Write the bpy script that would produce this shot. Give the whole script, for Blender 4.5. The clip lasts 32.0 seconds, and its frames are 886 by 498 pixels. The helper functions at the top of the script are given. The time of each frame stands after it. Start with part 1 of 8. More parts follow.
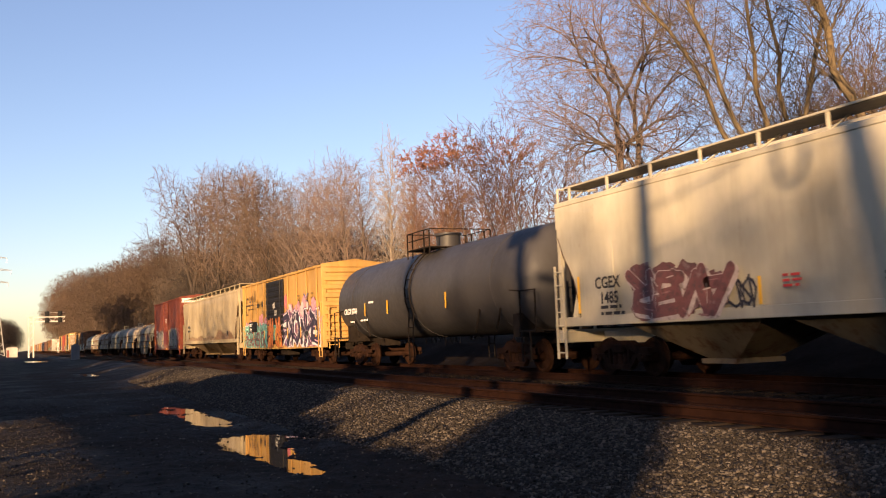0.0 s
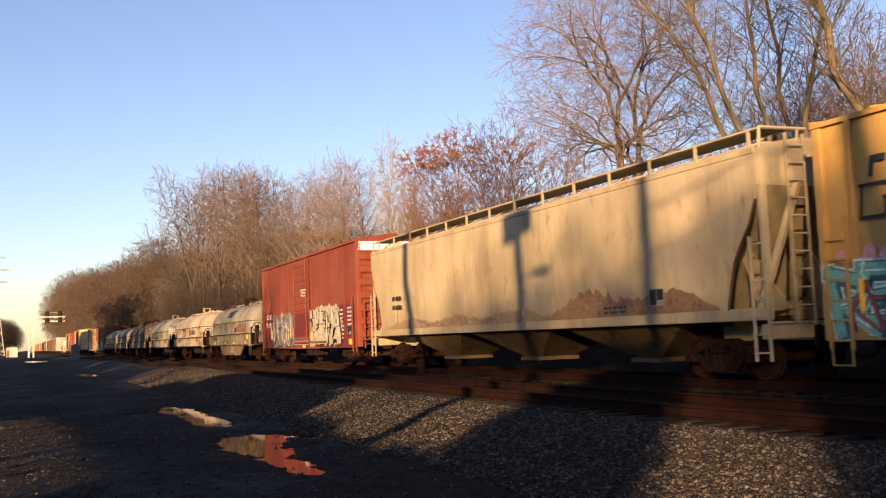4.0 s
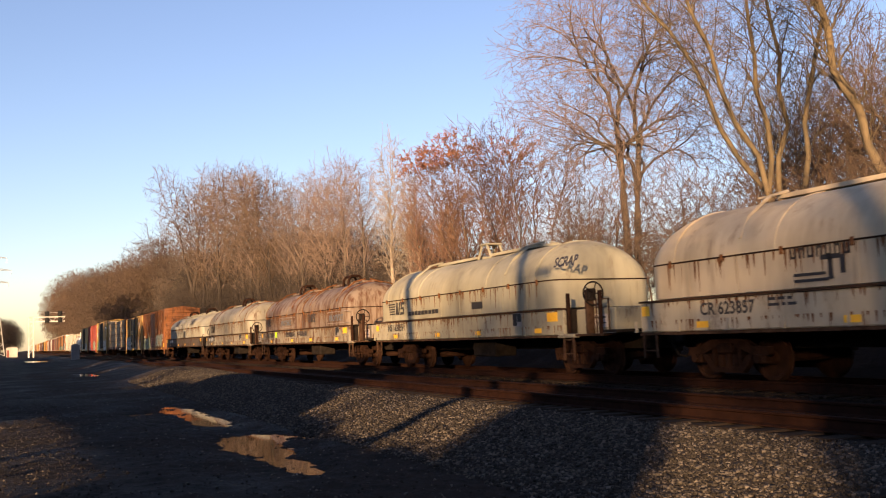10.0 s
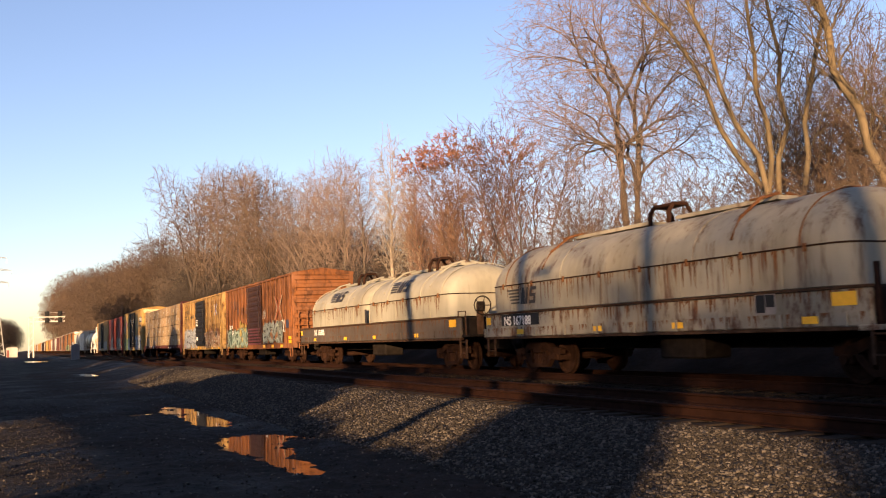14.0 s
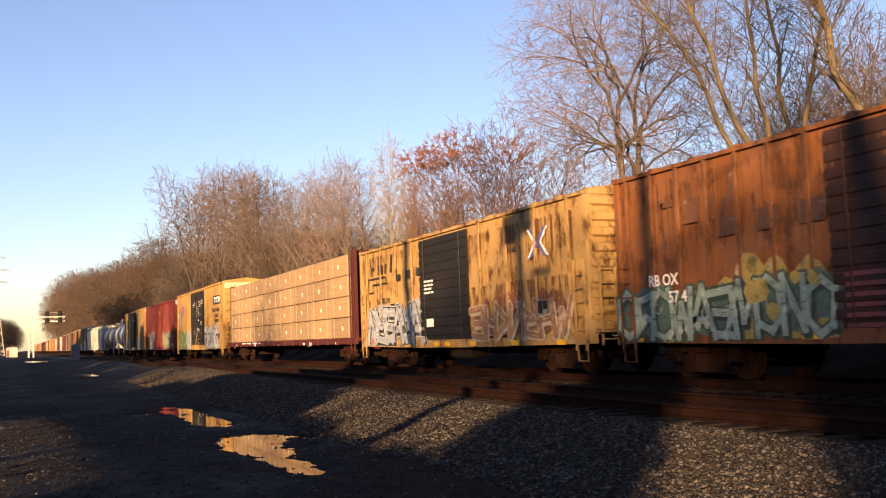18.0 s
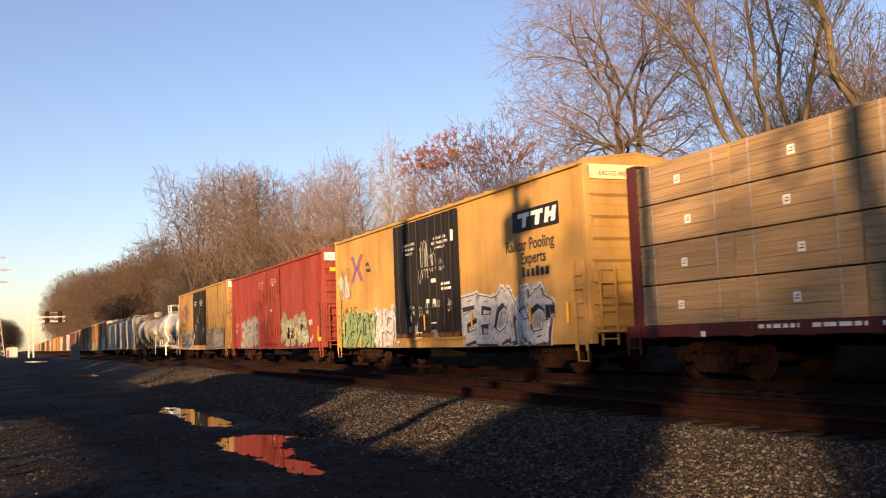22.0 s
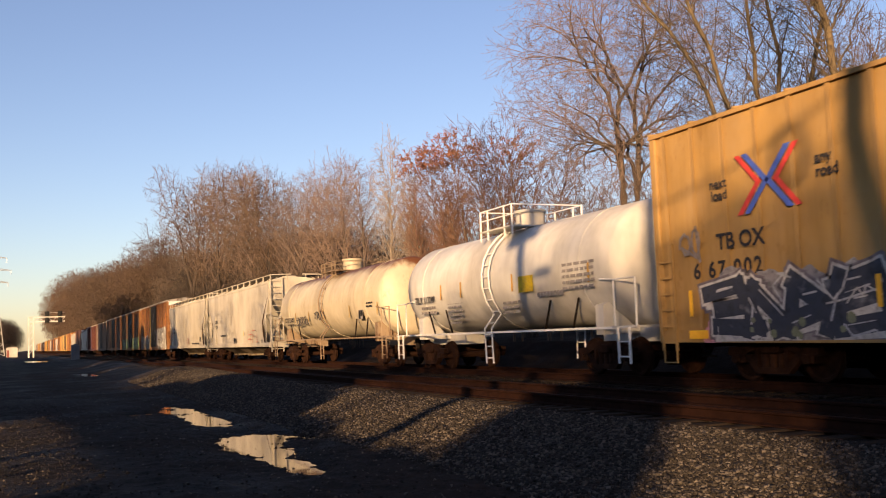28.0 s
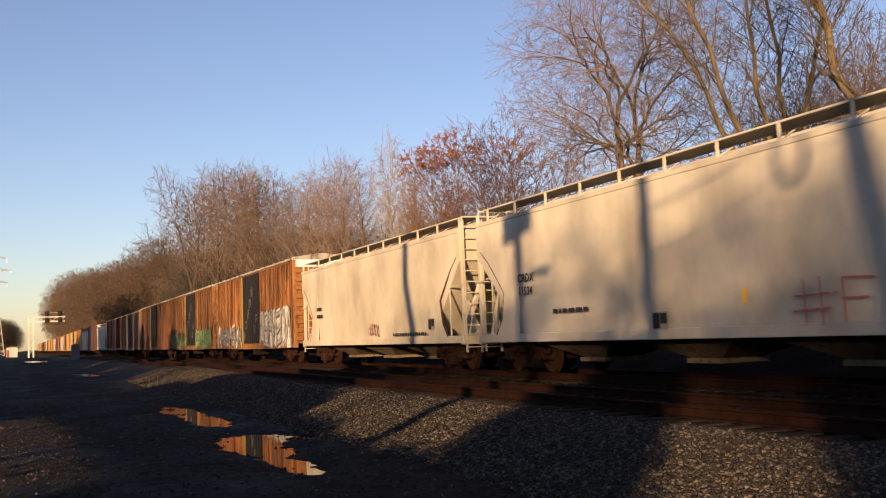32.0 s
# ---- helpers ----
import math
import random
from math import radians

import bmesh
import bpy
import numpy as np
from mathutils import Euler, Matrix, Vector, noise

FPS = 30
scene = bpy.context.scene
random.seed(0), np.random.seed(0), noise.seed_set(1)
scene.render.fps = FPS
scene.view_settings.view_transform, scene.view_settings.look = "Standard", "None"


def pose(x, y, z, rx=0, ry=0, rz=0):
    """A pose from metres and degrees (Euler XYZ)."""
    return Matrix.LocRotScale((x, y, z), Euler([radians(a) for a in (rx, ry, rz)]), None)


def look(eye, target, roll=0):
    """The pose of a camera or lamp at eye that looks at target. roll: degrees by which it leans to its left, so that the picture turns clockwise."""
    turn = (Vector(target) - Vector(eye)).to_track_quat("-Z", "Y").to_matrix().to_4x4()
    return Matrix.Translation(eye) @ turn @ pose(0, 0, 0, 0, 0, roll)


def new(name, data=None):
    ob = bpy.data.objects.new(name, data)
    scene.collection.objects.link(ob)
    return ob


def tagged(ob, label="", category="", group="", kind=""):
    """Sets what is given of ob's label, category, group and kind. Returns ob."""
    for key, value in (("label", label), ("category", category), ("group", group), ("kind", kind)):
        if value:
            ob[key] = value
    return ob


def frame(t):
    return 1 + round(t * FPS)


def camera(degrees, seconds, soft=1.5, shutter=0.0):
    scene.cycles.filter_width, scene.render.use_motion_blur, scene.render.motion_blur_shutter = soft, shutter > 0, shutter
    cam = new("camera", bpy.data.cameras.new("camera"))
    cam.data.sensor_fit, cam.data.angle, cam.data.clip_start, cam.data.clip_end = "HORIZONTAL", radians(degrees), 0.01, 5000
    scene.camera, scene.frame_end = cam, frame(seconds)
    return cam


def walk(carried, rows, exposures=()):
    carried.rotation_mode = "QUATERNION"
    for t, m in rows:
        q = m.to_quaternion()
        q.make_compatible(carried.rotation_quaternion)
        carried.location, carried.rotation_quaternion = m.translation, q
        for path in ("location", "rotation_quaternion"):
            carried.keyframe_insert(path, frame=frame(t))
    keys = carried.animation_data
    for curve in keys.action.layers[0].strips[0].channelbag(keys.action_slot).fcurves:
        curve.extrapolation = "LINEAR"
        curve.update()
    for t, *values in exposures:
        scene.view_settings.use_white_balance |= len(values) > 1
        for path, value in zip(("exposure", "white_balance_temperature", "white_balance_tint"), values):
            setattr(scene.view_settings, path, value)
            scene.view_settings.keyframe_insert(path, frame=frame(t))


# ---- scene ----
EYE_Z = 1.6          # eye above the dirt road
RAIL_Z = 0.52        # rail top above the dirt road
TRACK_X = 13.42      # middle of the track on which the train runs
NEAR_X = 9.15        # middle of the empty track
SIDE = 1.52          # half the width of a wagon

cam = camera(50.04, 32.0, soft=1.1, shutter=0.16)
YAW, PITCH, ROLL = radians(24.30), radians(5.17), -2.21
aim = (math.sin(YAW) * math.cos(PITCH), math.cos(YAW) * math.cos(PITCH), EYE_Z + math.sin(PITCH))
walk(cam, [(0, look((0, 0, EYE_Z), aim, ROLL)), (32, look((0, 0, EYE_Z), aim, ROLL))], [(t, e, 7500, 34) for t, e in ((0, 1.2), (0.6, 1.36), (2, 1.28), (3, 1.27), (6, 1.38), (6.7, 1.45), (7.5, 1.42), (8, 1.36), (9.5, 1.28), (12, 1.37), (14, 1.36), (16.5, 1.34), (17.6, 1.36), (19, 1.24), (20.5, 1.19), (22, 1.17), (23.4, 1.25), (25.2, 1.34), (26.5, 1.2), (28, 1.0), (30, 1.0), (32, 0.90))])

# ---- light ----
SUN_DIR = Vector((0.66, 0.75, 0)).normalized()   # the way the light goes over the ground
SUN_EL = radians(9.0)
world = bpy.data.worlds.new("world")
scene.world = world
world.use_nodes = True
wn = world.node_tree.nodes
wn.clear()
sky = wn.new("ShaderNodeTexSky")
sky.sky_type = "NISHITA"
sky.sun_disc = False
sky.sun_elevation = SUN_EL
sky.sun_rotation = math.atan2(-SUN_DIR.x, -SUN_DIR.y)
sky.air_density, sky.dust_density, sky.ozone_density = 1.0, 0.4, 3.0
bg = wn.new("ShaderNodeBackground")
bg.inputs["Strength"].default_value = 0.108
wout = wn.new("ShaderNodeOutputWorld")
world.node_tree.links.new(sky.outputs[0], bg.inputs[0])
world.node_tree.links.new(bg.outputs[0], wout.inputs[0])

sun_data = bpy.data.lights.new("sun", "SUN")
sun_data.energy, sun_data.angle, sun_data.color = 4.9, radians(0.6), (1.0, 0.78, 0.41)
sun = new("sun", sun_data)
sun.matrix_world = look((0, 0, 60), Vector((0, 0, 60)) + SUN_DIR * math.cos(SUN_EL) - Vector((0, 0, math.sin(SUN_EL))))


# ---- materials ----
def material(name, rough=0.6, metal=0.0):
    m = bpy.data.materials.new(name)
    m.use_nodes = True
    b = m.node_tree.nodes["Principled BSDF"]
    b.inputs["Roughness"].default_value, b.inputs["Metallic"].default_value = rough, metal
    return m, m.node_tree, b


def node(nt, kind, **values):
    n = nt.nodes.new(kind)
    for k, v in values.items():
        n.inputs[k].default_value = v
    return n


def noise_of(nt, scale, detail=4.0, stretch=(1, 1, 1), coord="Object", rough=0.6):
    tc = nt.nodes.new("ShaderNodeTexCoord")
    mp = nt.nodes.new("ShaderNodeMapping")
    mp.inputs["Scale"].default_value = stretch
    nt.links.new(tc.outputs[coord], mp.inputs[0])
    n = node(nt, "ShaderNodeTexNoise", Scale=scale, Detail=detail, Roughness=rough)
    nt.links.new(mp.outputs[0], n.inputs["Vector"])
    return n.outputs["Fac"]


def ramp(nt, fac, stops):
    r = nt.nodes.new("ShaderNodeValToRGB")
    el = r.color_ramp.elements
    el[0].position, el[0].color = stops[0][0], (*stops[0][1], 1)
    el[1].position, el[1].color = stops[-1][0], (*stops[-1][1], 1)
    for p, c in stops[1:-1]:
        el.new(p).color = (*c, 1)
    nt.links.new(fac, r.inputs[0])
    return r.outputs[0]


def mix(nt, fac, a, b, mode="MIX"):
    m = nt.nodes.new("ShaderNodeMix")
    m.data_type, m.blend_type = "RGBA", mode
    for socket, v in ((m.inputs[0], fac), (m.inputs[6], a), (m.inputs[7], b)):
        if isinstance(v, (int, float)):
            socket.default_value = v
        elif isinstance(v, tuple):
            socket.default_value = (*v, 1)
        else:
            nt.links.new(v, socket)
    return m.outputs[2]


def bump(nt, b, fac, strength=0.3, distance=0.02):
    n = node(nt, "ShaderNodeBump", Strength=strength, Distance=distance)
    nt.links.new(fac, n.inputs["Height"])
    nt.links.new(n.outputs[0], b.inputs["Normal"])


def weathered(name, colour, rust=0.35, dirt=0.4, rough=0.55, rust_colour=(0.12, 0.045, 0.018), run=0.45, top=None):
    """Old paint on steel: faded patches, rain streaks, rust spots, fine grain."""
    m, nt, b = material(name, rough)
    b.inputs["Specular IOR Level"].default_value = 0.3
    c = tuple(colour)
    faded = tuple(min(1, v * 0.82 + 0.05 * min(1, 3 * max(c))) for v in c)
    base = ramp(nt, noise_of(nt, 0.9, 5), [(0.35, c), (0.7, faded)])
    broad = ramp(nt, noise_of(nt, 0.55, 4, (1, 1, 0.6)), [(0.30, (0.46, 0.445, 0.43)), (0.64, (0.71, 0.71, 0.71))])
    streak = ramp(nt, noise_of(nt, 2.2, 6, (1, 1, 0.09)), [(0.48, (0, 0, 0)), (0.72, (1, 1, 1))])
    grime = mix(nt, dirt * 0.8, c, tuple(v * 0.35 + 0.01 for v in c))
    base = mix(nt, streak, base, grime)
    spots = ramp(nt, noise_of(nt, 3.1, 9, (1, 1, run), rough=0.72), [(0.62 - 0.17 * rust, (0, 0, 0)), (0.74 - 0.17 * rust, (1, 1, 1))])
    base = mix(nt, spots, base, mix(nt, min(1, rust * 1.6), c, rust_colour))
    base = mix(nt, 1.0, base, broad, "MULTIPLY")
    if top is not None:
        # rust that has crept down from the top seam
        tc = nt.nodes.new("ShaderNodeTexCoord")
        sep = nt.nodes.new("ShaderNodeSeparateXYZ")
        nt.links.new(tc.outputs["Object"], sep.inputs[0])
        wavy = nt.nodes.new("ShaderNodeMath")
        wavy.operation = "MULTIPLY_ADD"
        nt.links.new(noise_of(nt, 1.6, 8, (1, 1, 0.3), rough=0.7), wavy.inputs[0])
        wavy.inputs[1].default_value = 0.9
        nt.links.new(sep.outputs["Z"], wavy.inputs[2])
        high = nt.nodes.new("ShaderNodeMapRange")
        high.inputs["From Min"].default_value, high.inputs["From Max"].default_value = top + 0.42, top + 0.72
        nt.links.new(wavy.outputs[0], high.inputs[0])
        base = mix(nt, high.outputs[0], base, rust_colour)
    nt.links.new(base, b.inputs["Base Color"])
    r = nt.nodes.new("ShaderNodeMapRange")
    r.inputs["To Min"].default_value, r.inputs["To Max"].default_value = rough - 0.08, min(1, rough + 0.3)
    nt.links.new(noise_of(nt, 6, 5), r.inputs[0])
    nt.links.new(r.outputs[0], b.inputs["Roughness"])
    bump(nt, b, noise_of(nt, 24, 5), 0.12, 0.01)
    return m


def plain(name, colour, rough=0.6, metal=0.0, vary=0.25, scale=5.0, gloss=0.4):
    m, nt, b = material(name, rough, metal)
    b.inputs["Specular IOR Level"].default_value = gloss
    c = tuple(colour)
    nt.links.new(ramp(nt, noise_of(nt, scale, 6), [(0.3, tuple(v * (1 - vary) for v in c)), (0.7, tuple(min(1, v * (1 + vary)) for v in c))]), b.inputs["Base Color"])
    bump(nt, b, noise_of(nt, scale * 7, 4), 0.15, 0.01)
    return m


def island_varied(name, low, high, rough=0.8, relief=0.2, middle=0.5):
    """For joined pieces: each takes its own tone."""
    m, nt, b = material(name, rough)
    b.inputs["Specular IOR Level"].default_value = 0.1
    g = nt.nodes.new("ShaderNodeNewGeometry")
    tone = ramp(nt, g.outputs["Random Per Island"], [(0.0, low), (0.6, tuple(p + (q - p) * middle for p, q in zip(low, high))), (1.0, high)])
    grain = ramp(nt, noise_of(nt, 14, 5), [(0.3, (0.7, 0.7, 0.7)), (0.7, (1.1, 1.1, 1.1))])
    nt.links.new(mix(nt, 1.0, tone, grain, "MULTIPLY"), b.inputs["Base Color"])
    bump(nt, b, noise_of(nt, 40, 4), relief, 0.01)
    return m


def bark_of(name, low, high):
    m, nt, b = material(name, 0.9)
    o = nt.nodes.new("ShaderNodeObjectInfo")
    base = ramp(nt, noise_of(nt, 3.0, 6, (1, 1, 0.25)), [(0.3, low), (0.7, high)])
    tint = ramp(nt, o.outputs["Random"], [(0.0, (0.8, 0.8, 0.8)), (1.0, (1.15, 1.1, 1.05))])
    nt.links.new(mix(nt, 1.0, base, tint, "MULTIPLY"), b.inputs["Base Color"])
    bump(nt, b, noise_of(nt, 18, 5, (1, 1, 0.3)), 0.4, 0.03)
    return m


def dirt_material():
    """Dark wet dirt on the road, lighter gravel away from it."""
    m, nt, b = material("road_dirt", 0.85)
    b.inputs["Specular IOR Level"].default_value = 0.05
    big = noise_of(nt, 0.35, 6)
    fine = noise_of(nt, 9, 8, rough=0.7)
    a = ramp(nt, big, [(0.35, (0.0092, 0.0066, 0.0060)), (0.65, (0.028, 0.0195, 0.0165))])
    f = ramp(nt, fine, [(0.35, (0.55, 0.55, 0.55)), (0.7, (1.5, 1.45, 1.4))])
    # crushed stone from the foot of the track bed onwards
    tc = nt.nodes.new("ShaderNodeTexCoord")
    sep = nt.nodes.new("ShaderNodeSeparateXYZ")
    nt.links.new(tc.outputs["Object"], sep.inputs[0])
    zone = nt.nodes.new("ShaderNodeMapRange")
    zone.inputs["From Min"].default_value, zone.inputs["From Max"].default_value = 4.4, 5.4
    nt.links.new(sep.outputs["X"], zone.inputs[0])
    a = mix(nt, zone.outputs[0], a, ramp(nt, fine, [(0.35, (0.024, 0.020, 0.018)), (0.7, (0.060, 0.050, 0.042))]))
    # dry gravel on the near side of the road
    dry = nt.nodes.new("ShaderNodeMapRange")
    dry.inputs["From Min"].default_value, dry.inputs["From Max"].default_value = 1.5, 0.3
    nt.links.new(sep.outputs["X"], dry.inputs[0])
    a = mix(nt, dry.outputs[0], a, ramp(nt, fine, [(0.35, (0.016, 0.013, 0.012)), (0.7, (0.042, 0.035, 0.031))]))
    # dark ballast under the rails: deep shade there is put into the colour
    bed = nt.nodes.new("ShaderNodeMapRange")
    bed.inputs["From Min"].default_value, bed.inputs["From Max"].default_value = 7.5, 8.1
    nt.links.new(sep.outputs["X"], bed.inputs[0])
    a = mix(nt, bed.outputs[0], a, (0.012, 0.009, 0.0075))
    nt.links.new(mix(nt, 1.0, a, f, "MULTIPLY"), b.inputs["Base Color"])
    nt.links.new(ramp(nt, big, [(0.3, (0.55, 0.55, 0.55)), (0.6, (0.95, 0.95, 0.95))]), b.inputs["Roughness"])
    bump(nt, b, fine, 0.7, 0.05)
    return m


def water_material():
    m, nt, b = material("puddle_water", 0.03)
    b.inputs["Base Color"].default_value = (0.012, 0.010, 0.008, 1)
    b.inputs["IOR"].default_value = 1.33
    bump(nt, b, noise_of(nt, 3.0, 3), 0.015, 0.01)
    return m


DIRT = dirt_material()
WATER = water_material()
STONE = island_varied("ballast_stone", (0.021, 0.0175, 0.015), (0.138, 0.115, 0.096), middle=0.2)
ROADSTONE = island_varied("road_stone", (0.012, 0.010, 0.0095), (0.048, 0.040, 0.035))
# darker copy of the ballast, with the shade round the rails in its tone
SHADED_STONE = island_varied("shaded_ballast_stone", (0.007, 0.0055, 0.005), (0.038, 0.027, 0.021))
RAIL = plain("rusty_rail", (0.019, 0.0075, 0.0048), 0.85, 0.0, 0.35, 6, gloss=0.06)
TIE = plain("weathered_tie", (0.024, 0.017, 0.013), 0.9, 0, 0.4, 4, gloss=0.06)
STEEL = plain("grimy_steel", (0.016, 0.012, 0.010), 0.8, 0.0, 0.4, 6, gloss=0.06)
TRUCK = plain("rust_brown_steel", (0.024, 0.011, 0.007), 0.85, 0.0, 0.45, 5, gloss=0.06)
FLANGE = plain("rust_brown_flange", (0.055, 0.030, 0.019), 0.85, 0.0, 0.5, 5, gloss=0.06)
RUST = plain("run_rust", (0.13, 0.055, 0.025), 0.9, 0.0, 0.4, 8, gloss=0.06)

GALV = plain("galvanised_steel", (0.42, 0.41, 0.39), 0.5, 0.5, 0.2, 5)
BLACK = weathered("black_paint", (0.02, 0.02, 0.021), 0.15, 0.4, 0.5)
BAND = plain("cream_band", (0.70, 0.52, 0.30), 0.6, 0, 0.2, 4)
WHITE = plain("white_marking", (0.74, 0.72, 0.68), 0.6, 0, 0.12, 5)
DARKMARK = plain("black_marking", (0.025, 0.022, 0.022), 0.6, 0, 0.2, 5)
YELLOW = plain("yellow_reflector", (0.80, 0.42, 0.03), 0.4, 0, 0.12, 6)
BARK_GREY = bark_of("grey_bark", (0.11, 0.078, 0.064), (0.235, 0.17, 0.138))
BARK_PALE = bark_of("pale_bark", (0.055, 0.042, 0.026), (0.165, 0.120, 0.068))
BARK_BROWN = bark_of("brown_twigs", (0.060, 0.039, 0.027), (0.135, 0.088, 0.060))
BARK_RED = bark_of("reddish_twigs", (0.10, 0.055, 0.038), (0.22, 0.125, 0.088))
BARK_DARK = bark_of("dark_bark", (0.055, 0.042, 0.034), (0.13, 0.10, 0.08))
# for dark trunks, and for twigs with the wood's shade put into their colour
BARK_BLACK_SHADE = bark_of("dark_bark_with_shade", (0.022, 0.016, 0.013), (0.06, 0.045, 0.036))
BARK_WHITE = bark_of("whitish_bark", (0.20, 0.158, 0.125), (0.38, 0.315, 0.25))
LEAF = island_varied("dead_leaf", (0.20, 0.075, 0.045), (0.40, 0.18, 0.11), 0.8, 0.1)
POLE_WOOD = plain("pole_wood", (0.16, 0.12, 0.09), 0.9, 0, 0.3, 3)
HEDGE = island_varied("evergreen_leaf", (0.02, 0.04, 0.015), (0.06, 0.10, 0.03), 0.8, 0.1)


def sprayed(name, colour):
    """Spray paint: uneven passes of the can, faded and scuffed through in places."""
    m, nt, b = material(name, 0.6)
    c = tuple(colour)
    grey = sum(c) / 3
    passes = ramp(nt, noise_of(nt, 2.6, 4, rough=0.55), [(0.30, tuple(v * 0.35 for v in c)), (0.45, c), (0.58, tuple(v * 0.8 for v in c)), (0.72, tuple(min(1, v * 0.7 + grey * 0.3 + 0.14) for v in c))])
    scuff = ramp(nt, noise_of(nt, 7.0, 8, (1, 1, 0.5), rough=0.7), [(0.53, (0, 0, 0)), (0.66, (1, 1, 1))])
    nt.links.new(mix(nt, scuff, passes, tuple(v * 0.3 + 0.025 for v in c)), b.inputs["Base Color"])
    bump(nt, b, noise_of(nt, 24, 5), 0.12, 0.01)
    return m


_paints = {}


def paint(colour, rust=0.35, dirt=0.4, rough=0.55, run=0.45, top=None):
    key = (colour, rust, dirt, rough, run, top)
    if key not in _paints:
        _paints[key] = weathered("weathered_paint", colour, rust, dirt, rough, run=run, top=top)
    return _paints[key]


_marks = {}


def mark(colour):
    if colour not in _marks:
        _marks[colour] = sprayed("spray_paint", colour)
    return _marks[colour]


# ---- mesh helpers ----
class Shape:
    """Gathers vertices and faces for one mesh."""

    def __init__(self):
        self.v, self.f = [], []

    def add(self, verts, faces):
        n = len(self.v)
        self.v += [tuple(p) for p in verts]
        self.f += [tuple(i + n for i in f) for f in faces]
        return self

    def box(self, x0, x1, y0, y1, z0, z1, bev=0.0):
        if bev <= 0:
            return self.add([(x, y, z) for x in (x0, x1) for y in (y0, y1) for z in (z0, z1)],
                            [(0, 1, 3, 2), (4, 6, 7, 5), (0, 4, 5, 1), (2, 3, 7, 6), (0, 2, 6, 4), (1, 5, 7, 3)])
        b = bev
        ring = lambda e, z: [(x0 + e, y0 + b), (x0 + b, y0 + e), (x1 - b, y0 + e), (x1 - e, y0 + b), (x1 - e, y1 - b), (x1 - b, y1 - e), (x0 + b, y1 - e), (x0 + e, y1 - b)]
        rows = [[(x, y, z0) for x, y in ring(b, 0)], [(x, y, z0 + b) for x, y in ring(0, 0)], [(x, y, z1 - b) for x, y in ring(0, 0)], [(x, y, z1) for x, y in ring(b, 0)]]
        return self.loft(rows)

    def loft(self, rows, caps=True, closed=True):
        n, k = len(rows[0]), len(rows)
        faces = []
        for r in range(k - 1):
            for i in range(n if closed else n - 1):
                j = (i + 1) % n
                faces.append((r * n + i, r * n + j, (r + 1) * n + j, (r + 1) * n + i))
        if caps:
            faces += [tuple(range(n))[::-1], tuple(range((k - 1) * n, k * n))]
        return self.add([p for row in rows for p in row], faces)

    def prism(self, outline, axis, lo, hi):
        """An outline of two coordinates, drawn out along axis 0, 1 or 2 from lo to hi."""
        def at(p, h):
            q = list(p)
            q.insert(axis, h)
            return tuple(q)
        return self.loft([[at(p, lo) for p in outline], [at(p, hi) for p in outline]])

    def tube(self, path, radius, sides=6, caps=True):
        rows, a = [], None
        path = [Vector(p) for p in path]
        radii = radius if isinstance(radius, (list, tuple)) else [radius] * len(path)
        for i, p in enumerate(path):
            d = (path[min(i + 1, len(path) - 1)] - path[max(i - 1, 0)]).normalized()
            if a is None or (a - d * a.dot(d)).length < 0.2:
                a = d.orthogonal().normalized() if abs(d.z) > 0.95 else d.cross(Vector((0, 0, 1))).normalized()
            else:
                a = (a - d * a.dot(d)).normalized()
            b = d.cross(a)
            rows.append([p + (a * math.cos(2 * math.pi * k / sides) + b * math.sin(2 * math.pi * k / sides)) * radii[i] for k in range(sides)])
        return self.loft(rows, caps)

    def mesh(self, name, smooth=None):
        me = bpy.data.meshes.new(name)
        me.from_pydata(self.v, [], self.f)
        bm = bmesh.new()
        bm.from_mesh(me)
        bmesh.ops.recalc_face_normals(bm, faces=bm.faces)
        bm.to_mesh(me)
        bm.free()
        if smooth:
            me.shade_smooth()
            me.set_sharp_from_angle(angle=radians(smooth))
        return me


def thing(name, label, category, group="", kind="", m=None):
    ob = tagged(new(name), label, category, group, kind)
    if m is not None:
        ob.matrix_basis = m
    return ob


def part(name, shape, mat, parent, label="", smooth=None, at=None):
    """Links a Shape or a ready mesh as one mesh object under a thing or a part."""
    me = shape.mesh(name, smooth) if isinstance(shape, Shape) else shape
    if not me.materials:
        me.materials.append(mat)
    ob = new(name, me)
    ob.parent = parent
    if at is not None:
        ob.matrix_basis = at
    if ob.material_slots[0].material != mat:
        ob.material_slots[0].link = "OBJECT"
        ob.material_slots[0].material = mat
    return tagged(ob, label)


_shared = {}


def shared(key, make, smooth=None):
    if key not in _shared:
        _shared[key] = make().mesh(str(key[0]), smooth)
    return _shared[key]


def solo(name, shape, mat, label, category, group="", kind="", smooth=None, at=None):
    """A thing that is one mesh."""
    me = shape.mesh(name, smooth) if isinstance(shape, Shape) else shape
    if not me.materials:
        me.materials.append(mat)
    ob = new(name, me)
    if at is not None:
        ob.matrix_basis = at
    return tagged(ob, label, category, group, kind)


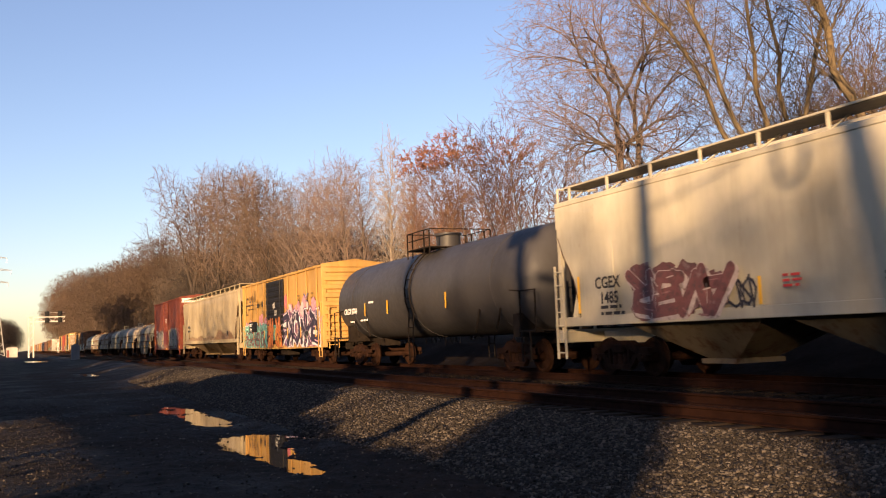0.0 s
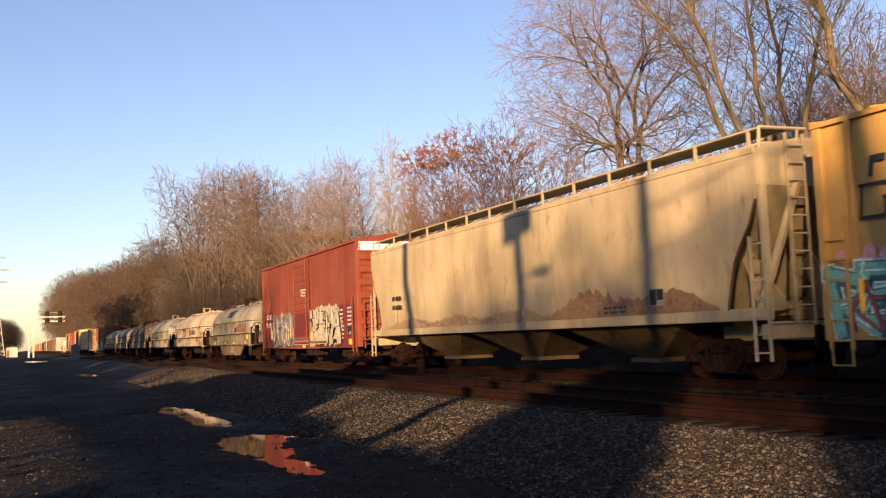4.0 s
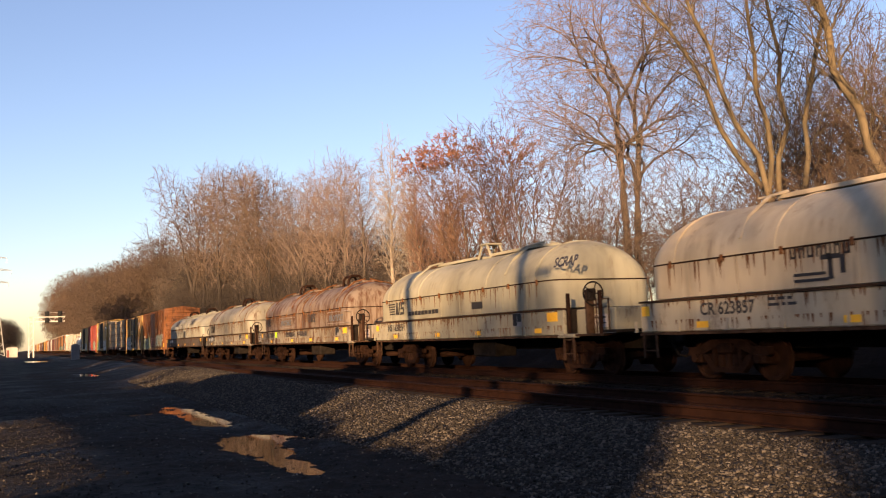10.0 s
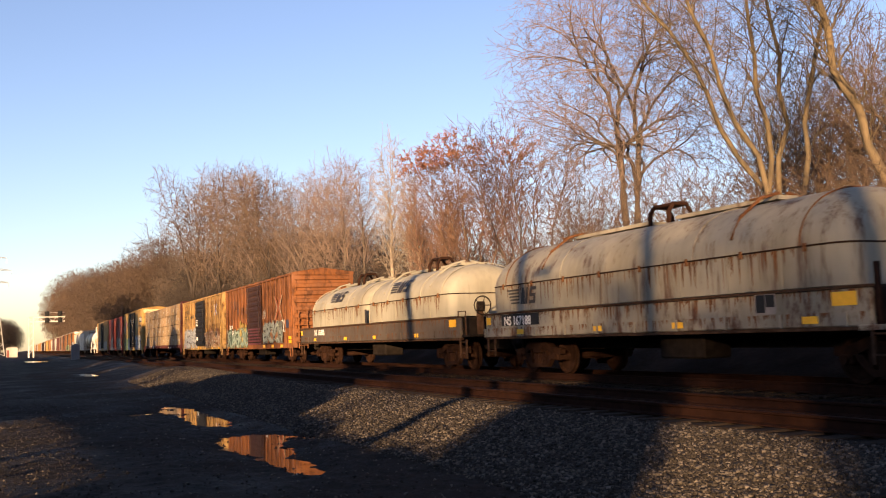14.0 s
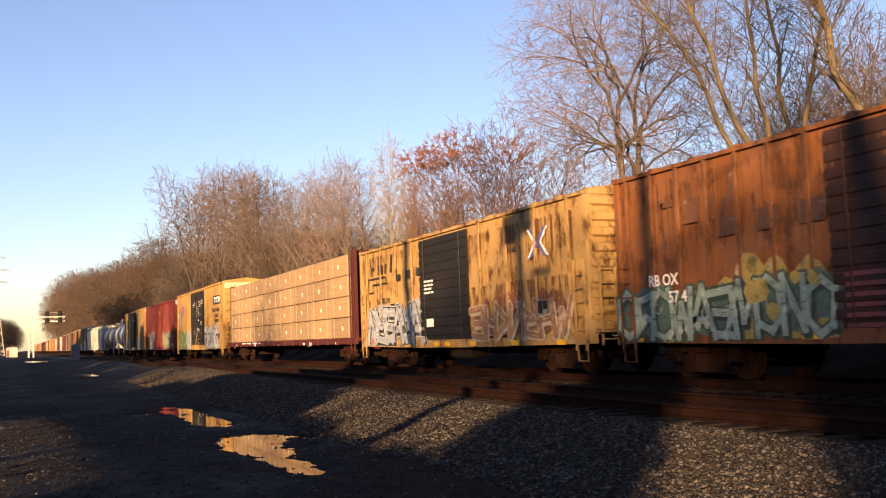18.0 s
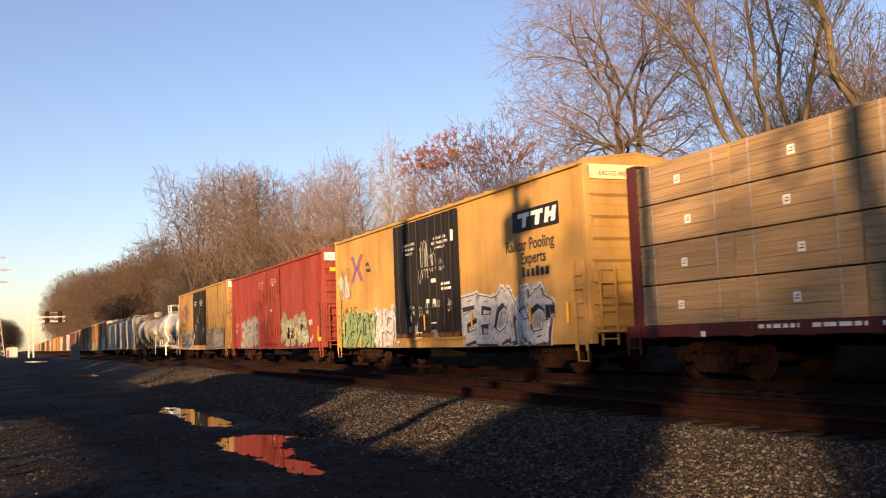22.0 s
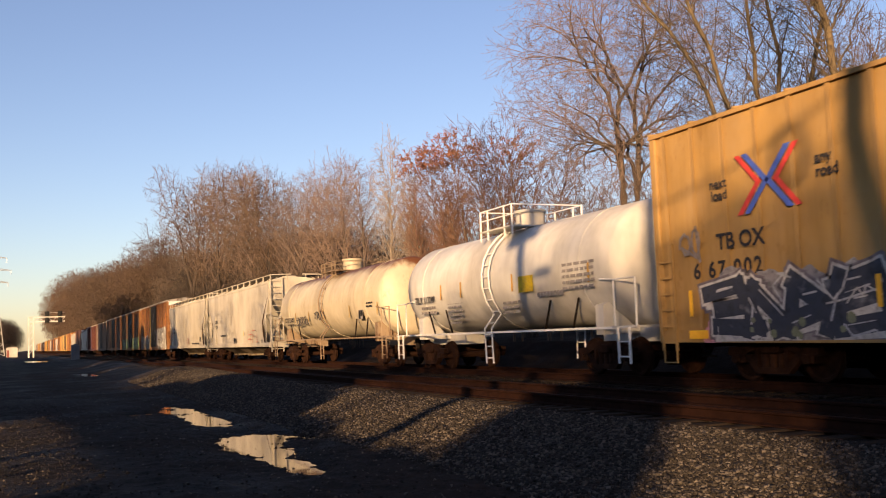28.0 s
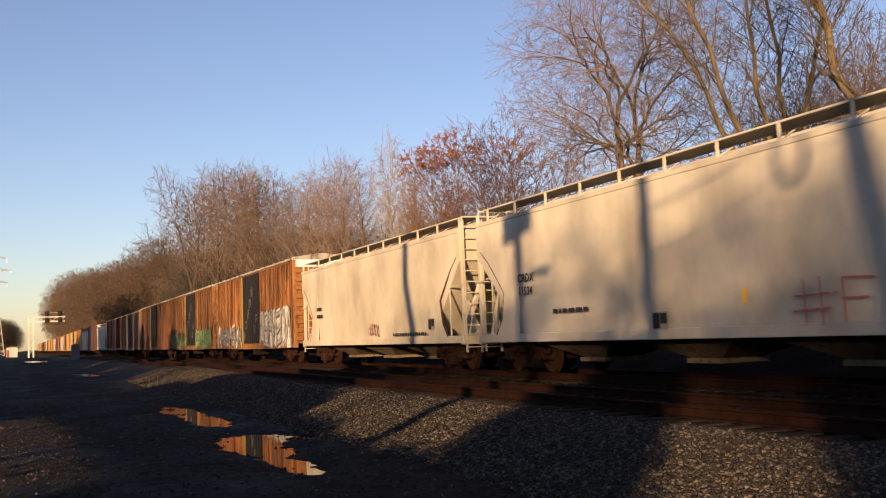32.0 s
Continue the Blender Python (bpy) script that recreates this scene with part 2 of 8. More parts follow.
def letters(body, size, spacing=1.0):
    """A mesh of the words in the built-in font, lying in its own x-y plane."""
    key = ("letters", body, size, spacing)
    if key not in _shared:
        cu = bpy.data.curves.new("letters", "FONT")
        cu.body, cu.size, cu.extrude, cu.space_character, cu.resolution_u = body, size, 0.001, spacing, 3
        cu.offset = 0.022 * size if size > 0.2 else 0.0
        ob = bpy.data.objects.new("letters", cu)
        scene.collection.objects.link(ob)
        dg = bpy.context.evaluated_depsgraph_get()
        _shared[key] = bpy.data.meshes.new_from_object(ob.evaluated_get(dg))
        bpy.data.objects.remove(ob)
    return _shared[key]


MOVERS = []      # wagons and loads, with their place on the train's own line
WHEELS = []      # wheelsets


# ---- wagons: origin at the middle, on the rail top; -x is the side with the road, +y the far end ----
def side_at(L, a, z, x=-SIDE - 0.004):
    """A pose on the road side, a metres from the far end, facing the road."""
    return Matrix.Translation((x, L / 2 - a, z)) @ Matrix(((0, 0, -1, 0), (-1, 0, 0, 0), (0, 1, 0, 0), (0, 0, 0, 1)))


def write(car, L, body, a, z, size, mat=None, x=-SIDE - 0.008, spacing=1.0, label=""):
    tagged(part("lettering", letters(body, size, spacing), mat or WHITE, car, label, at=side_at(L, a, z, x)), kind="stuff")


def bars(car, L, a, z, rows, mat=None, x=-SIDE - 0.008, label="", lean=0.0):
    """Writing too small to read: plain bars. rows: (offset a, offset z, width, height)."""
    s = Shape()
    for da, dz, w, h in rows:
        s.add([(da, dz, 0), (da + w, dz, 0), (da + w + lean * h, dz + h, 0), (da + lean * h, dz + h, 0), (da, dz, 0.003), (da + w, dz, 0.003), (da + w + lean * h, dz + h, 0.003), (da + lean * h, dz + h, 0.003)],
              [(0, 1, 2, 3), (4, 5, 6, 7), (0, 1, 5, 4), (1, 2, 6, 5), (2, 3, 7, 6), (3, 0, 4, 7)])
    return tagged(part("marking", s, mat or WHITE, car, label, at=side_at(L, a, z, x)), kind="stuff")


def text_block(car, L, a, z, width, lines, step=0.1, mat=None, x=-SIDE - 0.008, seed=1):
    rnd = random.Random(seed)
    rows = []
    for k in range(lines):
        off = 0.0
        while off < width - 0.1:
            w = min(rnd.uniform(0.08, 0.3), width - off)
            rows.append((off, -k * step, w, step * 0.5))
            off += w + 0.06
    bars(car, L, a, z, rows, mat, x)


def stroke(s, pts, width, z, rounded=False):
    """A thick bent stroke as flat pieces just above z."""
    for (x0, y0), (x1, y1) in zip(pts, pts[1:]):
        d = math.hypot(x1 - x0, y1 - y0) or 1e-6
        ux, uy = (x1 - x0) / d * width / 2, (y1 - y0) / d * width / 2
        z += 0.00012
        if rounded:
            ring = []
            for k in range(7):
                t = math.atan2(uy, ux) - math.pi / 2 + math.pi * k / 6
                ring.append((x1 + width / 2 * math.cos(t), y1 + width / 2 * math.sin(t), z))
            for k in range(7):
                t = math.atan2(uy, ux) + math.pi / 2 + math.pi * k / 6
                ring.append((x0 + width / 2 * math.cos(t), y0 + width / 2 * math.sin(t), z))
            s.add(ring, [tuple(range(14))])
        else:
            s.add([(x0 - ux - uy, y0 - uy + ux, z), (x0 - ux + uy, y0 - uy - ux, z), (x1 + ux + uy, y1 + uy - ux, z), (x1 + ux - uy, y1 + uy + ux, z)], [(0, 1, 2, 3)])


LOOP = [[(0.5, 1.0), (0.1, 0.75), (0.15, 0.15), (0.55, 0.0), (0.9, 0.25), (0.85, 0.8), (0.5, 1.0)]]
SNAKE = [[(0.92, 0.85), (0.25, 0.98), (0.12, 0.62), (0.85, 0.42), (0.8, 0.02), (0.08, 0.1)]]
GATE = [[(0.15, 0.0), (0.22, 1.0)], [(0.85, 0.0), (0.78, 1.0)], [(0.15, 0.48), (0.85, 0.56)]]
COMB = [[(0.92, 0.92), (0.2, 0.98), (0.12, 0.04), (0.92, 0.08)], [(0.15, 0.5), (0.75, 0.53)]]
KICK = [[(0.15, 0.0), (0.18, 1.0)], [(0.92, 1.0), (0.25, 0.5), (0.98, 0.0)]]
FLAG = [[(0.15, 0.0), (0.15, 1.0), (0.85, 0.86), (0.75, 0.5), (0.2, 0.44)], [(0.4, 0.44), (0.95, 0.0)]]
TENT = [[(0.05, 0.0), (0.45, 1.0), (0.95, 0.0)], [(0.25, 0.34), (0.75, 0.34)]]
BOLT = [[(0.12, 0.0), (0.15, 1.0), (0.82, 0.05), (0.88, 1.0)]]
WAVE = [[(0.02, 1.0), (0.25, 0.0), (0.5, 0.7), (0.75, 0.0), (0.98, 1.0)]]
GLYPHS = (LOOP, SNAKE, GATE, COMB, KICK, FLAG, TENT, BOLT, WAVE)


def graffiti(car, L, a, z, width, height, fill, line, cloud=None, seed=1, x=-SIDE - 0.012, glyphs=None, extra=None, halo=None, rounded=False, fat=0.30, edge=1.3):
    """A sprayed piece: a cloud behind, interlocking fat strokes with a cast edge, an outline, a halo, shines and drips."""
    rnd = random.Random(seed)
    n = glyphs or max(3, int(width / (height * 0.7)))
    cell = width / n
    back, rim, outer, inner, fleck = Shape(), Shape(), Shape(), Shape(), Shape()
    drop = 0.10 * min(cell, height)
    last = None
    for i in range(n):
        cx = (i + 0.5) * cell
        for k in range(4):
            r = cell * rnd.uniform(0.35, 0.62)
            cy = height * rnd.uniform(0.25, 0.85)
            ring = [(cx + rnd.uniform(-.1, .1) * cell + r * math.cos(t) * rnd.uniform(.85, 1.1), max(0.0, cy + min(r * 0.8, height * 0.4) * math.sin(t) * rnd.uniform(.8, 1.15)), 0.0003 * k + 0.001 * (i % 2)) for t in [j * math.pi / 9 for j in range(18)]]
            back.add(ring, [tuple(range(18))])
        shape = rnd.choice([g for g in GLYPHS if g is not last])
        last = shape
        tilt, grow, lift = rnd.uniform(-.3, .3), rnd.uniform(1.15, 1.5), rnd.uniform(-.05, .06)
        over, flip = rnd.random() < 0.5, rnd.random() < 0.4
        w = min(cell, height) * fat * rnd.uniform(0.88, 1.1)
        lo = w * 0.62 / height
        for pts in shape:
            pts = [(1 - px if over else px, 1 - py if flip else py) for px, py in pts]
            pts = [(cx + cell * grow * (px - 0.5 + tilt * (py - .5) + rnd.uniform(-.05, .05)), height * min(0.985, max(lo, lo + (1 - 2 * lo) * py + lift + rnd.uniform(-.04, .04)))) for px, py in pts]
            under = [(px + drop, max(w * 0.5, py - drop)) for px, py in pts]
            stroke(rim, under, w * 1.55, 0.0020, rounded)
            stroke(rim, pts, w * 1.62, 0.0026, rounded)
            stroke(outer, under, w * 1.2, 0.0036, rounded)
            stroke(outer, pts, w * edge, 0.0042, rounded)
            stroke(inner, pts, w, 0.0056 + 0.0006 * (i % 2), rounded)
            for (x0, y0), (x1, y1) in zip(pts, pts[1:]):
                d = math.hypot(x1 - x0, y1 - y0) or 1e-6
                f0, f1, q = rnd.uniform(0.1, 0.4), rnd.uniform(0.5, 0.9), w * rnd.uniform(-0.28, 0.28)
                ox, oy = -(y1 - y0) / d * q, (x1 - x0) / d * q
                if rnd.random() < 0.6:
                    stroke(fleck, [(x0 + (x1 - x0) * f0 + ox, y0 + (y1 - y0) * f0 + oy), (x0 + (x1 - x0) * f1 + ox, y0 + (y1 - y0) * f1 + oy)], w * rnd.uniform(.06, .16), 0.0080, True)
                if rnd.random() < 0.25:
                    stroke(outer, [(x0 * 0.5 + x1 * 0.5 - w * 0.4, y0 * 0.5 + y1 * 0.5), (x0 * 0.5 + x1 * 0.5 + w * 0.4, y0 * 0.5 + y1 * 0.5 + w * 0.1)], w * 0.10, 0.0090)
            if rnd.random() < 0.7:
                zig = [(cx + cell * rnd.uniform(-.7, .7), height * rnd.uniform(0.06, 0.95))]
                for _ in range(rnd.randint(2, 5)):
                    zig.append((zig[-1][0] + cell * rnd.uniform(-.35, .35), min(height * 0.97, max(0.05 * height, zig[-1][1] + height * rnd.uniform(-.3, .3)))))
                stroke(rnd.choice((outer, fleck)), zig, w * rnd.uniform(0.07, 0.16), 0.0095, True)
            if rnd.random() < 0.5:
                dx, dy = rnd.choice(pts)
                stroke(outer, [(dx, dy), (dx + rnd.uniform(-.01, .01), max(0.02, dy - rnd.uniform(0.15, 0.4)))], 0.018, 0.0085)
    for sheet in (back, rim, outer, inner, fleck):
        sheet.v = [(px, max(0.0, py), pz) for px, py, pz in sheet.v]     # the paint ends at the sill
    place = side_at(L, a, z, x)
    g = tagged(part("graffiti", outer, mark(line), car, "sprayed graffiti lettering", at=place), kind="stuff")
    tagged(part("graffiti_fill", inner, mark(fill), g), kind="stuff")
    tagged(part("graffiti_fleck", fleck, mark(extra or tuple(min(0.8, v * 1.5 + 0.05) for v in fill)), g), kind="stuff")
    if halo:
        tagged(part("graffiti_halo", rim, mark(halo), g), kind="stuff")
    if cloud:
        tagged(part("graffiti_cloud", back, mark(cloud), g), kind="stuff")


def overspray(car, L, a, z, width, height, colour, seed=1, x=-SIDE - 0.010, blobs=14):
    """Soft lumps of sprayed colour."""
    rnd = random.Random(seed)
    s = Shape()
    for k in range(blobs):
        cx, cy, r = rnd.uniform(0.05, 0.95) * width, rnd.uniform(0.1, 0.85) * height, rnd.uniform(0.10, 0.26) * height
        s.add([(cx + r * math.cos(t) * rnd.uniform(.85, 1.1), max(0.0, cy + r * math.sin(t) * rnd.uniform(.85, 1.1)), 0.0002 * k) for t in [j * math.pi / 8 for j in range(16)]], [tuple(range(16))])
    tagged(part("graffiti", s, mark(colour), car, "clouds of sprayed colour", at=side_at(L, a, z, x)), kind="stuff")


def stain_band(car, L, a, z, width, height, colour, seed, x):
    """A rust-brown stain along the foot of a side, with a ragged upper edge."""
    rnd = random.Random(seed)
    n = int(width / 0.12)
    tops = [height * (0.55 + 0.25 * math.sin(k * 0.21 + seed) + 0.35 * rnd.random()) * min(1, (k + 1) / 12, (n - k + 1) / 12) for k in range(n + 1)]
    s = Shape()
    for k in range(n):
        s.add([(width * k / n, 0, 0), (width * (k + 1) / n, 0, 0), (width * (k + 1) / n, tops[k + 1], 0), (width * k / n, tops[k], 0)], [(0, 1, 2, 3)])
    part("stain", s, mark(colour), car, "rust-brown stain along the sill", at=side_at(L, a, z, x))


def panel_mark(car, L, a, z, w, h, mat, x=-SIDE - 0.006, label=""):
    part("marking", Shape().box(0, w, 0, h, 0, 0.002), mat, car, label, at=side_at(L, a, z, x))


def data_plate(car, L, a, z, x=-SIDE - 0.008):
    """The small black consolidated stencil with a white rim."""
    p = part("data_plate", Shape().box(0, 0.5, 0, 0.36, 0, 0.002), GREYMARK, car, "pale-rimmed black stencil panel", at=side_at(L, a, z, x))
    part("plate_panel", Shape().box(0.025, 0.245, 0.025, 0.335, 0.002, 0.004), BLACK, p)
    part("plate_panel", Shape().box(0.265, 0.475, 0.12, 0.335, 0.002, 0.004), BLACK, p)


def cross_logo(car, L, a, z, size, one, two, x=-SIDE - 0.010):
    """Two chevrons, point to point, each of an outer and an inner strip."""
    for k, mat in enumerate((one, two)):
        s = Shape()
        for sx in (-1, 1):
            for sy in (-1, 1):
                tip, far = (0.13, 0.60) if k == 0 else (-0.05, 0.42)
                wide = 0.13 if k == 0 else 0.14
                q = [(tip, 0.0), (tip + wide, 0.0), (far + wide, 0.5), (far, 0.5)]
                s.add([(sx * u * size, sy * v * size, 0.001 + 0.002 * k) for u, v in q], [(0, 1, 2, 3)])
        tagged(part("marking", s, mat, car, at=side_at(L, a, z, x)), kind="stuff")


def striped_logo(car, L, a, z, h, mat, hood=None, x=-SIDE + 0.03):
    """A mane of level stripes running into two slanted block shapes; hood: bends it over a rounded hood of that top height."""
    s = Shape()
    w, zs = SIDE - 0.05, HOOD_Z
    arc, far = [(-w, zs, 0.0)], 0.0
    for k in range(1, 31):
        t = math.pi / 2 * k / 32
        px, pz = -w * math.cos(t), zs + ((hood or 3.4) - zs) * math.sin(t)
        far += math.hypot(px - arc[-1][0], pz - arc[-1][1])
        arc.append((px, pz, far))

    def spot(u, v, lift):
        if hood is None:
            return (x - lift, L / 2 - a - u, z + v)
        v = v + z
        px, pz = np.interp(v, [q[2] for q in arc], [q[0] for q in arc]), np.interp(v, [q[2] for q in arc], [q[1] for q in arc])
        return (float(px) - 0.018 - lift, L / 2 - a - u, float(pz) + 0.012 + lift)

    def slab(x0, y0, wide, hh, lean):
        for k in range(4):
            f0, f1 = k / 4, (k + 1) / 4
            q = [(x0 + lean * f0, y0 + hh * f0), (x0 + wide + lean * f0, y0 + hh * f0), (x0 + wide + lean * f1, y0 + hh * f1), (x0 + lean * f1, y0 + hh * f1)]
            s.add([spot(u, v, 0) for u, v in q] + [spot(u, v, 0.004) for u, v in q], [(4, 5, 6, 7), (0, 1, 5, 4), (1, 2, 6, 5), (2, 3, 7, 6), (3, 0, 4, 7)])
    for k in range(5):
        slab(0.10 * k * h, h * (0.84 - 0.2 * k), h * (1.5 - 0.12 * k), h * 0.10, 0.02)
    o = 1.62 * h
    slab(o, 0, 0.22 * h, h, 0.25 * h)
    slab(o + 0.30 * h, 0.0, 0.26 * h, h, -0.05 * h)
    slab(o + 0.58 * h, 0, 0.22 * h, h, 0.25 * h)
    p = o + 1.05 * h
    slab(p, 0, 0.75 * h, 0.2 * h, 0.05 * h)
    slab(p + 0.55 * h, 0.2 * h, 0.22 * h, 0.25 * h, 0.06 * h)
    slab(p + 0.1 * h, 0.42 * h, 0.68 * h, 0.18 * h, 0.04 * h)
    slab(p + 0.12 * h, 0.6 * h, 0.22 * h, 0.22 * h, 0.05 * h)
    slab(p + 0.18 * h, 0.8 * h, 0.75 * h, 0.2 * h, 0.05 * h)
    tagged(part("marking", s, mat, car), kind="stuff")


def drips(owner, y0, y1, z, count, longest, x, seed, mat=None):
    """Rust that has run down from a seam: thin tapering streaks."""
    rnd = random.Random(seed)
    s = Shape()
    for k in range(count):
        y, h, w = rnd.uniform(y0, y1), longest * rnd.random() ** 2 + 0.06, rnd.uniform(0.008, 0.03)
        lift = 0.0003 * (k % 5)
        s.add([(x - lift, y - w, z), (x - lift, y + w, z), (x - lift, y + w * 0.7, z - h * 0.5), (x - lift, y + w * 0.2, z - h), (x - lift, y - w * 0.2, z - h), (x - lift, y - w * 0.7, z - h * 0.5)], [(0, 1, 2, 3, 4, 5)])
    tagged(part("rust_streak", s, mat or RUST, owner, "rust streaks run down from the seam"), kind="stuff")


def block_word(car, L, a, z, spots, mat=None):
    """A big staggered trade word, as plain leaning blocks. spots: (offset a, offset z, width, height)."""
    bars(car, L, a, z, spots, mat or DARKMARK, lean=0.18)


def end_write(car, L, body, x, z, size, mat=None):
    part("lettering", letters(body, size), mat or DARKMARK, car, at=Matrix.Translation((x, -L / 2 - 0.04, z)) @ Matrix(((1, 0, 0, 0), (0, 0, -1, 0), (0, 1, 0, 0), (0, 0, 0, 1))))


def scribble(car, L, a, z, width, height, colour, seed=1, x=-SIDE - 0.012, weight=0.05):
    rnd = random.Random(seed)
    s = Shape()
    n = max(2, int(width / height * 1.6))
    pts = []
    for i in range(n):
        cx, cy = width * (i + 0.5) / n, height * rnd.uniform(0.35, 0.65)
        turn, start = rnd.choice((-1, 1)) * rnd.uniform(3.5, 6.5), rnd.uniform(0, 6.28)
        rx, ry = width / n * rnd.uniform(0.35, 0.7), height * rnd.uniform(0.3, 0.55)
        for k in range(8):
            t = start + turn * k / 7
            pts.append((cx + rx * math.cos(t) + width / n * 0.25 * (k / 7 - 0.5), min(height, max(0, cy + ry * math.sin(t)))))
        if rnd.random() < 0.5:
            pts += [(cx + rx * 0.8, 0), (cx + rx * 0.2, height)]
    stroke(s, pts, weight, 0.0)
    tagged(part("graffiti", s, mark(colour), car, "thin sprayed scrawl", at=side_at(L, a, z, x)), kind="stuff")


def wheelset_shape():
    s = Shape()
    for sx in (-1, 1):
        n = 24
        prof = [(0.66, 0.12), (0.67, 0.36), (0.655, 0.40), (0.655, 0.43), (0.70, 0.455), (0.715, 0.43), (0.79, 0.42), (0.79, 0.36), (0.76, 0.34), (0.74, 0.13), (0.80, 0.11), (0.96, 0.09)]
        rows = [[(sx * px, r * math.cos(2 * math.pi * k / n), r * math.sin(2 * math.pi * k / n)) for k in range(n)] for px, r in prof]
        s.loft(rows)
    s.tube([(-0.7, 0, 0), (0.7, 0, 0)], 0.09, 8)
    return s


def truck_shape():
    """Two cast side frames, the bolster and the springs."""
    s = Shape()
    for sx in (-1, 1):
        x0, x1 = (-1.10, -0.95) if sx < 0 else (0.95, 1.10)
        top = [(-1.12, 0.50), (-1.10, 0.64), (-0.72, 0.66), (-0.45, 0.80), (0.45, 0.80), (0.72, 0.66), (1.10, 0.64), (1.12, 0.50), (0.98, 0.47), (0.78, 0.50), (0.62, 0.52), (0.38, 0.62), (-0.38, 0.62), (-0.62, 0.52), (-0.78, 0.50), (-0.98, 0.47)]
        s.prism(top, 0, x0, x1)
        low = [(-0.72, 0.52), (-0.55, 0.50), (-0.32, 0.27), (0.32, 0.27), (0.55, 0.50), (0.72, 0.52), (0.66, 0.42), (0.40, 0.16), (-0.40, 0.16), (-0.66, 0.42)]
        s.prism(low, 0, x0 + 0.01, x1 - 0.01)
        for y in (-0.40, 0.34):
            s.box(x0, x1, y, y + 0.07, 0.26, 0.64)
        for y in (-0.2, 0.0, 0.2):
            s.tube([((x0 + x1) / 2, y, 0.27), ((x0 + x1) / 2, y, 0.52)], 0.075, 8)
        for y in (-0.87, 0.87):
            s.box(x0 - 0.02, x1 + 0.02, y - 0.14, y + 0.14, 0.34, 0.52, 0.03)
            s.tube([(sx * 1.09, y, 0.43), (sx * 1.17, y, 0.43)], 0.085, 10)
    s.box(-1.15, 1.15, -0.22, 0.22, 0.52, 0.72, 0.03)
    return s


def add_trucks(car, L, inset):
    for end in (-1, 1):
        t = part("truck", shared(("truck",), truck_shape), TRUCK, car, "rust-brown cast steel wheel truck", at=Matrix.Translation((0, end * (L / 2 - inset), 0)))
        for k, y in enumerate((-0.87, 0.87)):
            w = part("wheelset", shared(("wheelset",), wheelset_shape, 35), TRUCK, t, at=Matrix.Translation((0, y, 0.43)))
            WHEELS.append((w, k))


def coupler_shape():
    s = Shape()
    s.box(-0.09, 0.09, -0.1, 0.45, 0.72, 0.94, 0.02)
    s.box(-0.16, 0.16, 0.40, 0.66, 0.70, 0.98, 0.05)
    s.tube([(0.12, 0.3, 0.72), (0.14, 0.55, 0.45), (0.12, 0.78, 0.42)], 0.03, 6)
    s.box(-0.5, 0.5, -0.12, 0.0, 0.62, 1.02, 0.03)
    return s


def add_couplers(car, L):
    for end in (-1, 1):
        part("coupler", shared(("coupler",), coupler_shape), STEEL, car, at=pose(0, end * L / 2, 0, 0, 0, 0 if end > 0 else 180))


def ladder(car, x, y, z0, z1, width=0.42, axis="y", mat=None, step=0.32):
    s = Shape()
    for k in (-1, 1):
        if axis == "y":
            s.box(x - 0.02, x + 0.02, y + k * width / 2 - 0.025, y + k * width / 2 + 0.025, z0, z1)
        else:
            s.box(x + k * width / 2 - 0.025, x + k * width / 2 + 0.025, y - 0.02, y + 0.02, z0, z1)
    lad = part("ladder", s, mat, car)
    z = z0 + 0.15
    while z < z1 - 0.05:
        def make():
            r = Shape()
            if axis == "y":
                return r.box(-0.015, 0.015, -width / 2, width / 2, -0.015, 0.015)
            return r.box(-width / 2, width / 2, -0.015, 0.015, -0.015, 0.015)
        part("rung", shared(("rung", axis, width), make), mat, lad, at=Matrix.Translation((x, y, z)))
        z += step


def handbrake(car, L, x, z, mat, end=-1, back=0.0):
    s = Shape()
    n, r = 18, 0.27
    s.tube([(r * math.cos(2 * math.pi * k / n), 0, r * math.sin(2 * math.pi * k / n)) for k in range(n + 1)], 0.02, 6, False)
    for k in range(5):
        t = 2 * math.pi * k / 5
        s.tube([(0, 0, 0), (r * math.cos(t), 0, r * math.sin(t))], 0.015, 5)
    s.box(-0.1, 0.1, 0.02, 0.14, -0.16, 0.12, 0.02)
    part("brake_wheel", s, mat, car, "spoked brake wheel", at=pose(x, end * (L / 2 + 0.18 - back), z, 0, 0, 0 if end < 0 else 180))


def reflectors(car, L, z, n, mat=None, x=-SIDE - 0.008, w=0.42, h=0.12, places=None):
    for i in range(n):
        a = places[i] if places else L * (i + 0.5) / n - w / 2
        part("reflector", shared(("reflector", w, h), lambda: Shape().box(0, w, 0, h, 0, 0.003)), mat or YELLOW, car, "yellow reflective patch", at=side_at(L, a, z, x))


def panel_end(L, end, z0, z1, w, ribs, depth=0.07):
    """A pressed steel end wall with level ribs."""
    s = Shape()
    prof = [(0.0, z0)]
    step = (z1 - z0) / ribs
    for k in range(ribs):
        b = z0 + k * step
        prof += [(0.0, b + step * 0.22), (depth, b + step * 0.36), (depth, b + step * 0.80), (0.0, b + step * 0.92)]
    prof += [(0.0, z1)]
    y = end * L / 2
    out = [(y + end * d, z) for d, z in prof] + [(y - end * 0.08, z1), (y - end * 0.08, z0)]
    s.prism(out, 0, -w, w)
    return s


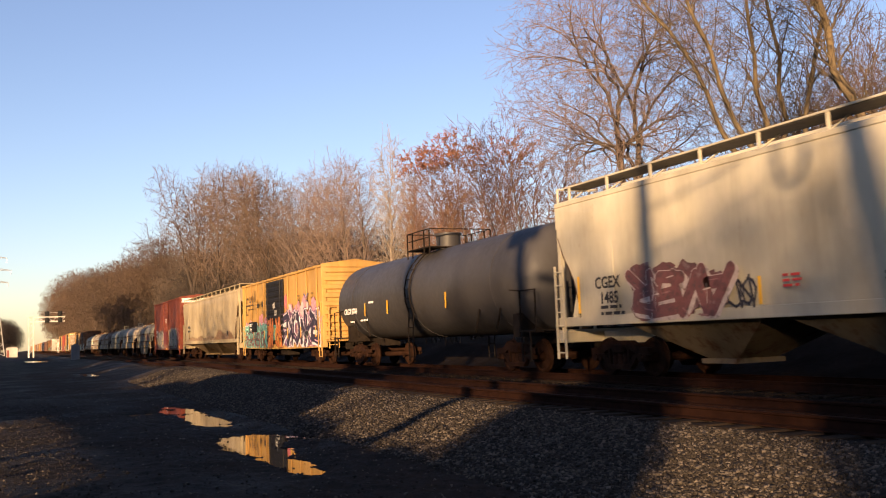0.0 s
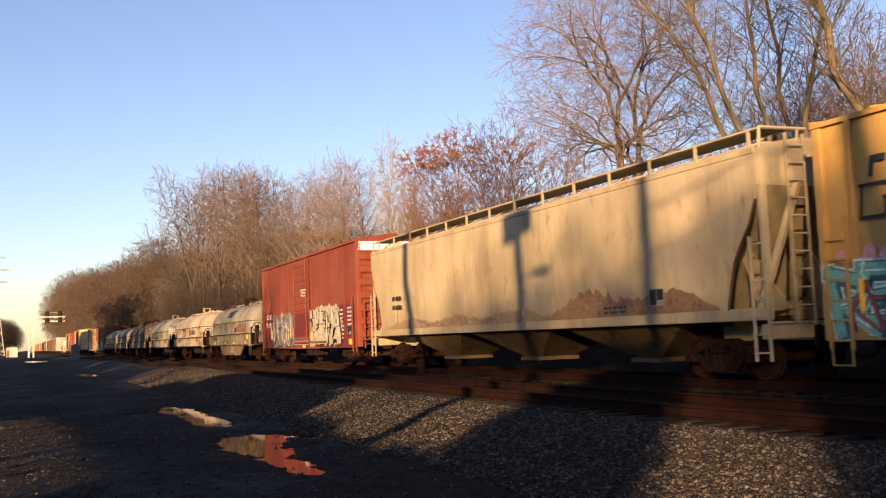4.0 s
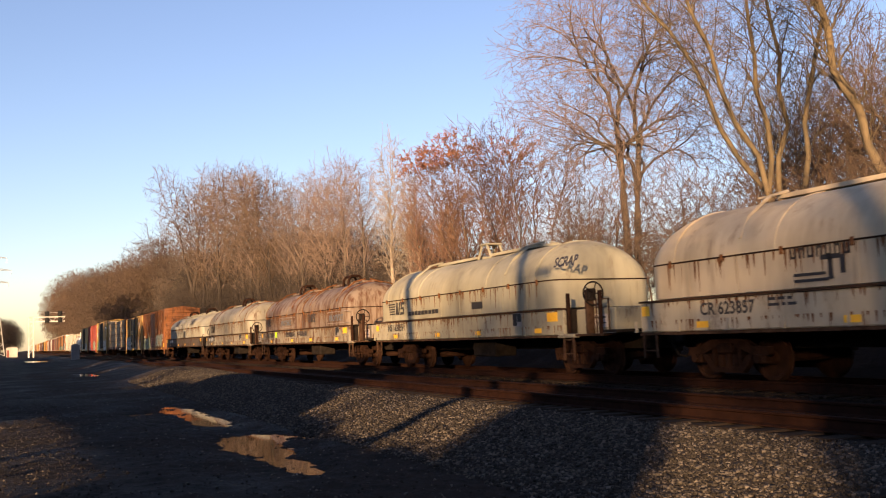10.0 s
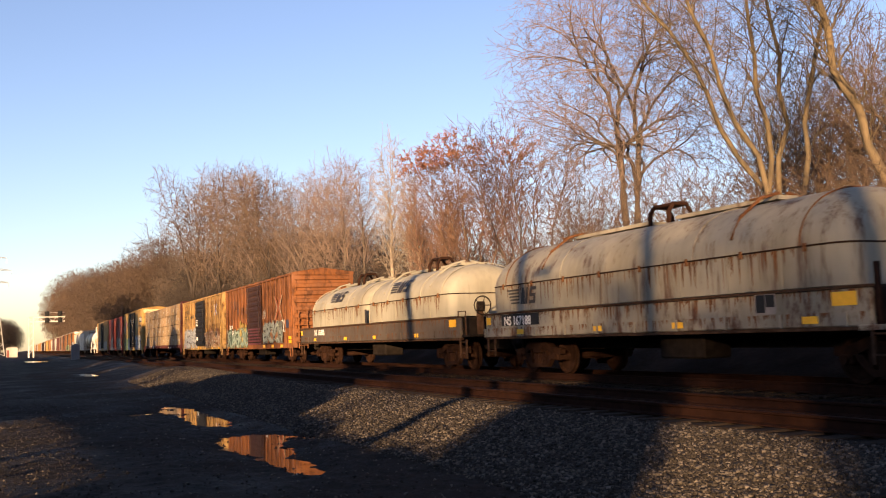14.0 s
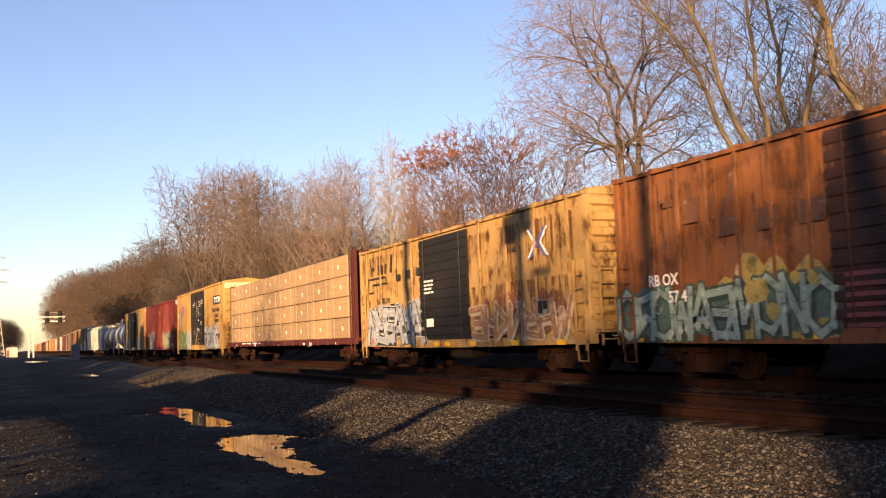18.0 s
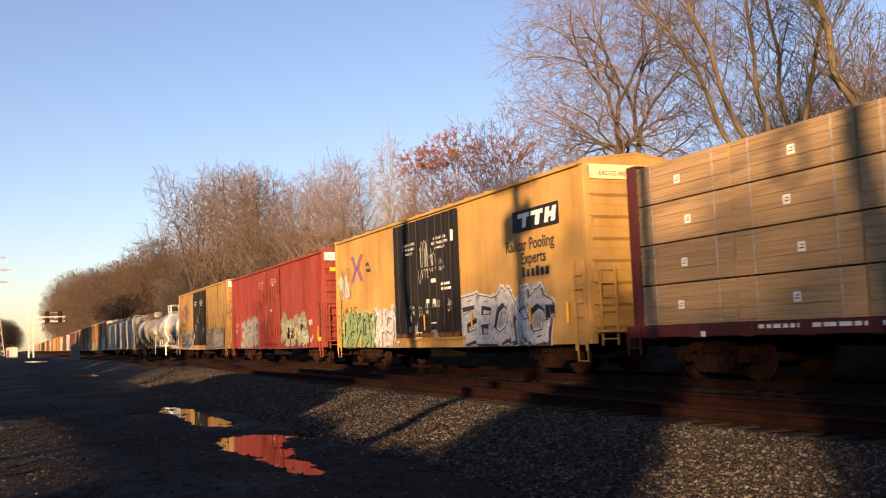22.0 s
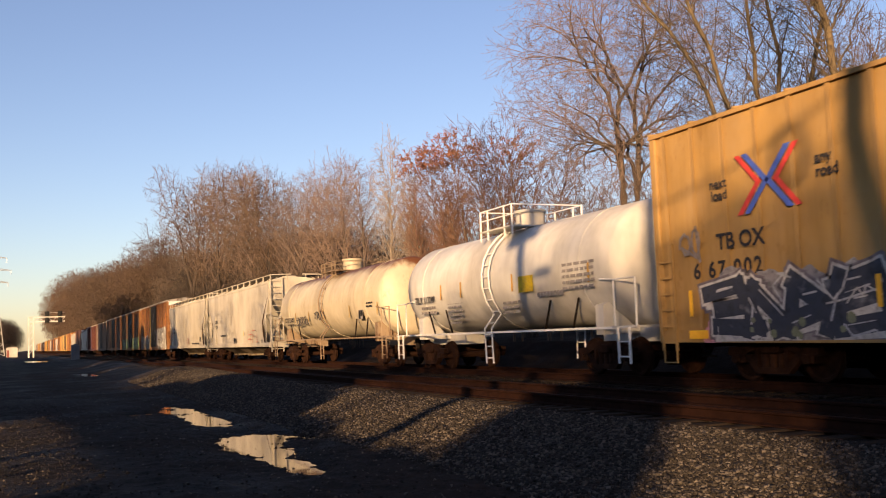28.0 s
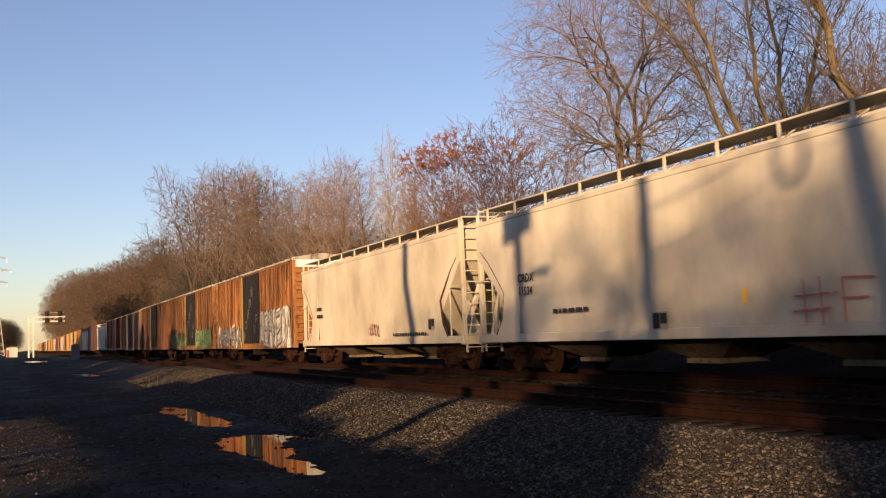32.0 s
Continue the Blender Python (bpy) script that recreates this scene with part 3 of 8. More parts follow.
def corrugated_door(w, h, vertical, ribs):
    """A door pressed out of one sheet, in its own frame: x along, y up, z out."""
    span_, deep = (w, 0.05) if vertical else (h, 0.05)
    prof = [(0.0, 0.0), (0.0, 0.028)]
    for k in range(ribs):
        b0, st = span_ * k / ribs, span_ / ribs
        prof += [(b0 + st * 0.14, 0.028), (b0 + st * 0.24, deep), (b0 + st * 0.76, deep), (b0 + st * 0.86, 0.028)]
    prof += [(span_, 0.028), (span_, 0.0)]
    if vertical:
        return Shape().loft([[(p, y, q) for p, q in prof] for y in (0.0, h)])
    return Shape().loft([[(xx, p, q) for p, q in prof] for xx in (0.0, w)])


def boxcar(u0, u1, label, colour, eave=4.22, sill=0.70, roof_rise=0.26, rust=0.35, posts=9, door=None, door_colour=None,
           roof_colour=None, end_ribs=9, white_end=False, plug=False, detail=2, group="boxcars of the freight train"):
    """A steel boxcar between u0 and u1 on the train's line."""
    L = u1 - u0
    car = thing("boxcar", label, "boxcar", group)
    MOVERS.append((car, (u0 + u1) / 2, 0, 0))
    P = paint(colour, rust)
    w = SIDE - 0.06
    s = Shape().box(-w, w, -L / 2 + 0.02, L / 2 - 0.02, sill + 0.28, eave)
    part("body", s, P, car)
    R = paint(roof_colour or colour, min(0.9, rust + 0.15))
    s = Shape()
    e = SIDE + 0.02
    n = max(8, int(L / 1.2))
    prof = [(-e, eave - 0.02), (-e, eave + 0.06), (-0.05, eave + roof_rise), (0.05, eave + roof_rise), (e, eave + 0.06), (e, eave - 0.02)]
    s.prism(prof, 1, -L / 2 - 0.03, L / 2 + 0.03)
    for k in range(n + 1):
        y = -L / 2 + L * k / n
        s.prism([(-e, eave + 0.05), (-e, eave + 0.10), (0, eave + roof_rise + 0.04), (e, eave + 0.10), (e, eave + 0.05), (0, eave + roof_rise - 0.02)], 1, y - 0.03, y + 0.03)
    part("roof", s, R, car)
    for end in (-1, 1):
        part("end_wall", panel_end(L - 0.02, end, sill + 0.25, eave - (0.38 if white_end else 0.02), SIDE - 0.1, end_ribs), P, car, "ribbed steel end")
        if white_end:
            part("height_band", Shape().box(-SIDE + 0.1, SIDE - 0.1, end * L / 2 - 0.03, end * L / 2 + 0.03, eave - 0.36, eave - 0.02), WHITE if white_end == "white" else BAND, car, "pale band across the top of the end")
        for sx in (-1, 1):
            part("corner_post", Shape().box(sx * (SIDE - 0.1) - 0.1, sx * (SIDE - 0.1) + 0.1, end * (L / 2 - 0.06) - 0.09, end * (L / 2 - 0.06) + 0.09, sill + 0.05, eave - 0.02, 0.015), P, car)
    d0, d1 = door or (L / 2 - 1.5, L / 2 + 1.5)
    for sx in (-1, 1):
        s = Shape()
        yy = lambda a: L / 2 - a
        flush = SIDE - 0.05 if posts else SIDE - 0.113
        s.prism([(L / 2, sill + 0.30), (L / 2, sill + 0.06), (yy(d0) + 0.5, sill), (yy(d1) - 0.5, sill), (-L / 2, sill + 0.06), (-L / 2, sill + 0.30)], 0, sx * flush - 0.05, sx * flush + 0.05)
        part("side_sill", s, P, car)
    post_mesh = shared(("side_post", round(eave - sill, 2), plug), lambda: Shape().box(-0.05 if not plug else -0.025, 0.012 if not plug else -0.02, -0.045, 0.045, sill + 0.28, eave - 0.02, 0.008))
    if posts:
        for sx in (-1, 1):
            spots = [d0 * (k + 0.5) / posts for k in range(posts)] + [d1 + (L - d1) * (k + 0.5) / posts for k in range(posts)]
            for a in spots:
                part("side_post", post_mesh, P, car, at=pose(sx * (SIDE - 0.01), L / 2 - a, 0, 0, 0, 180 if sx < 0 else 0) if sx > 0 else Matrix.Translation((sx * (SIDE - 0.01) + 0.02, L / 2 - a, 0)))
    D = paint(door_colour, 0.25, 0.5) if door_colour else P
    halves = [(d0, d1)] if not plug else [(d0, (d0 + d1) / 2 - 0.01), ((d0 + d1) / 2 + 0.01, d1)]
    for sx in (-1, 1):
        for q0, q1 in halves:
            me = shared(("door", round(q1 - q0, 2), plug, round(eave - sill, 2)), lambda: corrugated_door(q1 - q0, eave - sill - 0.42, plug, 4 if plug else 11))
            at = side_at(L, q0, sill + 0.32, -SIDE + 0.015) if sx < 0 else Matrix.Rotation(math.pi, 4, "Z") @ side_at(L, L - q1, sill + 0.32, -SIDE + 0.015)
            dr = part("door", me, D, car, "black sliding door" if door_colour and max(door_colour) < 0.08 else "")
            dr.matrix_basis = at
            if detail > 1 and sx < 0:
                for f in ((0.2, 0.42, 0.62, 0.84) if plug else (0.12, 0.88)):
                    xq = (q1 - q0) * f
                    part("door_rod", shared(("door_rod", round(eave - sill, 2)), lambda: Shape().tube([(0, 0.03, 0.075), (0, eave - sill - 0.45, 0.075)], 0.02, 6)), D, dr, at=Matrix.Translation((xq, 0, 0)))
                if plug:
                    for zq in (0.9, 2.2):
                        part("door_bar", shared(("door_bar", round(q1 - q0, 2)), lambda: Shape().box(0.05, q1 - q0 - 0.05, -0.03, 0.03, 0.05, 0.07)), D, dr, at=Matrix.Translation((0, zq, 0)))
        track = Shape().box(sx * (SIDE - 0.025) - 0.03, sx * (SIDE - 0.025) + 0.03, L / 2 - d1 - (0.3 if plug else 2.4), L / 2 - d0 + 0.1, sill + 0.24, sill + 0.32)
        part("door_track", track, P if plug else D, car)
    add_trucks(car, L, 2.1 if L < 17 else 2.6)
    add_couplers(car, L)
    part("underframe", Shape().box(-0.3, 0.3, -L / 2, L / 2, sill + 0.02, sill + 0.3).box(-1.2, -0.6, -0.9, 0.6, 0.38, sill + 0.3, 0.04).box(0.5, 1.2, -1.6, 1.2, 0.45, sill + 0.2, 0.04), STEEL, car)
    if detail > 1:
        ladder(car, -SIDE - 0.03, -L / 2 + 0.34, sill - 0.1, 2.7, mat=P)
        ladder(car, -SIDE - 0.03, L / 2 - 0.34, sill - 0.1, 2.7, mat=P)
        ladder(car, -SIDE + 0.45, -L / 2 - 0.14, sill, 2.5, axis="x", mat=P)
        handbrake(car, L, 0.35, 2.0, P)
        part("crossover_platform", Shape().box(-SIDE + 0.1, SIDE - 0.1, -L / 2 - 0.42, -L / 2 - 0.05, 1.0, 1.04), P, car)
        part("brake_housing", Shape().box(0.15, 0.6, -L / 2 - 0.22, -L / 2, 1.2, 1.7, 0.03), P, car)
        for y in (-L / 2 + 0.32, L / 2 - 0.32):
            part("stirrup_step", shared(("stirrup_step",), lambda: Shape().tube([(0, -0.2, 0.4), (0, -0.2, 0.0), (0, 0.2, 0.0), (0, 0.2, 0.4)], 0.022, 5)), P, car, at=Matrix.Translation((-SIDE - 0.01, y, 0.36)))
    return car, L


def hopper(u0, u1, label, colour, top=4.55, sill=1.02, chutes=3, rust=0.2, detail=2, dirt=0.35, bulge=0.12, curved=False):
    """A covered hopper: swelling sides, sloped ends, chutes below and a walkway on the roof."""
    L = u1 - u0
    car = thing("covered_hopper", label, "hopper car", "covered hoppers of the freight train")
    MOVERS.append((car, (u0 + u1) / 2, 0, 0))
    P = paint(colour, rust, dirt)
    w = SIDE
    shoulder = top - 0.34

    def ring(y, cut):
        # cut: how high the sloped end has eaten into the section
        z0 = sill + cut
        pts = []
        for k in range(7):
            z = z0 + (shoulder - z0) * k / 6
            f = (z - sill) / (shoulder - sill)
            pts.append((-(w - bulge + bulge * math.sin(min(1, f * 1.15) * math.pi * 0.5)) if f < .9 else -w, y, z))
        pts += [(-w + 0.05, y, shoulder + 0.08), (-w + 0.3, y, shoulder + 0.18), (-0.5, y, top - 0.03), (0, y, top)]
        return pts + [(-x, yy, z) for x, yy, z in pts[-2::-1]]
    e = 0.15
    cut = min(2.2, shoulder - sill - 0.5)
    rows = [ring(-L / 2 + e, cut), ring(-L / 2 + e + 2.3, 0.0)]
    rows += [ring(-L / 2 + e + 2.3 + (L - 2 * e - 4.6) * k / 6, 0.0) for k in range(1, 7)]
    rows += [ring(L / 2 - e, cut)]
    part("body", Shape().loft(rows), P, car, smooth=40)
    for end in (-1, 1):
        for sx in (-1, 1):
            ya, yb = end * (L / 2 - e - 2.3), end * (L / 2 - e)
            edge = [(1.08, 0.0), (1.0, 0.38), (0.86, 0.85), (0.66, 1.18), (0.42, 1.5), (0.22, 1.95)] if curved else [(1.17, 0.0), (1.52, 0.42), (1.66, 1.12), (1.3, 1.5), (0.80, 2.0), (0.34, 2.34)]
            s = Shape().prism([(ya, sill)] + [(end * (L / 2 - q), sill + z * cut / 2.2) for q, z in edge] + [(yb, sill + cut + 0.2), (yb, shoulder), (ya, shoulder)], 0, sx * (w - 0.03) - 0.02, sx * (w - 0.03) + 0.02)
            # dark rim stands in for the shadow along the opening's edge
            rim = [(sx * (w - 0.03), end * (L / 2 - q), sill + z * cut / 2.2) for q, z in edge]
            part("edge_flange", Shape().tube(rim, 0.032, 5), FLANGE, car, "dark rim for the shadow round the end opening")
            part("side_sheet", s, P, car)
            part("end_post", Shape().box(sx * (w - 0.12) - 0.06, sx * (w - 0.12) + 0.06, yb - 0.06, yb + 0.06, sill - 0.2, shoulder + 0.1, 0.01), P, car)
            part("end_brace", Shape().tube([(sx * (w - 0.25), end * (L / 2 - 0.5), sill), (sx * 0.55, yb, sill + cut + 0.1)], 0.09, 6), P, car)
            part("gusset", Shape().prism([(end * (L / 2 - 0.3), sill), (end * (L / 2 - 1.1), sill), (end * (L / 2 - 1.5), sill + 1.1), (end * (L / 2 - 1.2), sill + 1.1)], 0, sx * 0.75 - 0.02, sx * 0.75 + 0.02), P, car)
        part("end_beam", Shape().box(-w, w, end * (L / 2 - 0.16) - 0.1, end * (L / 2 - 0.16) + 0.1, 0.78, 1.05, 0.02).box(-0.35, 0.35, min(end * (L / 2 - 2.6), end * (L / 2)), max(end * (L / 2 - 2.6), end * (L / 2)), 0.74, 1.02), P, car)
        part("end_platform", Shape().box(-w + 0.05, w - 0.05, min(end * (L / 2 - e), end * L / 2), max(end * (L / 2 - e), end * L / 2), 1.05, 1.09), P, car)
    for sx in (-1, 1):
        part("side_sill", Shape().box(sx * (w - 0.06) - 0.05, sx * (w - 0.06) + 0.05, -L / 2 + 0.1, L / 2 - 0.1, sill - 0.2, sill + 0.02, 0.01), P, car)
        part("top_chord", Shape().box(sx * (w - 0.03) - 0.05, sx * (w - 0.03) + 0.05, -L / 2 + e, L / 2 - e, shoulder - 0.02, shoulder + 0.10, 0.02), P, car)
    span = L - 2 * (e + 2.2)
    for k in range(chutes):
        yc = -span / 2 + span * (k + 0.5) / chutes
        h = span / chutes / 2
        # body colour darkened for grime and for the shade under the wagon
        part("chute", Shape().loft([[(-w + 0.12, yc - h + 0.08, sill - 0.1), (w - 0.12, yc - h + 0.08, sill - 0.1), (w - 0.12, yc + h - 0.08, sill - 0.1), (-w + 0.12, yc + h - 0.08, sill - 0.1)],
                                    [(-0.5, yc - 0.45, 0.40), (0.5, yc - 0.45, 0.40), (0.5, yc + 0.45, 0.40), (-0.5, yc + 0.45, 0.40)]]).box(-0.62, 0.62, yc - 0.52, yc + 0.52, 0.30, 0.40), paint(tuple(round(v * q, 3) for v, q in zip(colour, (0.34, 0.29, 0.24))), 0.6), car, "sloped rusty discharge chute with shade in its colour")
    # walkway of grating on brackets, with a light edge bar
    for sx in (-1, 1):
        walk_on = part("roof_walk", Shape().box(sx * 0.98 - 0.30, sx * 0.98 + 0.30, -L / 2 + 0.25, L / 2 - 0.25, top + 0.10, top + 0.13), paint((0.17, 0.16, 0.15), 0.2), car, "steel grating walkway on the roof")
        part("edge_bar", Shape().box(sx * 1.30 - 0.02, sx * 1.30 + 0.02, -L / 2 + 0.25, L / 2 - 0.25, top + 0.115, top + 0.15), P, walk_on)
        nb = max(8, int(L / 1.45))
        for k in range(nb):
            y = -L / 2 + 0.5 + (L - 1.0) * k / (nb - 1)
            part("walk_bracket", shared(("walk_bracket",), lambda: Shape().box(-0.025, 0.025, -0.025, 0.025, -0.32, 0.13).tube([(0.02, 0, -0.2), (0.5, 0, 0.10)], 0.018, 4)), P, car,
                 at=pose(sx * 1.30, y, top, 0, 0, 0 if sx < 0 else 180))
    for end in (-1, 1):
        s = Shape()
        for sx in (-1, 1):
            s.tube([(sx * 1.42, end * (L / 2 - e), shoulder), (sx * 1.40, end * (L / 2 - 0.12), top + 0.12), (sx * 0.3, end * (L / 2 - 0.12), top + 0.14)], 0.03, 5)
            s.tube([(sx * 1.42, end * (L / 2 - 0.12), 1.05), (sx * 1.40, end * (L / 2 - 0.12), top + 0.12)], 0.03, 5)
            s.tube([(sx * 0.5, end * (L / 2 - e), top - 0.1), (sx * 0.5, end * (L / 2 - 0.12), top + 0.13)], 0.025, 5)
        part("end_railing", s, P, car)
    part("hatch", Shape().box(-0.3, 0.3, -L / 2 + 1.2, L / 2 - 1.2, top - 0.02, top + 0.14, 0.03), P, car, "long roof hatch cover")
    add_trucks(car, L, 1.9)
    add_couplers(car, L)
    if detail > 1:
        for end in (-1, 1):
            if curved:
                ladder(car, -w - 0.01, end * (L / 2 - 0.22), 0.4, 2.62, 0.36, mat=P)
                ladder(car, -w + 0.85, end * (L / 2 - 0.04), 0.9, top + 0.02, 0.42, "x", P)
                continue
            ladder(car, -w + 0.42, end * (L / 2 - 0.04), 0.55, top + 0.02, 0.62, "x", P)
            part("grab_rail", Shape().tube([(-w + 0.04, end * (L / 2 - 0.95), sill), (-w + 0.04, end * (L / 2 - 0.95), sill + 1.45), (-w + 0.04, end * (L / 2 - 0.6), sill + 1.5), (-w + 0.04, end * (L / 2 - 0.1), sill + 1.5)], 0.025, 5), P, car)
        handbrake(car, L, 0.3, 2.1, P)
    return car, L


def tank(u0, u1, label, colour, dia=2.95, mid=2.62, rust=0.2, frame_mat=None, sill_rail=True, detail=2, rail_mat=None, platform=True, dirt=0.4, body=None, rust_top=None, rail_h=0.55):
    """A tank car: dished barrel on saddles, bands, a manway with a railed platform, side ladders."""
    L = u1 - u0
    car = thing("tank_car", label, "tank car", "tank cars of the freight train")
    MOVERS.append((car, (u0 + u1) / 2, 0, 0))
    P = paint(colour, rust, dirt, 0.42)
    shell = paint(colour, rust, dirt, 0.42, top=rust_top)
    F = frame_mat or P
    r = dia / 2
    n = 40
    B = body or L - 1.7
    rows = []
    for k in range(8):
        t = math.pi / 2 * k / 7
        rr, yy = r * math.sin(t), -B / 2 + 0.62 - 0.62 * math.cos(t)
        rows.append((max(0.02, rr), yy))
    rows += [(r, -B / 6), (r, B / 6)]
    rows += [(q, -y) for q, y in rows[:8][::-1]]
    part("barrel", Shape().loft([[(q * math.cos(2 * math.pi * k / n), y, mid + q * math.sin(2 * math.pi * k / n)) for k in range(n)] for q, y in rows]), shell, car, smooth=30)
    for f in (-0.36, 0.0, 0.36):
        ring = []
        for k in range(n + 1):
            t = 2 * math.pi * k / n
            ring.append(((r + 0.004) * math.cos(t), f * B, mid + (r + 0.004) * math.sin(t)))
        part("weld_seam", Shape().tube(ring, 0.012, 4, False), P, car)
    for end in (-1, 1):
        y = end * (B / 2 - 1.25)
        part("saddle", Shape().prism([(-1.3, 0.95), (1.3, 0.95), (1.3, mid - 0.95), (1.1, mid - 0.9), (0.5, mid - r - 0.0), (-0.5, mid - r), (-1.1, mid - 0.9), (-1.3, mid - 0.95)], 1, y - 0.16, y + 0.16), F, car)
        part("stub_sill", Shape().box(-0.32, 0.32, min(end * (B / 2 - 2.6), end * L / 2), max(end * (B / 2 - 2.6), end * L / 2), 0.76, 1.14), F, car)
        part("end_platform", Shape().box(-SIDE, SIDE, min(end * (L / 2 - 0.9), end * L / 2), max(end * (L / 2 - 0.9), end * L / 2), 1.08, 1.13), F, car)
        s = Shape()
        for sx in (-1, 1):
            s.tube([(sx * (SIDE - 0.05), end * (L / 2 - 0.05), 1.1), (sx * (SIDE - 0.05), end * (L / 2 - 0.05), 2.15), (sx * (SIDE - 0.05), end * (L / 2 - 0.85), 2.15), (sx * (SIDE - 0.05), end * (L / 2 - 0.85), 1.1)], 0.025, 6)
        s.tube([(-SIDE + 0.05, end * (L / 2 - 0.85), 2.15), (-SIDE + 0.05, end * (L / 2 - 1.4), 2.2), (SIDE - 0.05, end * (L / 2 - 1.4), 2.2), (SIDE - 0.05, end * (L / 2 - 0.85), 2.15)], 0.02, 6)
        part("grab_rail", s, rail_mat or F, car, "bent pipe hand rail")
        ladder(car, -SIDE - 0.02, end * (L / 2 - 0.45), 0.32, 1.1, mat=rail_mat or F)
        for sx in (-1, 1):
            for off in (2.4, 3.7):
                yb = end * (B / 2 - off)
                part("side_bracket", Shape().tube([(sx * 1.30, yb, 1.12), (sx * 1.33, yb + end * 0.35, mid - 0.75)], 0.03, 5), STEEL, car)
    if sill_rail:
        for sx in (-1, 1):
            part("running_rail", Shape().box(sx * 1.40 - 0.028, sx * 1.40 + 0.028, -L / 2 + 0.5, L / 2 - 0.5, 1.07, 1.125), rail_mat or F, car, "long pipe rail along the sill")
    # manway and platform
    zt = mid + r
    part("manway", Shape().tube([(0, 0, zt - 0.1), (0, 0, zt + 0.42)], 0.42, 18).tube([(0, 0, zt + 0.42), (0, 0, zt + 0.50)], 0.47, 18).tube([(0, 0.62, zt - 0.1), (0, 0.62, zt + 0.25)], 0.14, 10), P, car, smooth=35)
    if platform:
        pw, pl = 0.95, 0.95
        part("top_platform", Shape().box(-pw - 0.2, -0.5, -pl, pl, zt - 0.06, zt - 0.02).box(0.5, pw + 0.2, -pl, pl, zt - 0.06, zt - 0.02).box(-0.5, 0.5, -pl, -0.6, zt - 0.06, zt - 0.02).box(-0.5, 0.5, 0.9, pl, zt - 0.06, zt - 0.02), F, car)
        for sx in (-1, 1):
            for y in (-pl, -0.5, 0.5, pl):
                part("rail_post", shared(("rail_post", rail_h), lambda: Shape().box(-0.018, 0.018, -0.018, 0.018, -0.3, rail_h)), rail_mat or F, car, at=Matrix.Translation((sx * (pw + 0.17), y, zt)))
            for z in (rail_h / 2, rail_h):
                part("top_rail", Shape().tube([(sx * (pw + 0.17), -pl, zt + z), (sx * (pw + 0.17), pl, zt + z)], 0.016, 6), rail_mat or F, car)
        for y in (-pl, pl):
            part("top_rail", Shape().tube([(-pw - 0.17, y, zt + rail_h), (pw + 0.17, y, zt + rail_h)], 0.016, 6), rail_mat or F, car)
    # curved ladders up the barrel
    for sx in (-1, 1):
        s = Shape()
        arc = []
        for k in range(9):
            t = math.pi - (-0.95 + 2.1 * k / 8)
            arc.append((sx * -1 * (r + 0.10) * math.cos(t), mid + (r + 0.10) * math.sin(t)))
        arc = [(sx * 1.48, 0.25), (sx * 1.50, 1.2)] + [(sx * abs(x), z) for x, z in arc if z > 1.5]
        for dy in (-0.21, 0.21):
            s.tube([(x, dy, z) for x, z in arc], 0.025, 5)
        lad = part("ladder", s, rail_mat or F, car)
        for z in [0.4 + 0.32 * k for k in range(10)]:
            for (xa, za), (xb, zb) in zip(arc, arc[1:]):
                if min(za, zb) <= z < max(za, zb):
                    f = (z - za) / (zb - za)
                    part("rung", shared(("rung", "y", 0.42), lambda: Shape().box(-0.015, 0.015, -0.21, 0.21, -0.015, 0.015)), rail_mat or F, lad, at=Matrix.Translation((xa + (xb - xa) * f, 0, z)))
                    break
    add_trucks(car, L, 1.9)
    add_couplers(car, L)
    if detail > 1:
        handbrake(car, L, 0.4, 1.9, F)
    return car, L


def barrel_side(mid, r, z):
    """The x of the barrel's road side at height z."""
    return -math.sqrt(max(0.01, r * r - (z - mid) ** 2)) - 0.012


def hood_side(top, z):
    """Half the width of a coil car's hood at height z."""
    return (SIDE - 0.05) * math.sqrt(max(0.0, 1 - max(0.0, (z - HOOD_Z) / (top - HOOD_Z)) ** 2))


HOOD_Z = 2.32        # where the upright side of a hood begins to curve


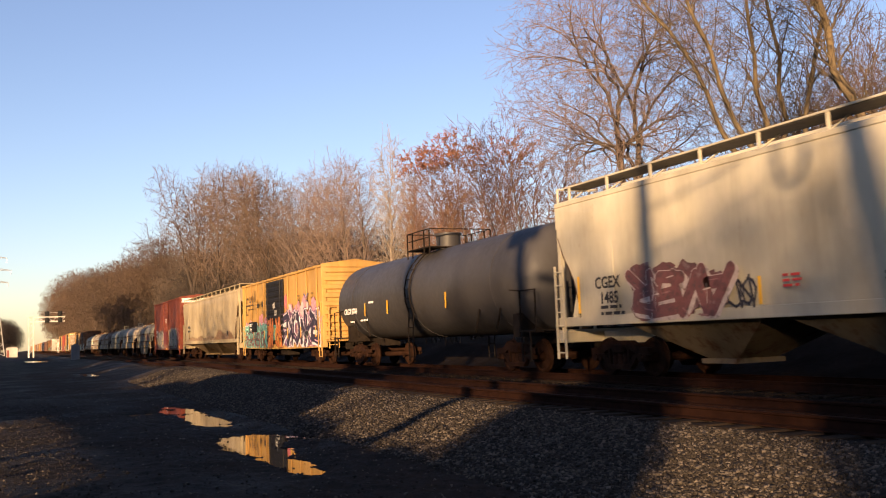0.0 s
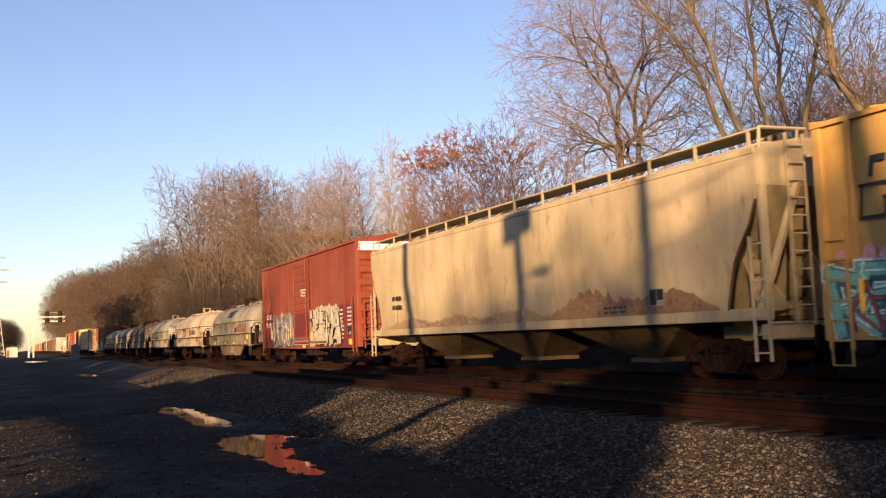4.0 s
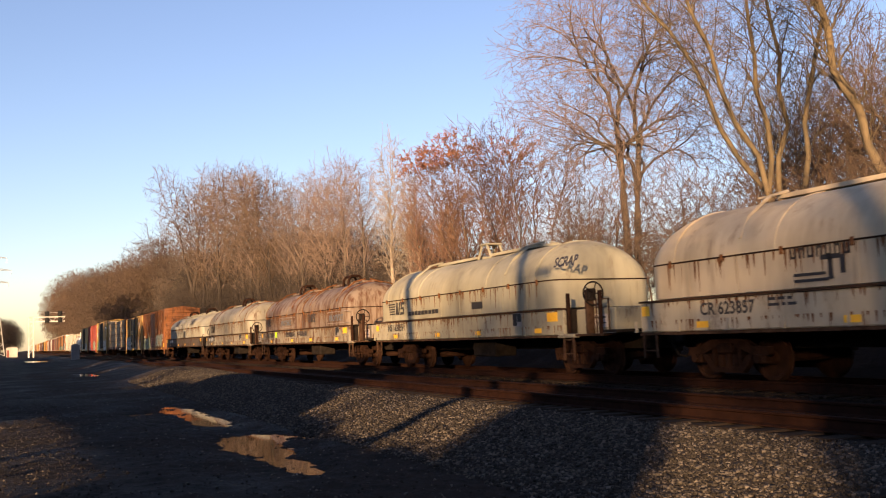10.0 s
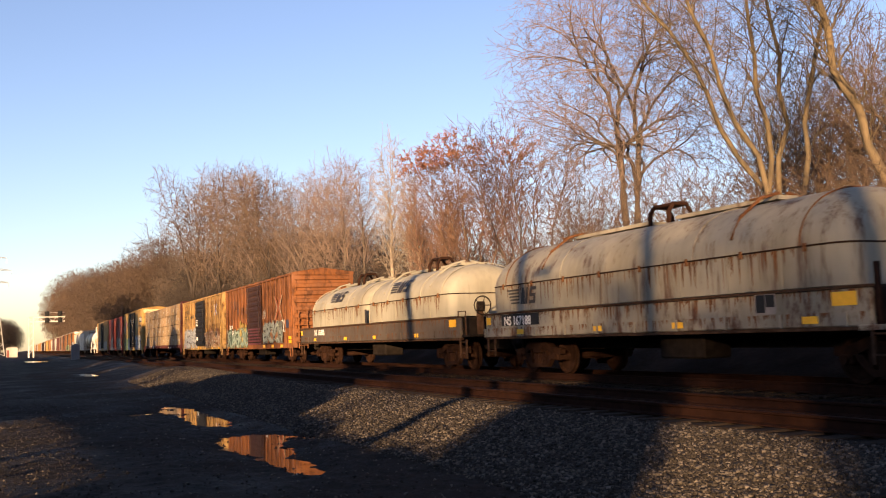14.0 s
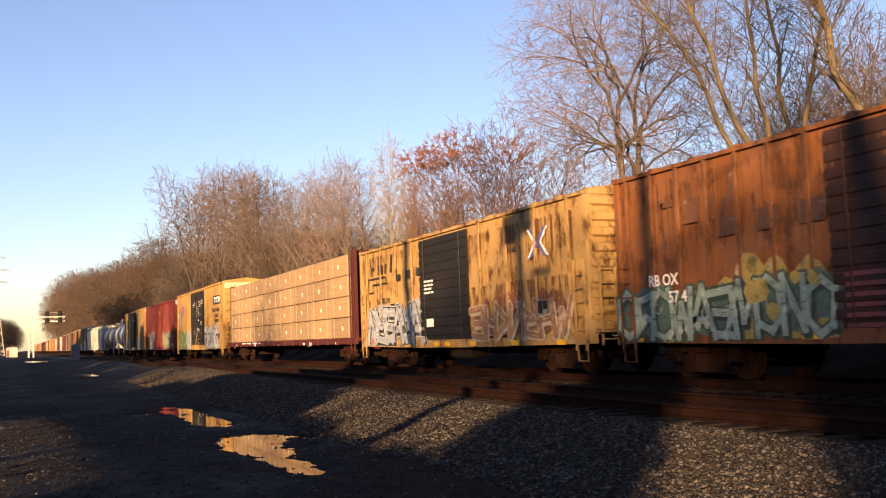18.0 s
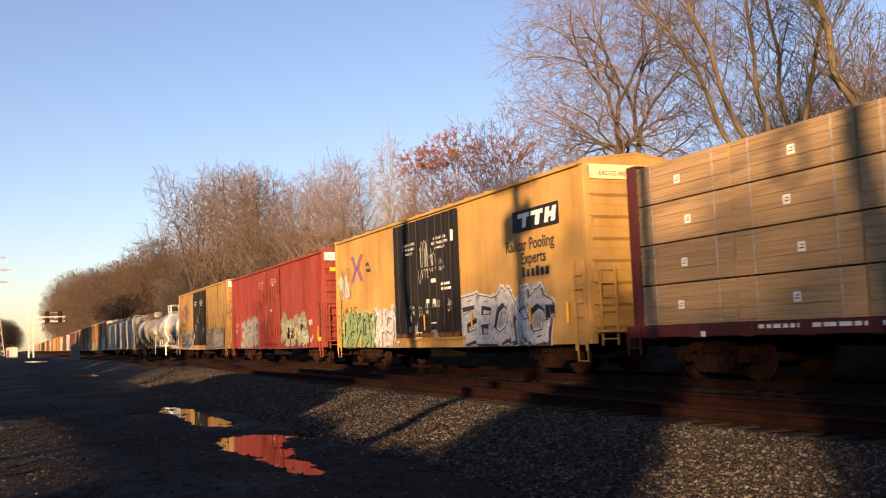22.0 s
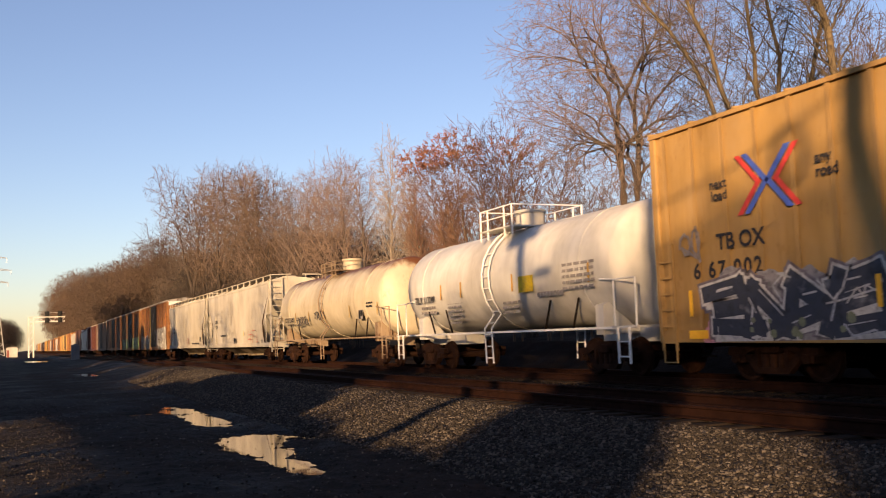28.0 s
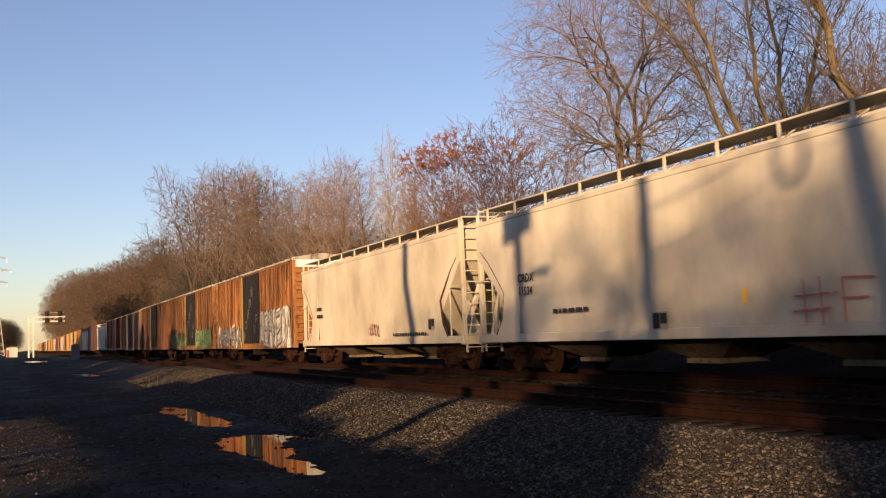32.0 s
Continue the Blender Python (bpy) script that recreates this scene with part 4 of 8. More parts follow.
def coil_car(u0, u1, label, hood_colour, sill_colour, hoods=1, rust=0.4, belly=False, inset=0.35, top=3.38, arch=True, hood_rust=None):
    """A coil car: long rounded hoods over a two-banded sill with yellow patches."""
    L = u1 - u0
    car = thing("coil_car", label, "coil car", "coil cars of the freight train")
    MOVERS.append((car, (u0 + u1) / 2, 0, 0))
    H = paint(hood_colour, rust if hood_rust is None else hood_rust, 0.55, run=0.13)
    S = paint(sill_colour, min(0.8, rust * 1.5), 0.6)
    z0, zs = 1.63, HOOD_Z
    w = SIDE - 0.05
    near = inset if inset > 1 else 2.4
    far = inset if inset > 1 else 0.12
    span = (L - near - far) / hoods

    def ring(y, f):
        # f shrinks the section towards the domed ends
        k = w * (1 - 1.0 * (1 - f) ** 2)
        pts = [(-k, z0), (-k, zs - 0.25 * (1 - f))]
        for i in range(1, 10):
            t = math.pi * i / 20
            pts.append((-k * math.cos(t), zs - 0.25 * (1 - f) + (top - zs) * f * math.sin(t)))
        pts.append((0, zs - 0.25 * (1 - f) + (top - zs) * f))
        return [(x, y, z) for x, z in pts] + [(-x, y, z) for x, z in pts[-2::-1]]
    dome = ((0.0, 0.50), (0.06, 0.66), (0.18, 0.80), (0.36, 0.90), (0.62, 0.97), (1.0, 1.0))
    for h in range(hoods):
        ya = -L / 2 + near + h * span + (0.02 if h else 0)
        yb = ya + span - 0.04
        rows = [ring(ya + d, f) for d, f in dome]
        rows += [ring(ya + 1.0 + (yb - ya - 2.0) * k / 4, 1.0) for k in range(1, 4)]
        rows += [ring(yb - d, f) for d, f in dome[::-1]]
        hood = part("hood", Shape().loft(rows), H, car, "long rounded steel hood", smooth=35)
        yc = (ya + yb) / 2
        for sx in (-1, 1):
            bend = [(sx * (w * (1 - (1 - f) ** 2) + 0.004), d) for d, f in dome]
            seam = [(x, ya + d, zs) for x, d in bend] + [(x, yb - d, zs) for x, d in bend[::-1]]
            part("hood_seam", Shape().tube([(0, ya - 0.01, zs)] + seam + [(0, yb + 0.01, zs)], 0.018, 5), TRUCK, hood)
            for k in range(max(5, int(span / 1.5))):
                y = ya + 0.8 + (yb - ya - 1.6) * k / (max(5, int(span / 1.5)) - 1)
                part("hood_lug", shared(("hood_lug",), lambda: Shape().box(-0.025, 0.025, -0.03, 0.03, -0.09, 0.05, 0.01)), RUST, hood, at=Matrix.Translation((sx * (w + 0.02), y, zs)))
            # sheet laps of the upright side
            for k in range(1, max(4, int(span / 1.3))):
                y = ya + (yb - ya) * k / max(4, int(span / 1.3))
                part("sheet_lap", shared(("sheet_lap",), lambda: Shape().box(-0.008, 0.008, -0.012, 0.012, 1.64, HOOD_Z - 0.02)), H, hood, at=Matrix.Translation((sx * w, y, 0)))
        for f in (0.075, 0.30, 0.70, 0.925):
            y = ya + (yb - ya) * f
            arc = [(-(w + 0.004) * math.cos(math.pi * k / 24), zs + (top - zs + 0.004) * math.sin(math.pi * k / 24)) for k in range(25)]
            part("hood_rib", Shape().tube([(x, y, z) for x, z in arc], 0.016, 5), RUST if f in (0.075, 0.925) and rust > 0.4 else H, hood)
        drips(hood, ya + 0.6, yb - 0.6, zs - 0.02, int(120 * (0.3 + 2 * rust)), 0.55, -w - 0.004, int(u0) + h)
        # straps over the ends of the ridge walk, forked where they meet the hood
        for f in (0.22, 0.78):
            y = ya + (yb - ya) * f
            for sx in (-1, 1):
                up = [(sx * 0.10, y, top + 0.16), (sx * 0.55, y, top + 0.05), (sx * (hood_side(top, 3.05) + 0.03), y, 3.05)]
                part("hood_strap", Shape().tube(up, 0.035, 5).tube([up[2], (sx * (hood_side(top, 2.62) + 0.025), y - 0.10, 2.62)], 0.025, 5).tube([up[1], (sx * 0.5, y + 0.35, top + 0.06)], 0.025, 5), RUST if rust > 0.32 else H, hood, "forked hold-down strap")
        s = Shape()
        if arch:
            for dy in (-0.34, 0.34):
                arcp = [(-0.32, yc + dy, top - 0.08), (-0.30, yc + dy, top + 0.22), (-0.18, yc + dy, top + 0.40), (0.18, yc + dy, top + 0.40), (0.30, yc + dy, top + 0.22), (0.32, yc + dy, top - 0.08)]
                s.tube(arcp, 0.055, 6)
            s.box(-0.22, 0.22, yc - 0.36, yc + 0.36, top + 0.36, top + 0.43, 0.02)
        else:
            for sx in (-0.22, 0.22):
                s.tube([(sx, yc - 0.45, top - 0.02), (sx, yc - 0.16, top + 0.42), (sx, yc + 0.16, top + 0.42), (sx, yc + 0.45, top - 0.02)], 0.04, 6)
            s.box(-0.28, 0.28, yc - 0.24, yc + 0.24, top + 0.40, top + 0.46, 0.02)
        part("lifting_bracket", s, TRUCK if arch else H, hood, "raised lifting bracket on the hood")
        for y0, y1 in ((yc + 0.5, ya + (yb - ya) * 0.79), (ya + (yb - ya) * 0.21, yc - 0.5)):
            part("hood_walk", Shape().box(-0.26, 0.26, y0, y1, top + 0.02, top + 0.10), H, hood)
    # the sill stops short of the brake end
    ys = -L / 2 + (1.87 if inset < 1 else 0.3)
    for sx in (-1, 1):
        part("side_sill", Shape().box(sx * SIDE - 0.05, sx * SIDE + 0.05, ys, L / 2, 0.97, 1.56, 0.02), S, car)
        part("sill_flange", Shape().box(sx * SIDE - 0.08, sx * SIDE + 0.07, ys, L / 2, 1.568, 1.61).box(sx * SIDE - 0.0, sx * SIDE + 0.075, ys, L / 2, 1.205, 1.245).box(sx * SIDE - 0.08, sx * SIDE + 0.07, ys, L / 2, 0.91, 0.962), FLANGE, car, "rust-brown flange")
        for k in range(int(L / 1.4)):
            part("sill_stiffener", shared(("sill_stiffener",), lambda: Shape().box(-0.02, 0.02, -0.03, 0.03, 0.97, 1.2)), S, car, at=Matrix.Translation((sx * (SIDE + 0.05), ys + 0.5 + 1.4 * k, 0)))
        if belly:
            part("belly_plate", Shape().prism([(-L / 2 + 3.4, 0.94), (-L / 2 + 4.4, 0.36), (L / 2 - 4.4, 0.36), (L / 2 - 3.4, 0.94)], 0, sx * SIDE - 0.05, sx * SIDE + 0.03), paint(tuple(round(v * q, 3) for v, q in zip(sill_colour, (0.85, 0.70, 0.52))), 0.75, 0.7), car, "rust-stained deep side plate")
    drips(car, ys + 0.1, L / 2 - 0.1, 1.555, int(170 * (0.2 + 2 * rust)), 0.28, -SIDE - 0.052, int(u0) + 7)
    drips(car, ys + 0.1, L / 2 - 0.1, 1.2, int(120 * (0.2 + 2 * rust)), 0.2, -SIDE - 0.052, int(u0) + 9)
    part("frame", Shape().box(-SIDE + 0.1, SIDE - 0.1, ys, L / 2 - 0.1, 0.96, 1.58).box(-0.35, 0.35, -L / 2, L / 2, 0.6, 1.0).box(-1.2, -0.5, -1.2, 0.2, 0.42, 0.95, 0.04), STEEL, car)
    if inset < 1:
        # the lower, set-back brake end: a plated box with a step, stakes and the brake wheel
        part("end_box", Shape().box(-SIDE + 0.32, SIDE - 0.32, -L / 2 + 0.25, ys, 0.96, 1.56, 0.02), S, car, "plated box under the end of the hood")
        part("marking", Shape().box(-SIDE + 0.312, -SIDE + 0.318, -L / 2 + 0.55, -L / 2 + 1.15, 1.12, 1.42), FADED, car, "worn pale stencil panel")
        part("marking", Shape().box(-SIDE + 0.305, -SIDE + 0.311, -L / 2 + 0.62, -L / 2 + 1.08, 1.32, 1.37).box(-SIDE + 0.305, -SIDE + 0.311, -L / 2 + 0.62, -L / 2 + 0.95, 1.20, 1.23), DARKMARK, car)
        for y in (ys - 0.06, -L / 2 + 0.45):
            part("end_stake", Shape().box(-SIDE + 0.02, -SIDE + 0.10, y - 0.04, y + 0.04, 0.95, 1.95, 0.01), TRUCK, car, "rusty upright stake")
        part("side_step", Shape().box(-SIDE - 0.02, -SIDE + 0.34, -L / 2 + 0.3, ys, 0.93, 0.98), FLANGE, car)
        part("side_step", Shape().box(-SIDE - 0.08, -SIDE + 0.1, ys - 0.45, ys + 0.25, 0.90, 0.99, 0.01), S, car)
    for end in (-1, 1):
        part("end_platform", Shape().box(-SIDE, SIDE, min(end * (L / 2 - 0.3), end * (L / 2 + 0.25)), max(end * (L / 2 - 0.3), end * (L / 2 + 0.25)), 1.0, 1.06), STEEL, car)
    ladder(car, -SIDE - 0.05, ys - 0.2, 0.38, 0.92, mat=FLANGE)
    ladder(car, -SIDE - 0.05, L / 2 - 0.3, 0.45, 0.95, mat=FLANGE)
    wheel = (-1.3, -L / 2 + 0.95) if inset < 1 else (-1.0, -L / 2 - 0.1)
    handbrake(car, L, wheel[0], 1.90, STEEL, back=wheel[1] + L / 2 + 0.18)
    part("brake_stand", Shape().box(wheel[0] - 0.1, wheel[0] + 0.1, wheel[1] + 0.12, wheel[1] + 0.24, 0.98, 2.0, 0.02), FLANGE, car)
    part("end_railing", Shape().tube([(-SIDE + 0.05, -L / 2 + 0.6, 1.0), (-SIDE + 0.05, -L / 2 + 0.6, 1.75), (-SIDE + 0.05, -L / 2 + 0.1, 1.75), (-SIDE + 0.05, -L / 2 + 0.1, 1.0)], 0.02, 5), FLANGE, car)
    reflectors(car, L, 1.03, 4, places=[L * .12, L * .36, L * .55, L * .78], x=-SIDE - 0.058, h=0.12, w=0.34)
    reflectors(car, L, 1.30, 1, places=[L / 2 - ys - 0.75], x=-SIDE - 0.058, h=0.22, w=0.5)
    reflectors(car, L, 1.30, 1, places=[0.06], x=-SIDE - 0.058, h=0.2, w=0.26)
    add_trucks(car, L, 2.0)
    add_couplers(car, L)
    return car, L


def centerbeam(u0, u1, label):
    """A bulkhead flatcar with bundled lumber stacked in four tiers along both sides."""
    L = u1 - u0
    car = thing("lumber_flatcar", label, "flatcar", "")
    MOVERS.append((car, (u0 + u1) / 2, 0, 0))
    P = paint((0.13, 0.021, 0.018), 0.3)
    deck = 1.08
    part("deck", Shape().box(-SIDE + 0.05, SIDE - 0.05, -L / 2, L / 2, deck - 0.1, deck), P, car)
    for sx in (-1, 1):
        part("side_sill", Shape().box(sx * (SIDE - 0.06) - 0.05, sx * (SIDE - 0.06) + 0.05, -L / 2, L / 2, 0.86, deck + 0.02, 0.01), P, car)
        for k in range(17):
            part("stake_pocket", shared(("stake_pocket",), lambda: Shape().box(-0.04, 0.04, -0.14, 0.14, 0.84, 1.08, 0.012)), P, car, at=Matrix.Translation((sx * (SIDE - 0.01), -L / 2 + 0.9 + (L - 1.8) * k / 16, 0)))
    part("centre_beam", Shape().box(-0.06, 0.06, -L / 2 + 0.8, L / 2 - 0.8, deck, 4.3).box(-0.3, 0.3, -L / 2, L / 2, 0.62, deck), P, car)
    for end in (-1, 1):
        y = end * (L / 2 - 0.35)
        wide = SIDE - (0.02 if end < 0 else 0.14)
        part("bulkhead", Shape().box(-wide, wide, y - 0.08, y + 0.08, deck, 4.52, 0.01), P, car, "dark red steel bulkhead")
        for k in range(5):
            x = (wide - 0.08) * (k - 2) / 2
            part("bulkhead_post", shared(("bulkhead_post",), lambda: Shape().box(-0.07, 0.07, -0.1, 0.1, 0, 3.44, 0.01)), P, car, at=Matrix.Translation((x, y + end * 0.16, deck)))
        part("end_platform", Shape().box(-SIDE + 0.05, SIDE - 0.05, min(y, end * L / 2), max(y, end * L / 2), deck - 0.02, deck + 0.02), P, car)
    add_trucks(car, L, 2.2)
    add_couplers(car, L)
    ladder(car, -SIDE - 0.02, -L / 2 + 0.3, 0.5, 4.4, mat=P)
    ladder(car, -SIDE - 0.02, L / 2 - 0.3, 0.5, 1.1, mat=P)
    reflectors(car, L, 0.86, 5, mat=WHITE, w=0.3, h=0.1)
    text_block(car, L, 4, 0.98, 4.5, 1, 0.14, seed=4)
    write(car, L, "ATW", L - 6.6, 0.80, 0.26)
    # lumber
    mat_w, nt, b = material("bundled_lumber", 0.75)
    o = nt.nodes.new("ShaderNodeObjectInfo")
    layer = noise_of(nt, 3.2, 6, (0.3, 0.16, 8.0))
    col = ramp(nt, layer, [(0.26, (0.165, 0.10, 0.05)), (0.46, (0.33, 0.216, 0.112)), (0.75, (0.39, 0.27, 0.147))])
    tint = ramp(nt, o.outputs["Random"], [(0.0, (0.82, 0.82, 0.82)), (1.0, (1.12, 1.08, 1.04))])
    nt.links.new(mix(nt, 1.0, col, tint, "MULTIPLY"), b.inputs["Base Color"])
    bump(nt, b, layer, 0.6, 0.02)
    run = L - 1.1
    n = 8
    bl = run / n
    tier = 0.82

    def bundle():
        out, layers, groove = [], 9, 0.005
        for i in range(layers):
            z0, z1 = (tier - 0.02) * i / layers, (tier - 0.02) * (i + 1) / layers
            w = 0.66 + 0.008 * math.sin(i * 2.4)
            out += [(w - groove, z0), (w, z0 + 0.012), (w, z1 - 0.012), (w - groove, z1)]
        return Shape().prism(out + [(-x, z) for x, z in out[::-1]], 1, -bl / 2 + 0.02, bl / 2 - 0.02)
    for sx in (-1, 1):
        for i in range(n):
            for t in range(4):
                ob = solo("lumber_pack", shared(("lumber_pack",), bundle), mat_w, "strapped pack of tan sawn lumber on the flatcar", "lumber pack", "lumber packs on the flatcar")
                y = -run / 2 + bl * (i + 0.5)
                z = deck + 0.03 + t * (tier + 0.012)
                MOVERS.append((ob, (u0 + u1) / 2 + y, sx * 0.78, z))
                for f in (-0.33, 0.33):
                    part("strap", shared(("strap",), lambda: Shape().box(-0.675, 0.675, -0.01, 0.01, 0.02, tier - 0.02)), GALV, ob, at=Matrix.Translation((0, f * bl, 0)))
                for f in (-0.36, 0.36):
                    part("batten", shared(("batten",), lambda: Shape().box(-0.64, 0.64, -0.05, 0.05, -0.03, 0.01)), TIE, ob, at=Matrix.Translation((0, f * bl, 0)))
                if sx < 0:
                    tg = part("tag", shared(("tag",), lambda: Shape().box(-0.004, 0, -0.085, 0.085, 0, 0.17)), WHITE, ob, "white paper tag", at=Matrix.Translation((-0.675, (((i * 7 + t * 3) % 5) - 2) * 0.03 * bl, 0.3)))
                    part("tag_print", shared(("tag_print",), lambda: Shape().box(-0.006, -0.003, -0.05, 0.05, 0.05, 0.07).box(-0.006, -0.003, -0.05, 0.02, 0.10, 0.12)), DARKMARK, tg)
    return car, L


# ---- ground ----
PUDDLES = [(3.34, 12.2, 0.40, 1.2), (3.42, 14.5, 0.74, 1.6), (3.65, 16.5, 0.88, 1.0), (3.72, 20.4, 0.55, 1.9), (3.75, 24.6, 0.70, 3.1), (2.6, 24.3, 0.42, 1.0), (4.75, 15.6, 0.45, 0.7),
           (4.2, 64.5, 1.5, 6.0), (2.9, 155.0, 2.2, 16.0)]
WATER_Z = -0.045


def smooth(a, b, x):
    t = np.clip((x - a) / (b - a), 0, 1)
    return t * t * (3 - 2 * t)


def wave(x, y, f, seed):
    r = np.random.RandomState(seed)
    out = np.zeros_like(x)
    for _ in range(7):
        a, p, k = r.uniform(0, 6.28), r.uniform(0, 6.28), f * r.uniform(0.6, 1.7)
        out += np.sin((x * math.cos(a) + y * math.sin(a)) * k + p)
    return out / 7


def ground_z(x, y):
    x, y = np.asarray(x, float), np.asarray(y, float)
    near = np.exp(-((y - 18) / 60) ** 2)
    z = 0.035 + 0.03 * wave(x, y, 0.9, 1) + 0.022 * wave(x, y, 3.1, 2) + near * (0.028 * wave(x, y, 8.0, 3) + 0.020 * wave(x, y, 21.0, 4) + 0.012 * wave(x, y, 44.0, 9))
    for px, py, rx, ry in PUDDLES:
        z = z - 0.11 * np.exp(-(((x - px) / rx) ** 2 + ((y - py) / ry) ** 2) ** 1.5)
    # wheel ruts of the dirt road
    rut = np.exp(-((x - 1.3) / 0.35) ** 2) + np.exp(-((x + 0.6) / 0.35) ** 2)
    z = z - 0.04 * rut * (0.6 + 0.4 * wave(x, y, 0.5, 5))
    toe = 4.5 + 0.35 * wave(x * 0, y, 0.35, 6)
    up = smooth(toe, 7.7, x)
    bed = 0.31 + 0.02 * wave(x, y, 5, 7)
    z = z * (1 - up) + bed * up
    # heaps of spoil on the bank
    for px, py, rx, ry, h in ((6.7, 45, 1.5, 9, 0.34), (6.4, 80, 1.6, 8, 0.34), (5.6, 110, 1.6, 9, 0.3)):
        z = z + h * np.exp(-((x - px) / rx) ** 2 - ((y - py) / ry) ** 2)
    down = smooth(15.6, 18.5, x)
    z = z * (1 - down) + (1.15 + 0.15 * wave(x, y, 0.4, 8)) * down
    z = z + smooth(19, 28, x) * 0.75
    z = z + smooth(-2, -9, x) * 0.25
    return z


def span(points):
    """Coordinates with given steps: (start, step), ..., end."""
    out = []
    for (a, st), (b, _) in zip(points, points[1:]):
        n = max(1, round((b - a) / st))
        out += [a + (b - a) * i / n for i in range(n)]
    return np.array(out + [points[-1][0]])


def grid_mesh(name, xs, ys, zf):
    X, Y = np.meshgrid(xs, ys)
    Z = zf(X, Y)
    v = np.stack([X, Y, Z], -1).reshape(-1, 3)
    nx, ny = len(xs), len(ys)
    i = (np.arange(ny - 1)[:, None] * nx + np.arange(nx - 1)[None]).reshape(-1)
    f = np.stack([i, i + 1, i + nx + 1, i + nx], 1)
    me = bpy.data.meshes.new(name)
    me.vertices.add(len(v))
    me.vertices.foreach_set("co", v.ravel())
    me.loops.add(f.size)
    me.loops.foreach_set("vertex_index", f.ravel().astype(np.int32))
    me.polygons.add(len(f))
    me.polygons.foreach_set("loop_start", (np.arange(len(f)) * 4).astype(np.int32))
    me.update(calc_edges=True)
    me.shade_smooth()
    return me


xs = span([(-2500, 400), (-100, 15), (-12, 1.0), (-1, 0.12), (1.8, 0.035), (5.2, 0.10), (8.2, 0.4), (20, 5), (60, 40), (300, 400), (2500, 0)])
ys = span([(-400, 60), (-20, 2.0), (4, 0.10), (10, 0.06), (30, 0.25), (70, 1.2), (180, 8), (400, 60), (3500, 0)])
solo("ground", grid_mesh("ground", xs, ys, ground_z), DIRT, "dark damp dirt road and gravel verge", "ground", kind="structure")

for px, py, rx, ry in PUDDLES:
    s = Shape()
    n = 40
    s.add([(1.5 * rx * math.cos(2 * math.pi * k / n), 1.5 * ry * math.sin(2 * math.pi * k / n), 0) for k in range(n)], [tuple(range(n))])
    solo("puddle", s, WATER, "still muddy puddle on the dirt road", "puddle", "puddles on the road", "structure", at=Matrix.Translation((px, py, WATER_Z - 0.001 * PUDDLES.index((px, py, rx, ry)))))


def stones(name, count, x0, x1, y0, y1, lo, hi, seed, mat, label, bias=1.0):
    """Loose broken stones strewn over the ground, joined."""
    r = np.random.RandomState(seed)
    base = np.array([(x, y, z) for x in (-1, 1) for y in (-1, 1) for z in (-1, 1)], float)
    face = np.array([(0, 1, 3, 2), (4, 6, 7, 5), (0, 4, 5, 1), (2, 3, 7, 6), (0, 2, 6, 4), (1, 5, 7, 3)])
    x = r.uniform(x0, x1, count)
    y = y0 + (y1 - y0) * r.rand(count) ** bias
    size = lo + (hi - lo) * r.rand(count) ** 2.5
    v = base[None] * r.uniform(0.45, 1.0, (count, 8, 3)) * size[:, None, None] * np.stack([r.uniform(.7, 1.2, count), r.uniform(.7, 1.2, count), r.uniform(.5, .9, count)], 1)[:, None]
    ang = r.uniform(0, 6.28, count)
    tilt = r.uniform(-.6, .6, count)
    c, s_ = np.cos(ang)[:, None], np.sin(ang)[:, None]
    ct, st = np.cos(tilt)[:, None], np.sin(tilt)[:, None]
    vx, vy, vz = v[..., 0], v[..., 1], v[..., 2]
    vy, vz = vy * ct - vz * st, vy * st + vz * ct
    vx, vy = vx * c - vy * s_, vx * s_ + vy * c
    v = np.stack([vx + x[:, None], vy + y[:, None], vz + (ground_z(x, y) + size * 0.25)[:, None]], -1).reshape(-1, 3)
    f = (face[None] + (np.arange(count) * 8)[:, None, None]).reshape(-1, 4)
    me = bpy.data.meshes.new(name)
    me.vertices.add(len(v))
    me.vertices.foreach_set("co", v.ravel())
    me.loops.add(f.size)
    me.loops.foreach_set("vertex_index", f.ravel().astype(np.int32))
    me.polygons.add(len(f))
    me.polygons.foreach_set("loop_start", (np.arange(len(f)) * 4).astype(np.int32))
    me.update(calc_edges=True)
    return solo(name, me, mat, label, "gravel", kind="stuff")


stones("ballast", 90000, 4.5, 8.0, 3.5, 45, 0.009, 0.028, 3, STONE, "grey broken ballast stones beside the track", 1.6)
stones("ballast", 16000, 8.4, 16.0, 3.5, 60, 0.012, 0.034, 4, SHADED_STONE, "grey broken ballast stones between the rails", 1.5)
stones("road_gravel", 9000, -3.0, 1.0, 7.0, 30, 0.006, 0.020, 6, ROADSTONE, "small stones pressed into the dirt road", 1.3)
stones("road_gravel", 12000, -2.5, 5.2, 5.5, 40, 0.006, 0.022, 5, STONE, "small stones pressed into the dirt road", 1.7)


# ---- tracks ----
def rail_profile():
    return [(-0.07, -0.18), (0.07, -0.18), (0.07, -0.165), (0.012, -0.145), (0.010, -0.045), (0.036, -0.035), (0.037, -0.004), (0.030, 0), (-0.030, 0), (-0.037, -0.004), (-0.036, -0.035), (-0.010, -0.045), (-0.012, -0.145), (-0.07, -0.165)]


